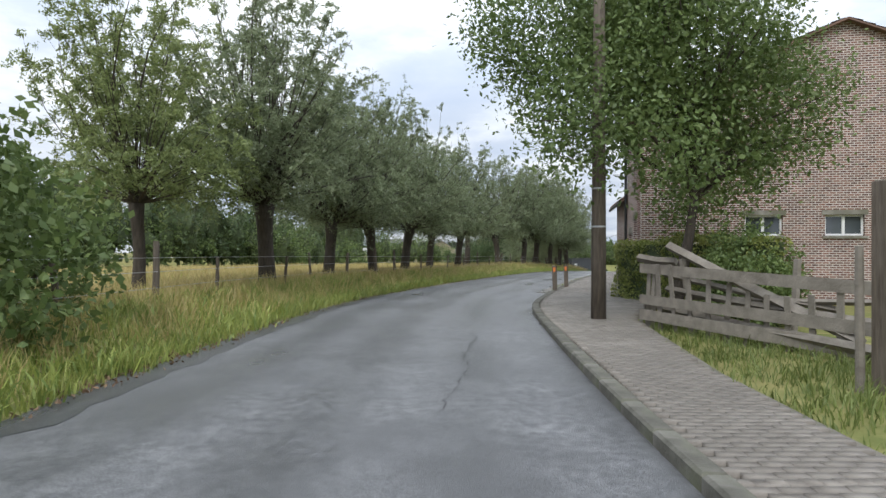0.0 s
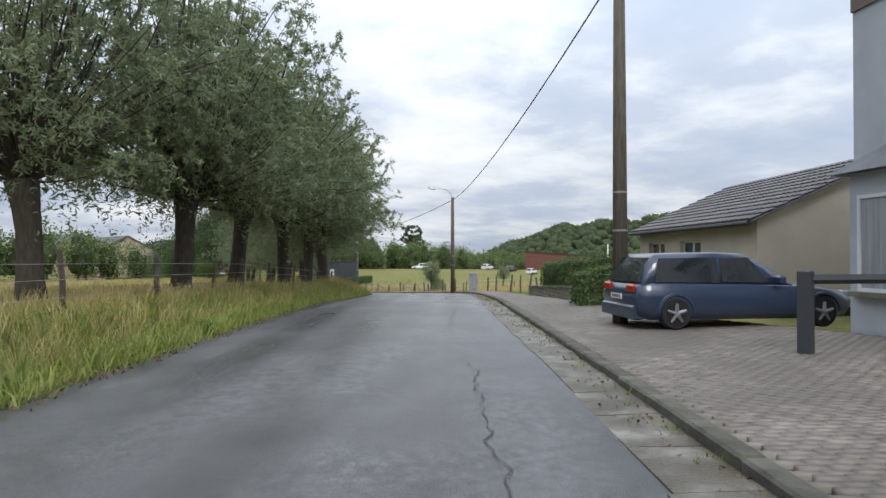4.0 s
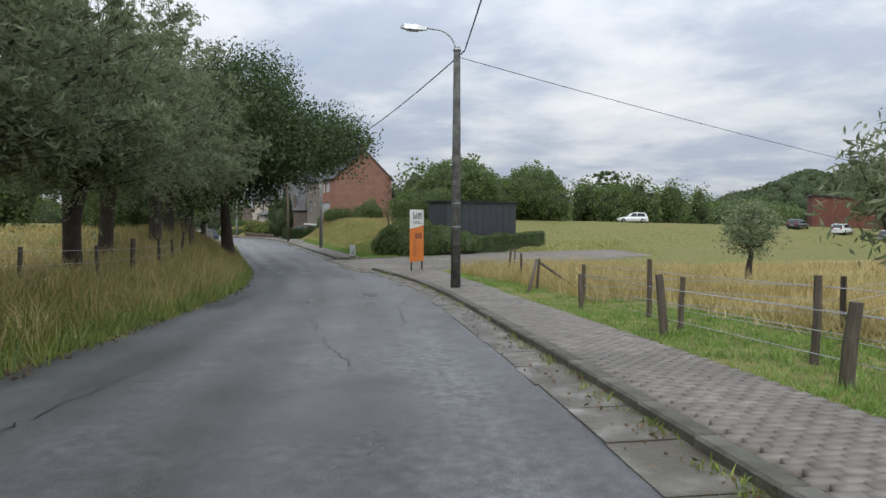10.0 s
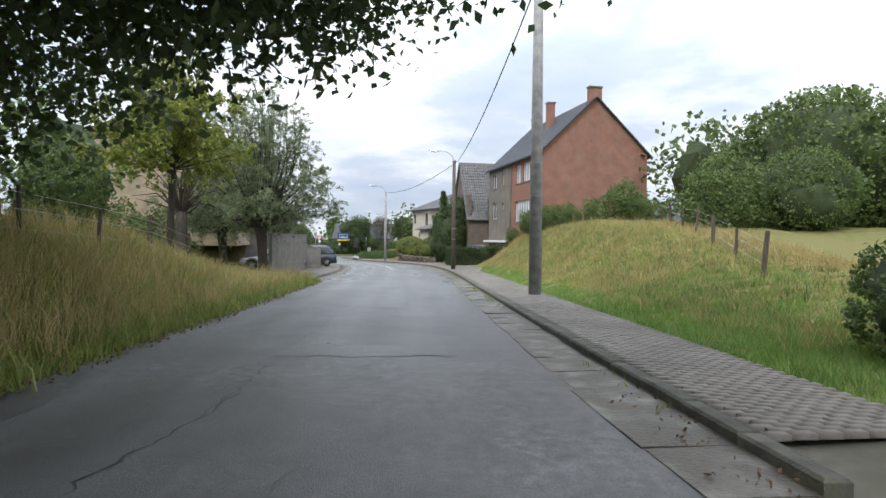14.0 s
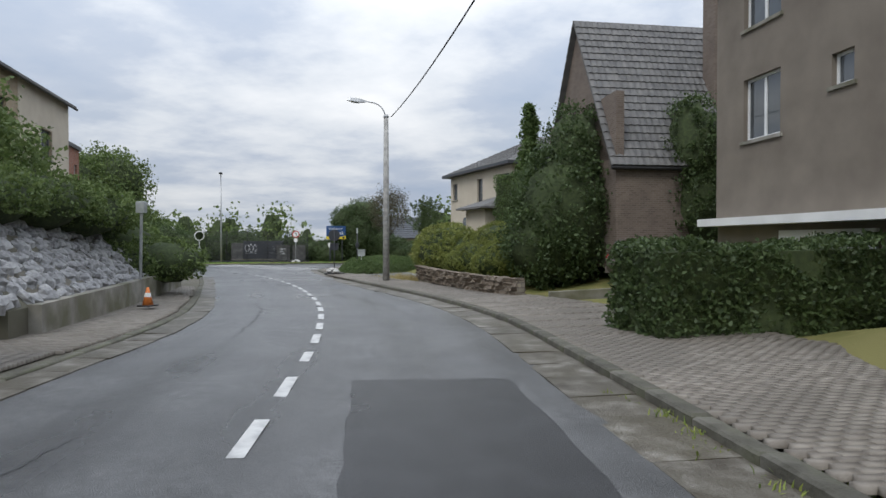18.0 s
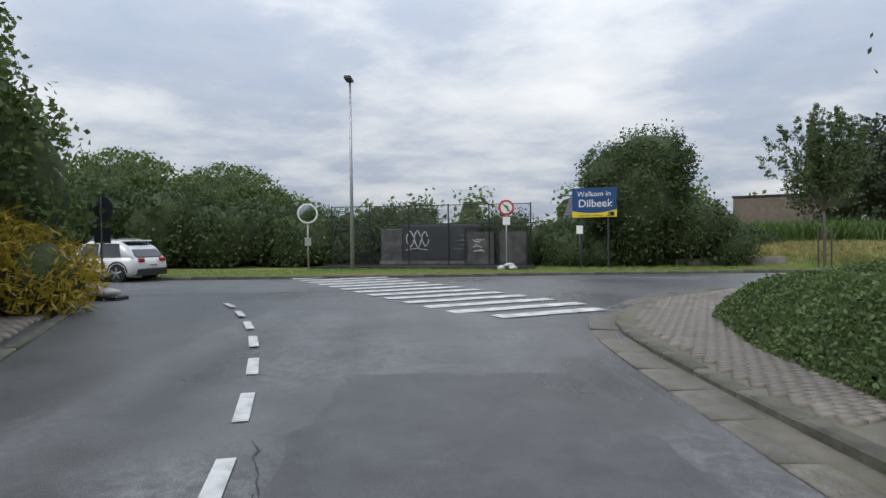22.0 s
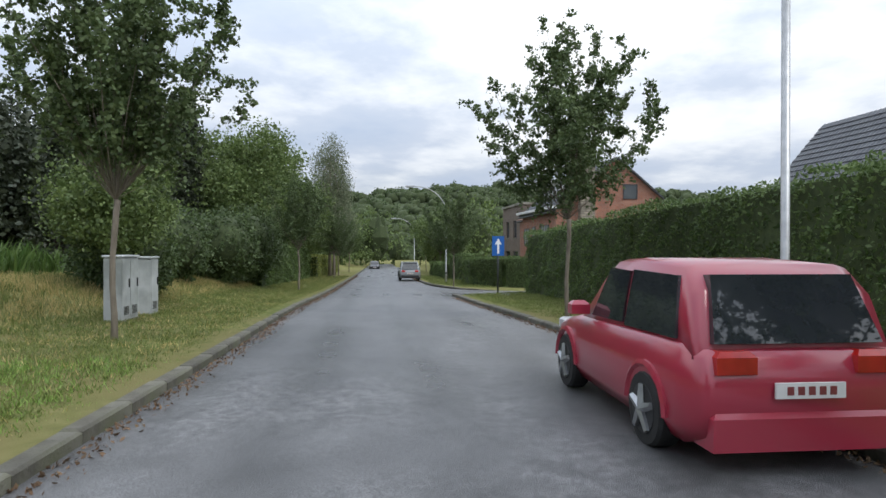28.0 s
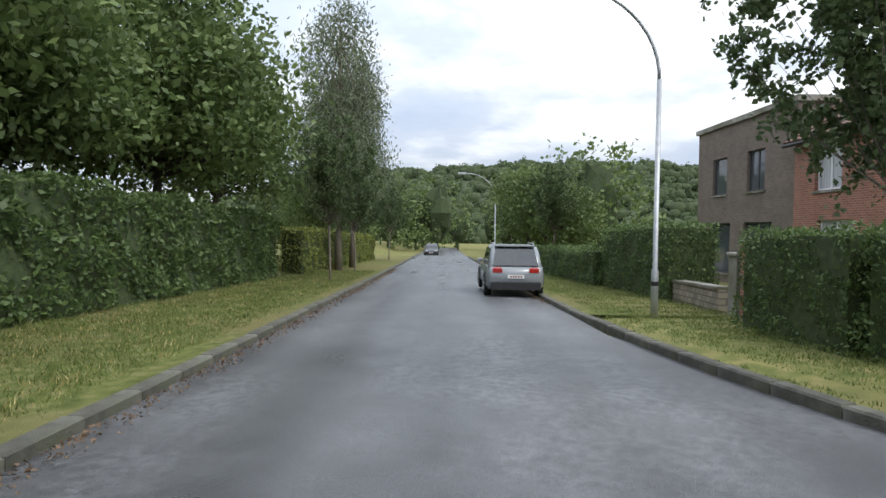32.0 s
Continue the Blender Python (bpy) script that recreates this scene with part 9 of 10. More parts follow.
for k in range(3):
    m_.tube([(0.4 + g_.uniform(0, 0.6), 0.05, 0.8 + 0.25 * k + g_.uniform(-0.1, 0.1)) for _ in range(6)], 0.016, 4)
part("scrawl", m_, SPRAY, gt)
# turn ban sign, traffic mirror, sandbags
ns = sign_post("turn_ban_sign", "round red rimmed no turning sign with a small plate", -8.35, 243.3, -5.75, bearing(0.86, 0.5), 3.2)
part("disc", disc(0.36, -0.06, 2.85, 0.02), SIGN_RED, ns, "red rim")
part("face", disc(0.27, -0.067, 2.85, 0.006), SIGN_WHITE, ns, "white face")
m_ = Mesh()
m_.tube([(0.06, -0.075, 2.68), (0.06, -0.075, 2.93), (-0.10, -0.075, 2.95)], 0.022, 5)
m_.tube([(-0.17, -0.075, 3.03), (0.17, -0.075, 2.67)], 0.024, 5)
part("symbol", m_, DARK, ns)
m_ = Mesh()
m_.box(-0.17, -0.06, 2.05, 0.17, -0.045, 2.42)
part("plate", m_, SIGN_WHITE, ns)
mr_ = sign_post("traffic_mirror", "round traffic mirror on a thin post with a grey box", -15.9, 238.2, -5.75, bearing(0.75, 0.66), 2.9)
part("mirror", disc(0.38, -0.09, 2.65, 0.04), MIRROR, mr_)
m_ = Mesh()
m_.tube([(0.42 * math.cos(a), -0.07, 2.65 + 0.42 * math.sin(a)) for a in np.linspace(0, 6.3, 24)], 0.04, 6)
part("rim", m_, SIGN_WHITE, mr_)
m_ = Mesh()
m_.box(-0.14, -0.12, 1.2, 0.14, 0.1, 1.55, bevel=0.02)
part("box", m_, CAB_GREY, mr_)


def sandbags(x, y, z, n, seed, dark=False):
    rnd_ = random.Random(seed)
    for k in range(n):
        m = Mesh()
        m.blob((0, 0, 0.09), (0.36, 0.2, 0.11), 12, seed + k, 0.25)
        ob = tagged(new("sandbag", m.data("sandbag", SAND, True)), "slumped white sandbag holding down a sign foot", "sandbag", "sandbags")
        ob.matrix_world = pose(x + 0.28 * k - 0.1 * n, y + rnd_.uniform(-0.2, 0.2), z + 0.10 * (k % 2), 0, 0, rnd_.uniform(0, 180))


sandbags(-8.1, 242.9, -5.75, 3, 11)
for x_, y_, z_, t_, r_ in ((4.75, 221.4, -5.66, bearing(0.86, 0.5) + 180, 20), (-12.7, 226.8, -5.76, bearing(0.9, 0.3) + 180, 60)):
    rs_ = sign_post("temporary_sign", "temporary round road sign on a rubber foot, seen from behind", x_, y_, z_, t_, 2.75, PANEL_DARK, 0.03)
    part("disc", disc(0.36, -0.05, 2.42, 0.02), PANEL_DARK, rs_, "dark grey back of a round sign")
    m_ = Mesh()
    m_.box(-0.26, -0.05, 1.5, 0.26, -0.035, 1.92)
    part("plate", m_, PANEL_DARK, rs_)
    m_ = Mesh()
    m_.box(0.05, -0.056, 1.62, 0.3, -0.05, 1.68)
    m_.box(0.05, -0.056, 2.3, 0.25, -0.05, 2.36)
    part("sticker", m_, SIGN_WHITE, rs_)
    m_ = Mesh()
    m_.box(-0.6, -0.25, -0.02, 0.6, 0.25, 0.09, bevel=0.03)
    part("foot", m_, DARK, rs_)
    sandbags(x_ - 0.1, y_, z_ + 0.09, 3, r_)
dp = sign_post("no_stopping_post", "dark post with a small plate and a box", 5.12, 224.5, -5.75, bearing(0.86, 0.5), 3.0, PANEL_DARK, 0.035)
m_ = Mesh()
m_.box(-0.03, -0.16, 2.65, 0.03, 0.16, 3.0)
part("plate", m_, CAB_GREY, dp)
m_ = Mesh()
m_.box(-0.1, -0.09, 1.75, 0.1, 0.09, 2.05, bevel=0.02)
part("box", m_, PANEL_DARK, dp)
lb = thing("letter_box", pose(5.95, 223.0, -5.62, 0, 0, 30), "grey letter box on a thin pale post", "letter box")
m_ = Mesh()
m_.tube([(0, 0, -0.2), (0, 0, 1.2)], 0.025, 7)
part("post", m_, WHITE, lb)
m_ = Mesh()
m_.box(-0.2, -0.15, 1.05, 0.2, 0.15, 1.42, bevel=0.03)
part("box", m_, CAB_GREY, lb)
m_ = Mesh()
m_.box(-0.23, -0.18, 1.423, 0.23, 0.18, 1.47, bevel=0.02)
part("lid", m_, CAB_GREY, lb)
gl_ = thing("garden_light", pose(-8.9, 220.4, -5.75, 0, 0, 0), "small white garden light on a post", "garden light")
m_ = Mesh()
m_.tube([(0, 0, -0.2), (0, 0, 0.9)], 0.04, 8)
part("post", m_, WHITE, gl_)
m_ = Mesh()
m_.box(-0.11, -0.11, 0.903, 0.11, 0.11, 1.1, bevel=0.03)
part("head", m_, WHITE, gl_)


def lettering(text, size, m, mat, parent, name="lettering"):
    cu = bpy.data.curves.new(name, "FONT")
    cu.body, cu.size, cu.extrude = text, size, 0.004
    cu.align_x, cu.align_y = "CENTER", "CENTER"
    tmp = bpy.data.objects.new("tmp", cu)
    scene.collection.objects.link(tmp)
    dg = bpy.context.evaluated_depsgraph_get()
    me = bpy.data.meshes.new_from_object(tmp.evaluated_get(dg))
    bpy.data.objects.remove(tmp)
    me.materials.clear()
    me.materials.append(mat)
    me.transform(m @ pose(0, 0, 0, 90, 0, 0))
    return part(name, me, mat, parent)


# town sign
ts = thing("town_sign", pose(-4.8, 245.3, -5.75, 0, 0, bearing(2.03, 0.25)), "blue and yellow welcome board on two posts", "sign")
for s_ in (-0.62, 0.62):
    m_ = Mesh()
    m_.tube([(s_, 0.05, -0.3), (s_, 0.05, 3.6)], 0.045, 8)
    part("post", m_, PANEL_DARK, ts)
m_ = Mesh()
m_.box(-1.02, -0.02, 2.36, 1.02, 0.02, 3.72)
part("board", m_, SIGN_NAVY, ts)
m_ = Mesh()
m_.add([(-1.02 + 2.04 * k / 12, y_, z_) for k in range(13) for z_, y_ in ((2.36, -0.026), (2.66 - 0.13 * math.sin(math.pi * k / 12) + 0.05 * k / 12, -0.026))], [(2 * k, 2 * k + 2, 2 * k + 3, 2 * k + 1) for k in range(12)])
part("yellow_band", m_, SIGN_YELLOW, ts)
lettering("Welkom in", 0.34, pose(-0.02, -0.03, 3.43), SIGN_WHITE, ts)
lettering("Dilbeek", 0.50, pose(0.04, -0.03, 2.99), SIGN_WHITE, ts)
m_ = Mesh()
m_.box(0.72, -0.034, 2.42, 0.9, -0.028, 2.6)
part("emblem", m_, DARK, ts)
m_ = Mesh()
m_.box(-0.72, -0.03, 2.42, 0.4, -0.028, 2.445)
part("small_print_bar", m_, PANEL_DARK, ts)
nt_ = sign_post("notice_post", "white notice plate on a thin post", -5.4, 245.0, -5.75, bearing(2, 0.25), 2.0, PANEL_DARK)
m_ = Mesh()
m_.box(-0.15, -0.05, 1.6, 0.15, -0.03, 1.98)
part("plate", m_, SIGN_WHITE, nt_)
# planting behind the crossing
IVY = bush("ivy_thicket", "tall ivy covered thicket with trailing shoots", [(0, 0, 2.4, 2.1, 1.9, 2.5), (0.6, 0.4, 4.2, 1.7, 1.6, 1.6), (1.9, 0.3, 1.5, 1.8, 1.6, 1.6), (-1.0, -0.2, 3.6, 1.3, 1.3, 1.5), (-1.4, 0.3, 1.2, 1.2, 1.2, 1.4)], 24000, 0.13, LEAF_DARK, 121, tight=0.26)
plant_at(IVY, -3.5, 247.8, 15, 1.16, z=-5.75, first=True)
BRAMBLE = bush("bramble", "dense dark bramble bank", [(0, 0, 1.0, 2.4, 1.6, 1.5), (1.6, 0.4, 0.8, 1.8, 1.5, 1.2), (-1.7, 0.2, 1.4, 1.7, 1.5, 1.6)], 12000, 0.14, LEAF_DARK, 122, tight=0.24)
for n_, (x_, y_, s_, z_) in enumerate(((-20.5, 243.0, 1.3, -5.8), (-24.5, 240.6, 1.55, -5.8), (-29.5, 237.6, 1.7, -5.7), (-35.5, 234.0, 1.8, -5.7), (-42.5, 229.5, 1.9, -5.7), (-17.5, 246.0, 1.2, -5.8), (-12.5, 248.5, 1.0, -5.8), (-8.0, 249.5, 0.9, -5.8), (-0.2, 250.6, 0.85, -5.6), (0.4, 255.5, 0.7, -5.5), (-6.6, 246.6, 0.8, -5.8))):
    plant_at(BRAMBLE, x_, y_, 20 + 33 * n_, s_, z=z_, first=n_ == 0)
for x_, y_, s_ in ((-27.5, 243.5, 1.0), (-33, 240, 1.15), (-41, 236, 1.2), (-49, 229, 1.25)):
    plant_at(DOME, x_, y_, 50 * s_, s_ * 0.92, z=-5.8)
fh = house("far_house", "dark hip roofed house beyond the yard", -22, 290, -6.0, bearing(1, 0.1), 14, 9, 3.2, 3.6, BRICK_GREY, SLATE, {}, "x", 10)
house("far_house", "flat dark roofed house beyond the yard", -4, 300, -6.0, bearing(1, -0.1), 9, 9, 6.0, 0, BRICK_GREY, SLATE, {}, "flat", 10)
low_wall("concrete_edge", "low old concrete wall in the grass bank", [(-1.7, 247.9), (2.8, 249.9)], 0.42, 0.22, CONCRETE)


# ---- the second street ----
MAPLE = [shoot_tree("street_tree", "young maple street tree on a thin trunk", 131 + k, (0.0, 0.05, 2.35), 6.6 + 0.3 * k, 2.75, 62, 38, 88, 430, 14, 0.62, 0.088, 0.72, LEAF_MAPLE, 0.05, bark=BARK_PALE, up=0.2, group="street trees", bend=-0.10, arms=16, inner=0.2, knob=1.0) for k in range(2)]
STREET = [(4.3, 247.5, 1.05), (28.7, 249.3, 1.08), (21.6, 256.4, 1.1), (51.6, 259.7, 0.95), (43.3, 266.2, 1.0), (65.5, 276.2, 1.0), (80, 270.4, 1.0), (92, 288.4, 1.1), (16.8, 242.6, 1.1), (73, 279.8, 0.95), (100, 279.6, 1.1)]
for n_, (x_, y_, s_) in enumerate(STREET):
    plant_at(MAPLE[n_ % 2], x_, y_, 77 * n_, s_, first=n_ < 2)
stk = thing("tree_stakes", pose(4.3, 247.5, ground_z(4.3, 247.5)), "three round wooden stakes tied round a young tree", "tree stakes")
for k in range(3):
    a_ = 2.1 * k + 0.4
    m_ = Mesh()
    m_.tube([(0.28 * math.cos(a_), 0.28 * math.sin(a_), -0.3), (0.27 * math.cos(a_), 0.27 * math.sin(a_), 1.68)], 0.036, 8)
    part("stake", m_, WOOD, stk)
m_ = Mesh()
m_.tube([(0.27 * math.cos(2.1 * k + 0.4), 0.27 * math.sin(2.1 * k + 0.4), 1.6) for k in (0, 1, 2, 3)], 0.025, 5)
part("tie_bar", m_, WOOD, stk)


def gooseneck(x, off, label, h=7.6, reach=2.6):
    px, py, pz, t = place_b(x, off)
    root = thing("street_lamp", pose(px, py, ground_z(px, py), 0, 0, t + 90), label, "street lamp", "curved street lamps")
    m = Mesh()
    m.tube([(0, 0, -0.3), (0, 0, 1.1), (0, 0, 1.15), (0, 0, h * 0.72)], [0.085, 0.085, 0.06, 0.055], 12)
    part("column", m, STEEL, root, smooth=True)
    m = Mesh()
    m.tube([(0, 0, 0.75), (0, 0, 0.85)], 0.088, 12)
    part("band", m, DARK, root)
    m = Mesh()
    m.tube([(0, 0, h * 0.715)] + [(reach * (1 - math.cos(a)) * 0.9, 0, h * 0.72 + h * 0.28 * math.sin(a)) for a in np.linspace(0.1, math.pi / 2, 12)] + [(reach, 0, h)], 0.04, 9)
    part("arm", m, STEEL, root, smooth=True)
    m = Mesh()
    m.box(reach - 0.1, -0.12, h - 0.05, reach + 0.62, 0.12, h + 0.09, bevel=0.05)
    hd = part("lamp_head", m, STEEL, root)
    m = Mesh()
    m.box(reach + 0.02, -0.1, h - 0.09, reach + 0.55, 0.1, h - 0.052)
    part("lens", m, CURTAIN, hd)


gooseneck(20.4, 5.0, "grey curved street lamp over the street", 9.6)
gooseneck(57.4, 4.9, "grey curved street lamp over the street")
gooseneck(92.0, 4.5, "grey curved street lamp over the street")
for x_, y_, w_, l_ in ((24.6, 259.4, 0.95, "pale grey twin door cabinet on the verge"), (26.3, 260.3, 0.55, "small grey cabinet with scrawls on the verge")):
    cabinet("utility_cabinet", l_, x_, y_, bearing(0.9, 0.4), w_, 0.4, 1.6, CAB_GREY, two=w_ > 0.8)
# hedges
def b_hedge(label, x0, x1, off0, off1, tall, mat, seed, depth=1.1, per=200, size=0.07):
    n = max(1, int((x1 - x0) / 9))
    for k in range(n):
        a, b = x0 + (x1 - x0) * k / n, x0 + (x1 - x0) * (k + 1) / n
        oa, ob_ = off0 + (off1 - off0) * k / n, off0 + (off1 - off0) * (k + 1) / n
        hedge("hedge", label, place_b(a, oa)[:2], place_b(b, ob_)[:2], depth, tall, mat, seed + k, per_m2=per, size=size)


b_hedge("tall clipped thuja hedge along a grass verge", 17.5, 40.6, 7.3, 7.6, 2.95, LEAF_YEW, 141, 1.3, 260, 0.065)
b_hedge("clipped laurel hedge along a grass verge", 47.5, 68.0, -7.9, -7.6, 2.5, LEAF_YEW, 145, 1.2, 210, 0.10)
b_hedge("clipped hedge along a grass verge", 71.0, 96.0, -7.2, -6.8, 2.2, LEAF_HEDGE, 148, 1.1, 120, 0.10)
HP = [(58.3, 260.5), (55.2, 259.1), (52.9, 256.3), (51.6, 251.8)]
for k in range(3):
    hedge("hedge", "dark green clipped hedge round a corner garden", HP[k], HP[k + 1], 1.1, 1.95, LEAF_YEW, 151 + k, per_m2=260, size=0.06)
b_hedge("tall clipped hedge before a house", 61.0, 66.0, 7.4, 7.0, 2.3, LEAF_YEW, 155, 1.6)
b_hedge("low clipped hedge by the verge", 66.5, 78.0, 6.4, 6.0, 1.5, LEAF_YEW, 157, 1.0)
# gate piers and low wall
x_, y_, z_, t_ = place_b(57.4, 7.0)
gz_ = ground_z(x_, y_)
gp = thing("garden_gate", pose(x_, y_, gz_, 0, 0, t_), "brown metal garden gate between brick and stone piers", "gate")
for k, (a_, w_, h_, mt_) in enumerate(((0.0, 0.4, 1.45, CONCRETE), (-0.7, 0.5, 1.75, BRICK_RED), (-2.15, 0.35, 1.4, CONCRETE))):
    m_ = Mesh()
    m_.box(a_, -0.22, -0.3, a_ + w_, 0.22, h_)
    pr_ = part("pier", m_, mt_, gp)
    m_ = Mesh()
    m_.box(a_ - 0.05, -0.27, h_ + 0.003, a_ + w_ + 0.05, 0.27, h_ + 0.08, bevel=0.02)
    part("cap", m_, CONCRETE, pr_)
m_ = Mesh()
m_.box(-1.78, -0.04, 0.08, -0.72, 0.04, 1.5)
part("leaf", m_, ROOF_RED, gp)
for k in range(9):
    m_ = Mesh()
    m_.box(-1.76 + 0.115 * k, -0.055, 0.1, -1.67 + 0.115 * k, -0.042, 1.48)
    part("slat", m_, ROOF_RED, gp)
low_wall("garden_wall", "low stone garden wall with a flat coping", [place_b(58.2, 7.0)[:2], place_b(60.8, 7.0)[:2]], 0.6, 0.35, STONE, CONCRETE)
# one way sign at the side street
bs = sign_post("one_way_sign", "blue rectangular one way sign with a white arrow", 42.2, 254.4, -6.6, bearing(0.9, 0.43) - 90, 2.9, PANEL_DARK, 0.045)
m_ = Mesh()
m_.box(-0.3, -0.06, 1.95, 0.3, -0.04, 2.9)
part("plate", m_, SIGN_BLUE, bs)
m_ = Mesh()
m_.prism([(-0.05, 2.05), (0.05, 2.05), (0.05, 2.5), (0.17, 2.5), (0, 2.8), (-0.17, 2.5), (-0.05, 2.5)], 0.062, 0.068, pose(0, 0, 0, 90))
part("arrow", m_, SIGN_WHITE, bs)
# side street mouth
sd_ = Mesh()
sz_ = [float(nearest(B, B_SIDE, x, y)[2][0]) for x, y in SIDE_STREET]
sd_.add([(x, y, min(z - 0.012, -6.66)) for (x, y), z in zip(SIDE_STREET, sz_)], [tuple(range(len(SIDE_STREET)))])
structure("road_4", sd_.data("road_4", ASPHALT), "damp asphalt mouth of a side street", "road")
# corner house details: stone chimney, dormer, windows; neighbours
CH = bpy.data.objects["corner_house"]
FR = Matrix()
for x0_, z0_, x1_, z1_, b_ in ((5.6, 2.9, 7.4, 4.3, 2), (3.2, 2.8, 3.9, 4.3, 0), (0.8, 2.9, 2.2, 4.2, 1)):
    # black plate on the unbroken wall, standing in for a shaded window recess
    m_ = Mesh()
    m_.box(x0_ - 0.02, -0.012, z0_ - 0.02, x1_ + 0.02, -0.002, z1_ + 0.02)
    part("window_recess", m_, DARK, CH)
    window(CH, pose(0, -0.09, 0), x0_, z0_, x1_, z1_, depth=0.02, frame_mat=PANEL_DARK, bars=b_, sill=None, pane_mat=CURTAIN)
m_ = Mesh()
m_.box(8.72, 1.5, -0.5, 9.5, 2.5, 9.3)
cs_ = part("chimney", m_, STONE, CH)
m_ = Mesh()
m_.box(8.66, 1.44, 9.303, 9.56, 2.56, 9.46)
part("chimney_cap", m_, CONCRETE, cs_)
dm = Mesh()
dm.box(2.6, 0.9, 5.6, 7.0, 3.6, 7.3)
dm_ = part("dormer", dm, WHITE, CH)
m_ = Mesh()
m_.box(2.4, 0.6, 7.303, 7.2, 3.8, 7.5)
part("dormer_roof", m_, WHITE, dm_)
window(CH, pose(0, 0.8, 0), 3.0, 5.95, 6.6, 7.1, depth=0.03, frame_mat=PANEL_DARK, bars=3, sill=None)
m_ = Mesh()
m_.box(-0.3, -0.45, 5.33, 9.3, 0.0, 5.5)
part("fascia", m_, WHITE, CH)
window(CH, pose(9.0, 0, 0, 0, 0, 90) @ pose(0, -0.07, 0), 4.6, 6.0, 5.6, 7.0, depth=0.02, frame_mat=PANEL_DARK, bars=0, sill=None)
house("terrace_house", "red brick house with white upper windows", 69.7, 259.0, -7.0, ET, 7.6, 8.2, 5.4, 3.2, BRICK_RED, ROOF_RED, {"front": [(1.2, 3.4, 2.6, 5.0, 1, CURTAIN), (4.6, 3.2, 5.8, 5.0, 1, CURTAIN), (1.4, 0.8, 3.2, 2.4, 1, CURTAIN), (5.0, 0.1, 6.0, 2.3, 0)]}, "x", 16)
house("flat_roof_house", "grey brick flat roofed house with dark windows", 77.7, 262.5, -7.2, ET, 8.4, 9, 7.0, 0, BRICK_GREY, SLATE, {"front": [(1.6, 3.9, 3.0, 5.6, 0), (4.8, 3.9, 6.2, 5.6, 1), (1.4, 0.3, 3.4, 2.6, 0), (4.6, 0.3, 6.8, 2.6, 0)], "right": [(2, 3.9, 3.6, 5.5, 1)]}, "flat", frame_mat=PANEL_DARK, gutter_mat=CONCRETE)
SH_ = house("slate_house", "slate roofed house with white dormers behind a hedge", 46.0, 243.2, -6.6, ET, 16, 9, 3.3, 5.2, BRICK_WHITE, SLATE, {}, "x", 20, chimneys=[(13.6, 3.6, 6.0, 9.8, 0.9, 0.7, WHITE)])
for cx_ in (8.4, 11.6):
    m_ = Mesh()
    m_.box(cx_ - 0.75, 0.5, 4.0, cx_ + 0.75, 2.6, 5.5)
    dd_ = part("dormer", m_, PANEL_DARK, SH_)
    m_ = Mesh()
    m_.add([(cx_ - 0.95, 0.3, 5.503), (cx_ + 0.95, 0.3, 5.503), (cx_ + 0.95, 3.0, 5.503), (cx_ - 0.95, 3.0, 5.503), (cx_ - 0.3, 1.0, 6.2), (cx_ + 0.3, 1.0, 6.2), (cx_ + 0.3, 3.2, 6.2), (cx_ - 0.3, 3.2, 6.2)], [(0, 1, 5, 4), (1, 2, 6, 5), (2, 3, 7, 6), (3, 0, 4, 7), (4, 5, 6, 7), (3, 2, 1, 0)])
    part("dormer_roof", m_, SLATE, dd_)
    window(SH_, pose(0, 0.40, 0), cx_ - 0.6, 4.15, cx_ + 0.6, 5.4, depth=0.02, bars=1, sill=WHITE, transom=0.5)
# trees along the second street
BIRCH = tree("birch", "tall weeping birch with grey hanging twigs", [(0, 0, 9.5, 1.9, 1.9, 3.6), (0.8, 0.5, 7.0, 2.0, 2.0, 3.0), (-0.8, -0.4, 6.0, 1.8, 1.8, 2.6), (0.2, 0.2, 12.2, 1.2, 1.2, 1.8)], 20000, 0.22, 0.30, LEAF_BIRCH, 161, 4.0, 0.17, bark=BARK_PALE, droop=0.75, tight=0.45, top=12.5)
plant_at(BIRCH, 72.6, 280.6, 0, 1.1, first=True)
plant_at(BIRCH, 77.0, 282.6, 120, 1.0)
OAK = tree("broad_tree", "broad dark green tree over a hedge", [(0, 0, 5.0, 2.8, 2.8, 2.6), (1.8, 1.0, 4.0, 2.2, 2.2, 2.0), (-1.8, -0.6, 4.2, 2.2, 2.2, 2.0), (0.4, -0.6, 7.2, 2.0, 2.0, 1.8)], 17000, 0.20, 0.6, LEAF_MID, 162, 2.6, 0.2, tight=0.4, inner=2500)
for n_, (x_, o_, s_) in enumerate(((55.5, -10.0, 1.2), (63.0, -9.8, 1.3), (69.5, -10.4, 1.2), (60, -12.5, 1.2), (88, -9.5, 0.9))):
    px_, py_, _, _ = place_b(x_, o_)
    plant_at(OAK, px_, py_, 80 * n_, s_, first=n_ == 0)
plant_at(OAK, 27.3, 262.6, 40, 0.62)
for x_, o_, s_ in ((33.5, -9.0, 0.9), (45.5, -10.0, 1.2), (49.0, -10.2, 1.35), (41.0, -10.8, 1.1), (53.5, -10.4, 1.3)):
    px_, py_, _, _ = place_b(x_, o_)
    plant_at(BRAMBLE, px_, py_, 60 * s_, s_)
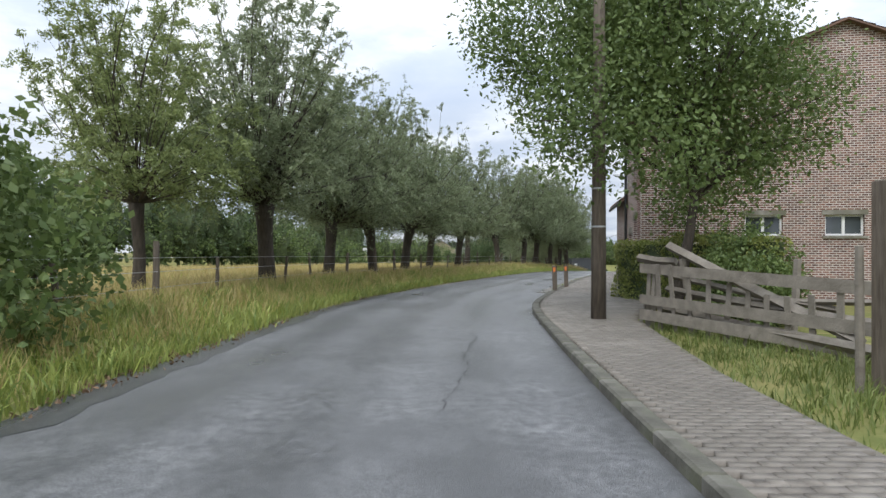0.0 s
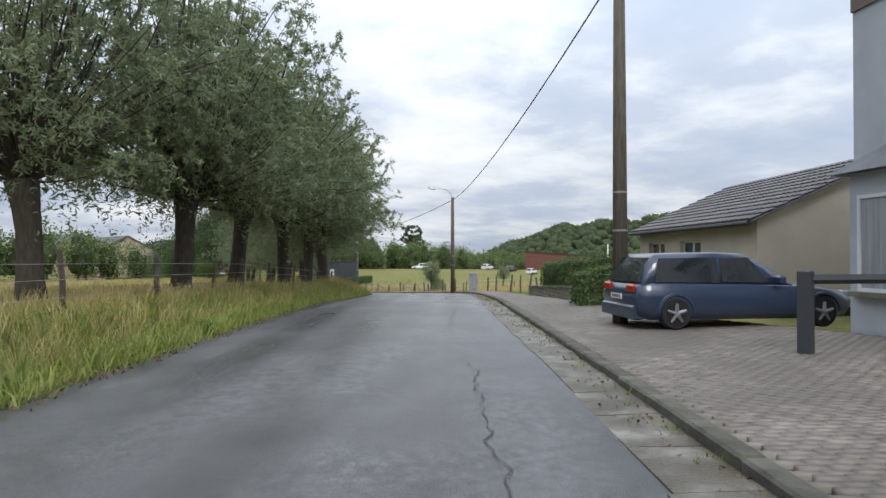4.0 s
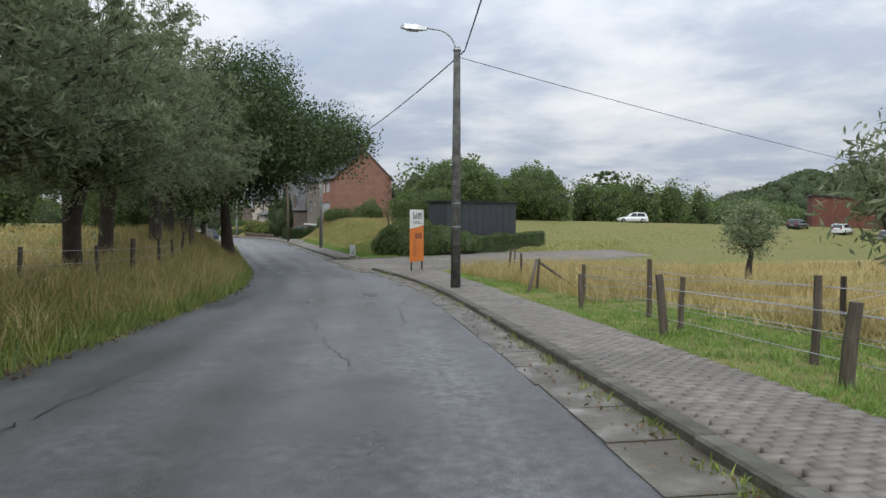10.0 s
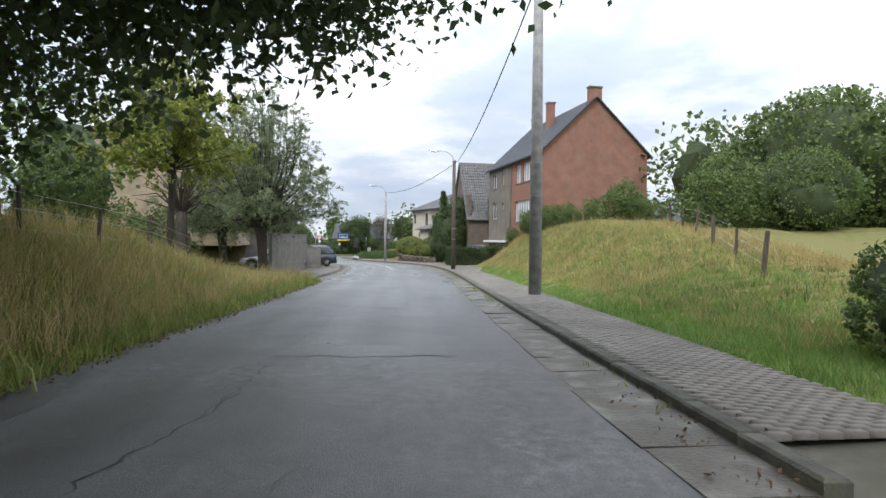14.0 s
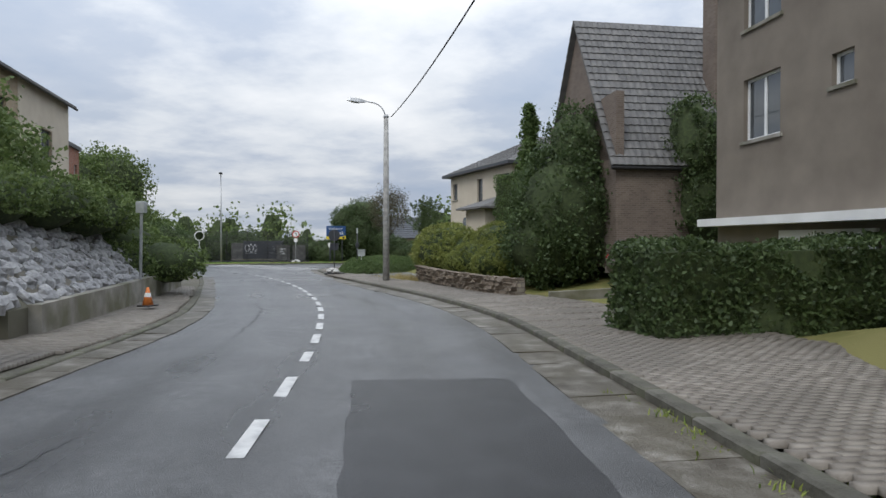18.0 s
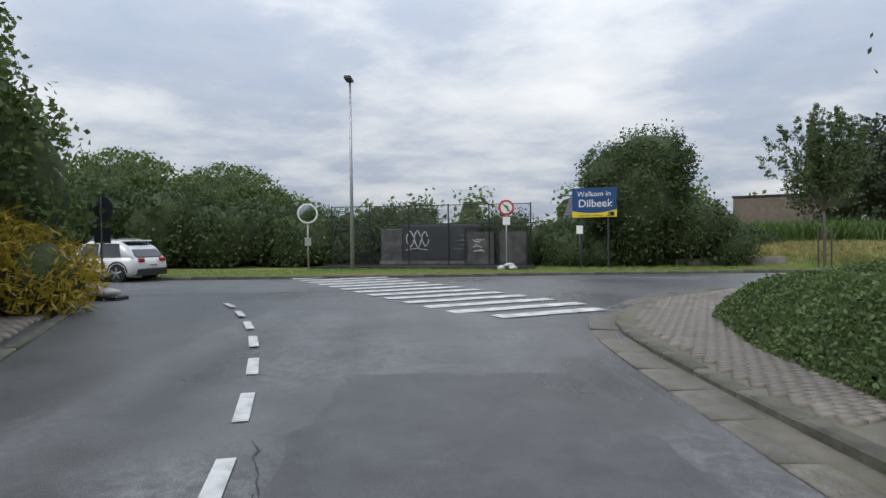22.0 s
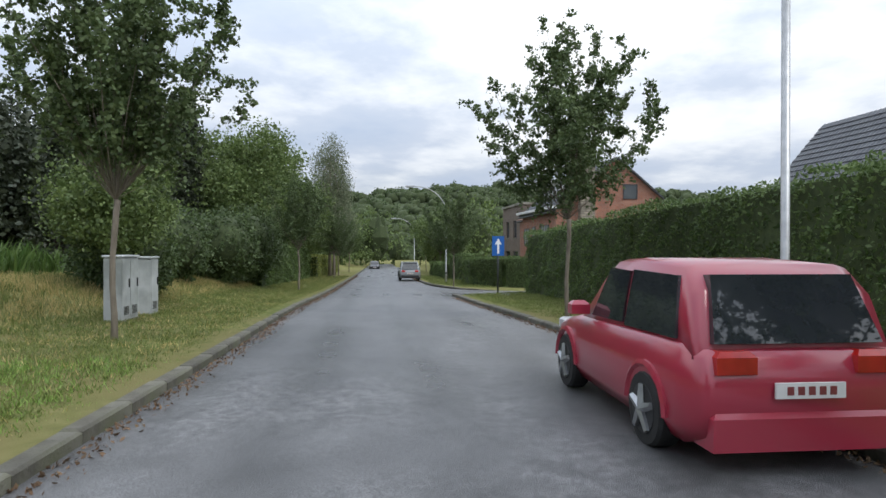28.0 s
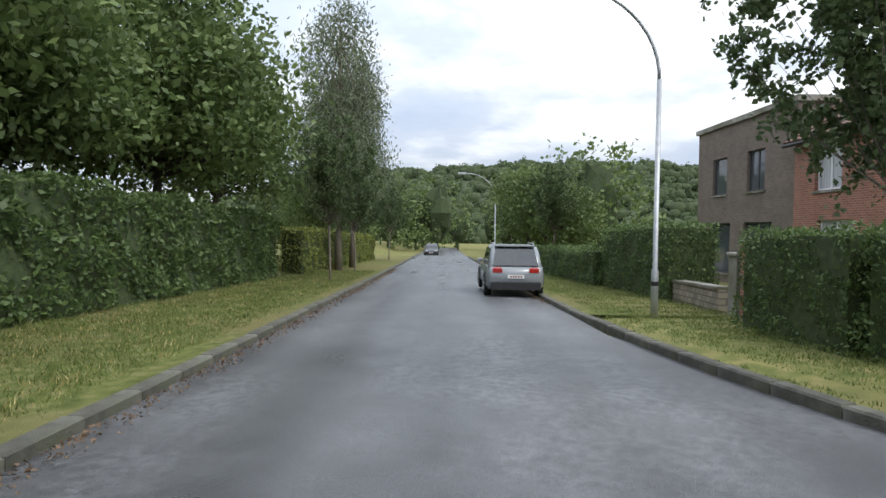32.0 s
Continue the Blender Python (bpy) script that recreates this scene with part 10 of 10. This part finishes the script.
FIGL = tree("broad_tree", "light green broad tree behind the hedges", [(0, 0, 4.6, 2.6, 2.6, 2.4), (1.6, 0.8, 5.6, 2.2, 2.2, 1.8), (-1.8, -0.6, 4.0, 2.2, 2.2, 1.9)], 9000, 0.26, 0.65, LEAF_MID, 163, 2.2, 0.2, tight=0.4)
for n_, (x_, o_, s_) in enumerate(((79.0, 8.0, 0.75), (86, 7.8, 1.0), (93, 7.6, 1.0))):
    px_, py_, _, _ = place_b(x_, o_)
    plant_at(FIGL, px_, py_, 80 * n_, s_, first=n_ == 0)
# traffic cone by the retaining wall
cn = thing("traffic_cone", pose(8.2, 199.9, -5.36), "orange traffic cone with a white band", "traffic cone")
m_ = Mesh()
m_.box(-0.19, -0.19, 0, 0.19, 0.19, 0.035, bevel=0.01)
part("base", m_, DARK, cn)
m_ = Mesh()
m_.tube([(0, 0, 0.036), (0, 0, 0.5)], [0.14, 0.03], 16)
part("cone", m_, ORANGE, cn, smooth=True)
m_ = Mesh()
m_.tube([(0, 0, 0.25), (0, 0, 0.36)], [0.093, 0.068], 16, cap=False)
part("band", m_, SIGN_WHITE, cn)


# ---- grasses ----
def tufts(name, label, x, y, blades, tall, mat, seed, wide=0.008, lean=0.8, zoff=0.0, fine=True, spread=0.10):
    """Grass blades about the given places: bent strips that end in a point, or single slivers far from the lane."""
    rnd = np.random.RandomState(seed)
    open_ = ~in_poly(grown(SIDE_STREET, 0.3))(x, y)
    x, y = x[open_], y[open_]
    n = len(x) * blades
    bx, by = np.repeat(x, blades) + rnd.normal(0, spread, n), np.repeat(y, blades) + rnd.normal(0, spread, n)
    bz = height(bx, by) - 0.02 + zoff
    h = np.repeat(tall * rnd.uniform(0.5, 1.2, len(x)), blades) * rnd.uniform(0.4, 1.15, n)
    a, b = np.repeat(rnd.uniform(0, 2 * np.pi, len(x)), blades) + rnd.normal(0, 1.0, n), rnd.uniform(0, 2 * np.pi, n)
    r = lean * np.sqrt(rnd.rand(n))
    dx, dy = np.cos(a) * h * r, np.sin(a) * h * r
    wx, wy = np.cos(b) * wide, np.sin(b) * wide
    P = lambda px, py, pz: np.stack([px, py, pz], -1)  # noqa: E731
    rows = [P(bx - wx, by - wy, bz), P(bx + wx, by + wy, bz)]
    if fine:
        rows += [P(bx + 0.35 * dx + wx * 0.8, by + 0.35 * dy + wy * 0.8, bz + h * 0.62), P(bx + 0.35 * dx - wx * 0.8, by + 0.35 * dy - wy * 0.8, bz + h * 0.62)]
    rows.append(P(bx + dx, by + dy, bz + h * np.where(r > 0.6, 0.8, 1.0)))
    k = len(rows)
    tri = np.array([(0, 1, 2), (0, 2, 3), (3, 2, 4)] if fine else [(0, 1, 2)])
    f = (tri[None] + k * np.arange(n)[:, None, None]).reshape(-1, 3)
    return tagged(new(name, sheet(name, np.stack(rows, 1).reshape(-1, 3), f, mat)), label, "grass", kind="stuff")


gr = np.random.RandomState(31)


def beside_a(n, y0, y1, o0, o1, power=1.0):
    i = gr.randint(at_y(y0), at_y(y1), n)
    o = o0 + (o1 - o0) * gr.rand(n) ** power
    t = gr.rand(n)
    return A[i, 0] + A_SIDE[i, 0] * o + A_DIR[i, 0] * t, A[i, 1] + A_SIDE[i, 1] * o + A_DIR[i, 1] * t


def beside_b(n, x0, x1, o0, o1, power=1.0):
    i = gr.randint(at_x(x0), at_x(x1), n)
    o = o0 + (o1 - o0) * gr.rand(n) ** power
    t = gr.rand(n)
    return B[i, 0] + B_SIDE[i, 0] * o + B_DIR[i, 0] * t, B[i, 1] + B_SIDE[i, 1] * o + B_DIR[i, 1] * t


tufts("verge_grass", "green roadside grass and weeds", *beside_a(9000, -6, 172, -2.95, -5.6, 1.3), 11, 0.40, BLADE, 1)
tufts("verge_herbs", "leafy herbs at the edge of the lane", *beside_a(4200, -6, 172, -2.9, -5.0, 1.2), 9, 0.42, HERB, 41, wide=0.016, lean=1.0)
tufts("verge_straw", "tall dry yellow grass along the lane", *beside_a(9500, 78, 172, -3.3, -7.5), 11, 0.78, STRAW, 2)
tufts("verge_tall", "tall green grass among the straw", *beside_a(5000, 76, 172, -3.2, -7.0), 10, 0.66, HERB, 42)
tufts("verge_straw", "dry seed heads among the roadside grass", *beside_a(4200, -6, 84, -3.4, -6.6), 8, 0.56, STRAW, 3)
tufts("meadow_straw", "ripe yellow meadow grass", *beside_a(14000, -10, 145, -5.6, -36, 1.4), 12, 0.46, STRAW, 4, wide=0.024, fine=False, spread=0.2)
tufts("meadow_green", "green blades in the meadow", *beside_a(3500, -10, 145, -5.2, -26, 1.5), 11, 0.36, BLADE, 24, wide=0.02, fine=False, spread=0.2)
tufts("field_straw", "dry yellow grass of the field", *beside_a(17000, 66, 134, 9.2, 56, 1.35), 11, 0.44, STRAW, 5, wide=0.026, fine=False, spread=0.22)
tufts("path_grass", "short green grass beside the path", *beside_a(10000, 64, 134, 5.5, 10.0), 12, 0.13, GREEN, 6, wide=0.010, fine=False)
tufts("gate_grass", "uncut grass before the broken gate", *beside_a(1300, -6, 15, 4.5, 7.5), 10, 0.26, VERGE, 7)
tufts("bank_grass", "short green grass on the bank", *beside_a(12000, 148, 187, 5.6, 13), 12, 0.22, GREEN, 8, wide=0.011, fine=False)
tufts("bank_straw", "dry straw coloured grass on the bank", *beside_a(9500, 162, 189, 7.2, 16), 10, 0.28, STRAW, 9, wide=0.011, fine=False)
tufts("bank_weeds", "dark leafy weeds on the bank", *beside_a(1500, 156, 187, 7.5, 15), 9, 0.30, LEAF_MID, 28, wide=0.016, fine=False)
tufts("bank_straw", "tall dry stems on the bank", *beside_a(3000, 152, 189, 7.0, 16), 8, 0.5, STRAW, 29, fine=False)
tufts("pole_straw", "dry yellow grass at the foot of a pole", *beside_a(220, 211, 215.4, 5.6, 7.0), 12, 0.42, STRAW, 30)
tufts("totem_straw", "dry grass round the totem sign", *beside_a(2200, 118, 134, 7.4, 15), 10, 0.85, STRAW, 10)
tufts("crossing_verge", "short grass verge beyond the crossing", *beside_b(8500, -36, 22, -3.3, -8.5), 10, 0.10, GREEN, 11, wide=0.009, fine=False, zoff=0.1)
tufts("street_verge", "short mown grass verge", *beside_b(13000, 8, 75, -3.3, -7.4), 11, 0.08, VERGE, 12, wide=0.009, fine=False, zoff=0.1)
tufts("street_verge", "short mown grass verge with dry patches", *beside_b(9000, 10, 75, 3.3, 6.9), 11, 0.075, VERGE, 13, wide=0.009, fine=False, zoff=0.1)
tufts("street_verge_straw", "dry blades in the mown verge", *beside_b(2600, -8, 75, -3.5, -8.0), 7, 0.10, STRAW, 14, fine=False, zoff=0.1)
tufts("bank_straw", "dry grass bank below the maize", *beside_b(6000, 0, 52, -7.8, -13.5), 10, 0.32, STRAW, 15, wide=0.011, fine=False)
tufts("bank_green", "green grass among dry stems on the bank", *beside_b(8200, 0, 52, -7.2, -13.8), 9, 0.30, VERGE, 25, wide=0.011, fine=False)
ky_ = np.concatenate([gr.normal(c, 0.9, 26) for c in np.r_[gr.uniform(28, 134, 62), gr.uniform(148, 190, 22)]])
ky_ = ky_[(ky_ > 27) & (ky_ < 192)]
ki_ = np.array([at_y(v) for v in ky_])
ko_ = np.array([kerb_offset(A[i, 1]) for i in ki_]) + gr.choice([-0.10, -0.04, 0.22], len(ki_)) + gr.normal(0, 0.05, len(ki_))
tufts("kerb_weeds", "weeds in the gutter and kerb joints", A[ki_, 0] + A_SIDE[ki_, 0] * ko_ + A_DIR[ki_, 0] * gr.rand(len(ki_)), A[ki_, 1] + A_SIDE[ki_, 1] * ko_ + A_DIR[ki_, 1] * gr.rand(len(ki_)), 8, 0.11, HERB, 16, zoff=0.08, wide=0.010, spread=0.05)
for nm_, y0_, y1_, o0_, o1_ in (("ground_field", 64, 136, 10.0, 62.0), ("ground_meadow", -14, 138, -7.4, -48.0)):
    lo_, hi_ = at_y(y0_), at_y(y1_)
    v_, f_ = strip(A, A_SIDE, list(np.linspace(o0_, o1_, 27)), [0.0] * 27, lo_, hi_)
    v_[:, 2] = height(v_[:, 0], v_[:, 1]) + 0.045
    structure(nm_, sheet(nm_, v_, f_ if o1_ > 0 else f_[:, ::-1], STUBBLE, True), "dry straw yellow field grass", "field")
# turf under the mown verges
for nm_, o0_, o1_, x0_, x1_ in (("ground_verge_1", -HALF_B - 0.18, -7.4, -40, 110), ("ground_verge_2", HALF_B + 0.18, 7.0, 14, 40), ("ground_verge_3", HALF_B + 0.18, 6.6, 57, 110)):
    lo_, hi_ = at_x(x0_), at_x(x1_)
    offs_ = np.linspace(o0_, o1_, 6)
    v_, f_ = strip(B, B_SIDE, list(offs_), [0.08] * 6, lo_, hi_)
    v_[:, 2] = np.maximum(v_[:, 2], height(v_[:, 0], v_[:, 1]) + 0.03)
    structure(nm_, sheet(nm_, v_, f_, LAWN, True), "short mown verge turf, green with dry patches", "verge")
# maize
cx_, cy_ = beside_b(4200, 8, 41, -14.5, -25)
tufts("maize", "dense green maize plants in a field", cx_, cy_, 12, 1.35, CORN, 17, wide=0.045, lean=0.6)
# leaf litter by the kerb and the farmhouse hedge
lx_, ly_ = beside_a(2600, 8, 150, 3.15, 3.8, 0.6)
lz_ = A[nearest(A, A_SIDE, lx_, ly_)[0], 2] + 0.035
litter = leaf_mesh("leaf_litter", np.stack([lx_, ly_, lz_ - 0.01], -1), 0.055, 0.5, SOIL, gr)
tagged(new("leaf_litter", litter), "brown leaves and soil in the gutter", "leaf litter", kind="stuff")
for o0_, o1_, n_, x0_, x1_ in ((-2.7, -3.08, 5200, 0, 80), (2.75, 3.08, 1900, 6, 38), (2.75, 3.08, 1200, 60, 80)):
    lx_, ly_ = beside_b(n_, x0_, x1_, o0_, o1_, 0.45)
    lz_ = B[nearest(B, B_SIDE, lx_, ly_)[0], 2] + 0.016
    tagged(new("leaf_litter", leaf_mesh("leaf_litter", np.stack([lx_, ly_, lz_], -1), 0.055, 0.5, SOIL, gr)), "dark crumbs and leaves along a kerb", "leaf litter", kind="stuff")
# dark crumbs, soil and dead stems where the asphalt meets the verge
lx_, ly_ = beside_a(9000, -6, 170, -2.55, -3.15, 0.5)
lz_ = A[nearest(A, A_SIDE, lx_, ly_)[0], 2] + 0.006
tagged(new("leaf_litter", leaf_mesh("leaf_litter", np.stack([lx_, ly_, lz_], -1), 0.07, 0.5, SOIL, gr)), "brown litter along the edge of the lane", "leaf litter", kind="stuff")
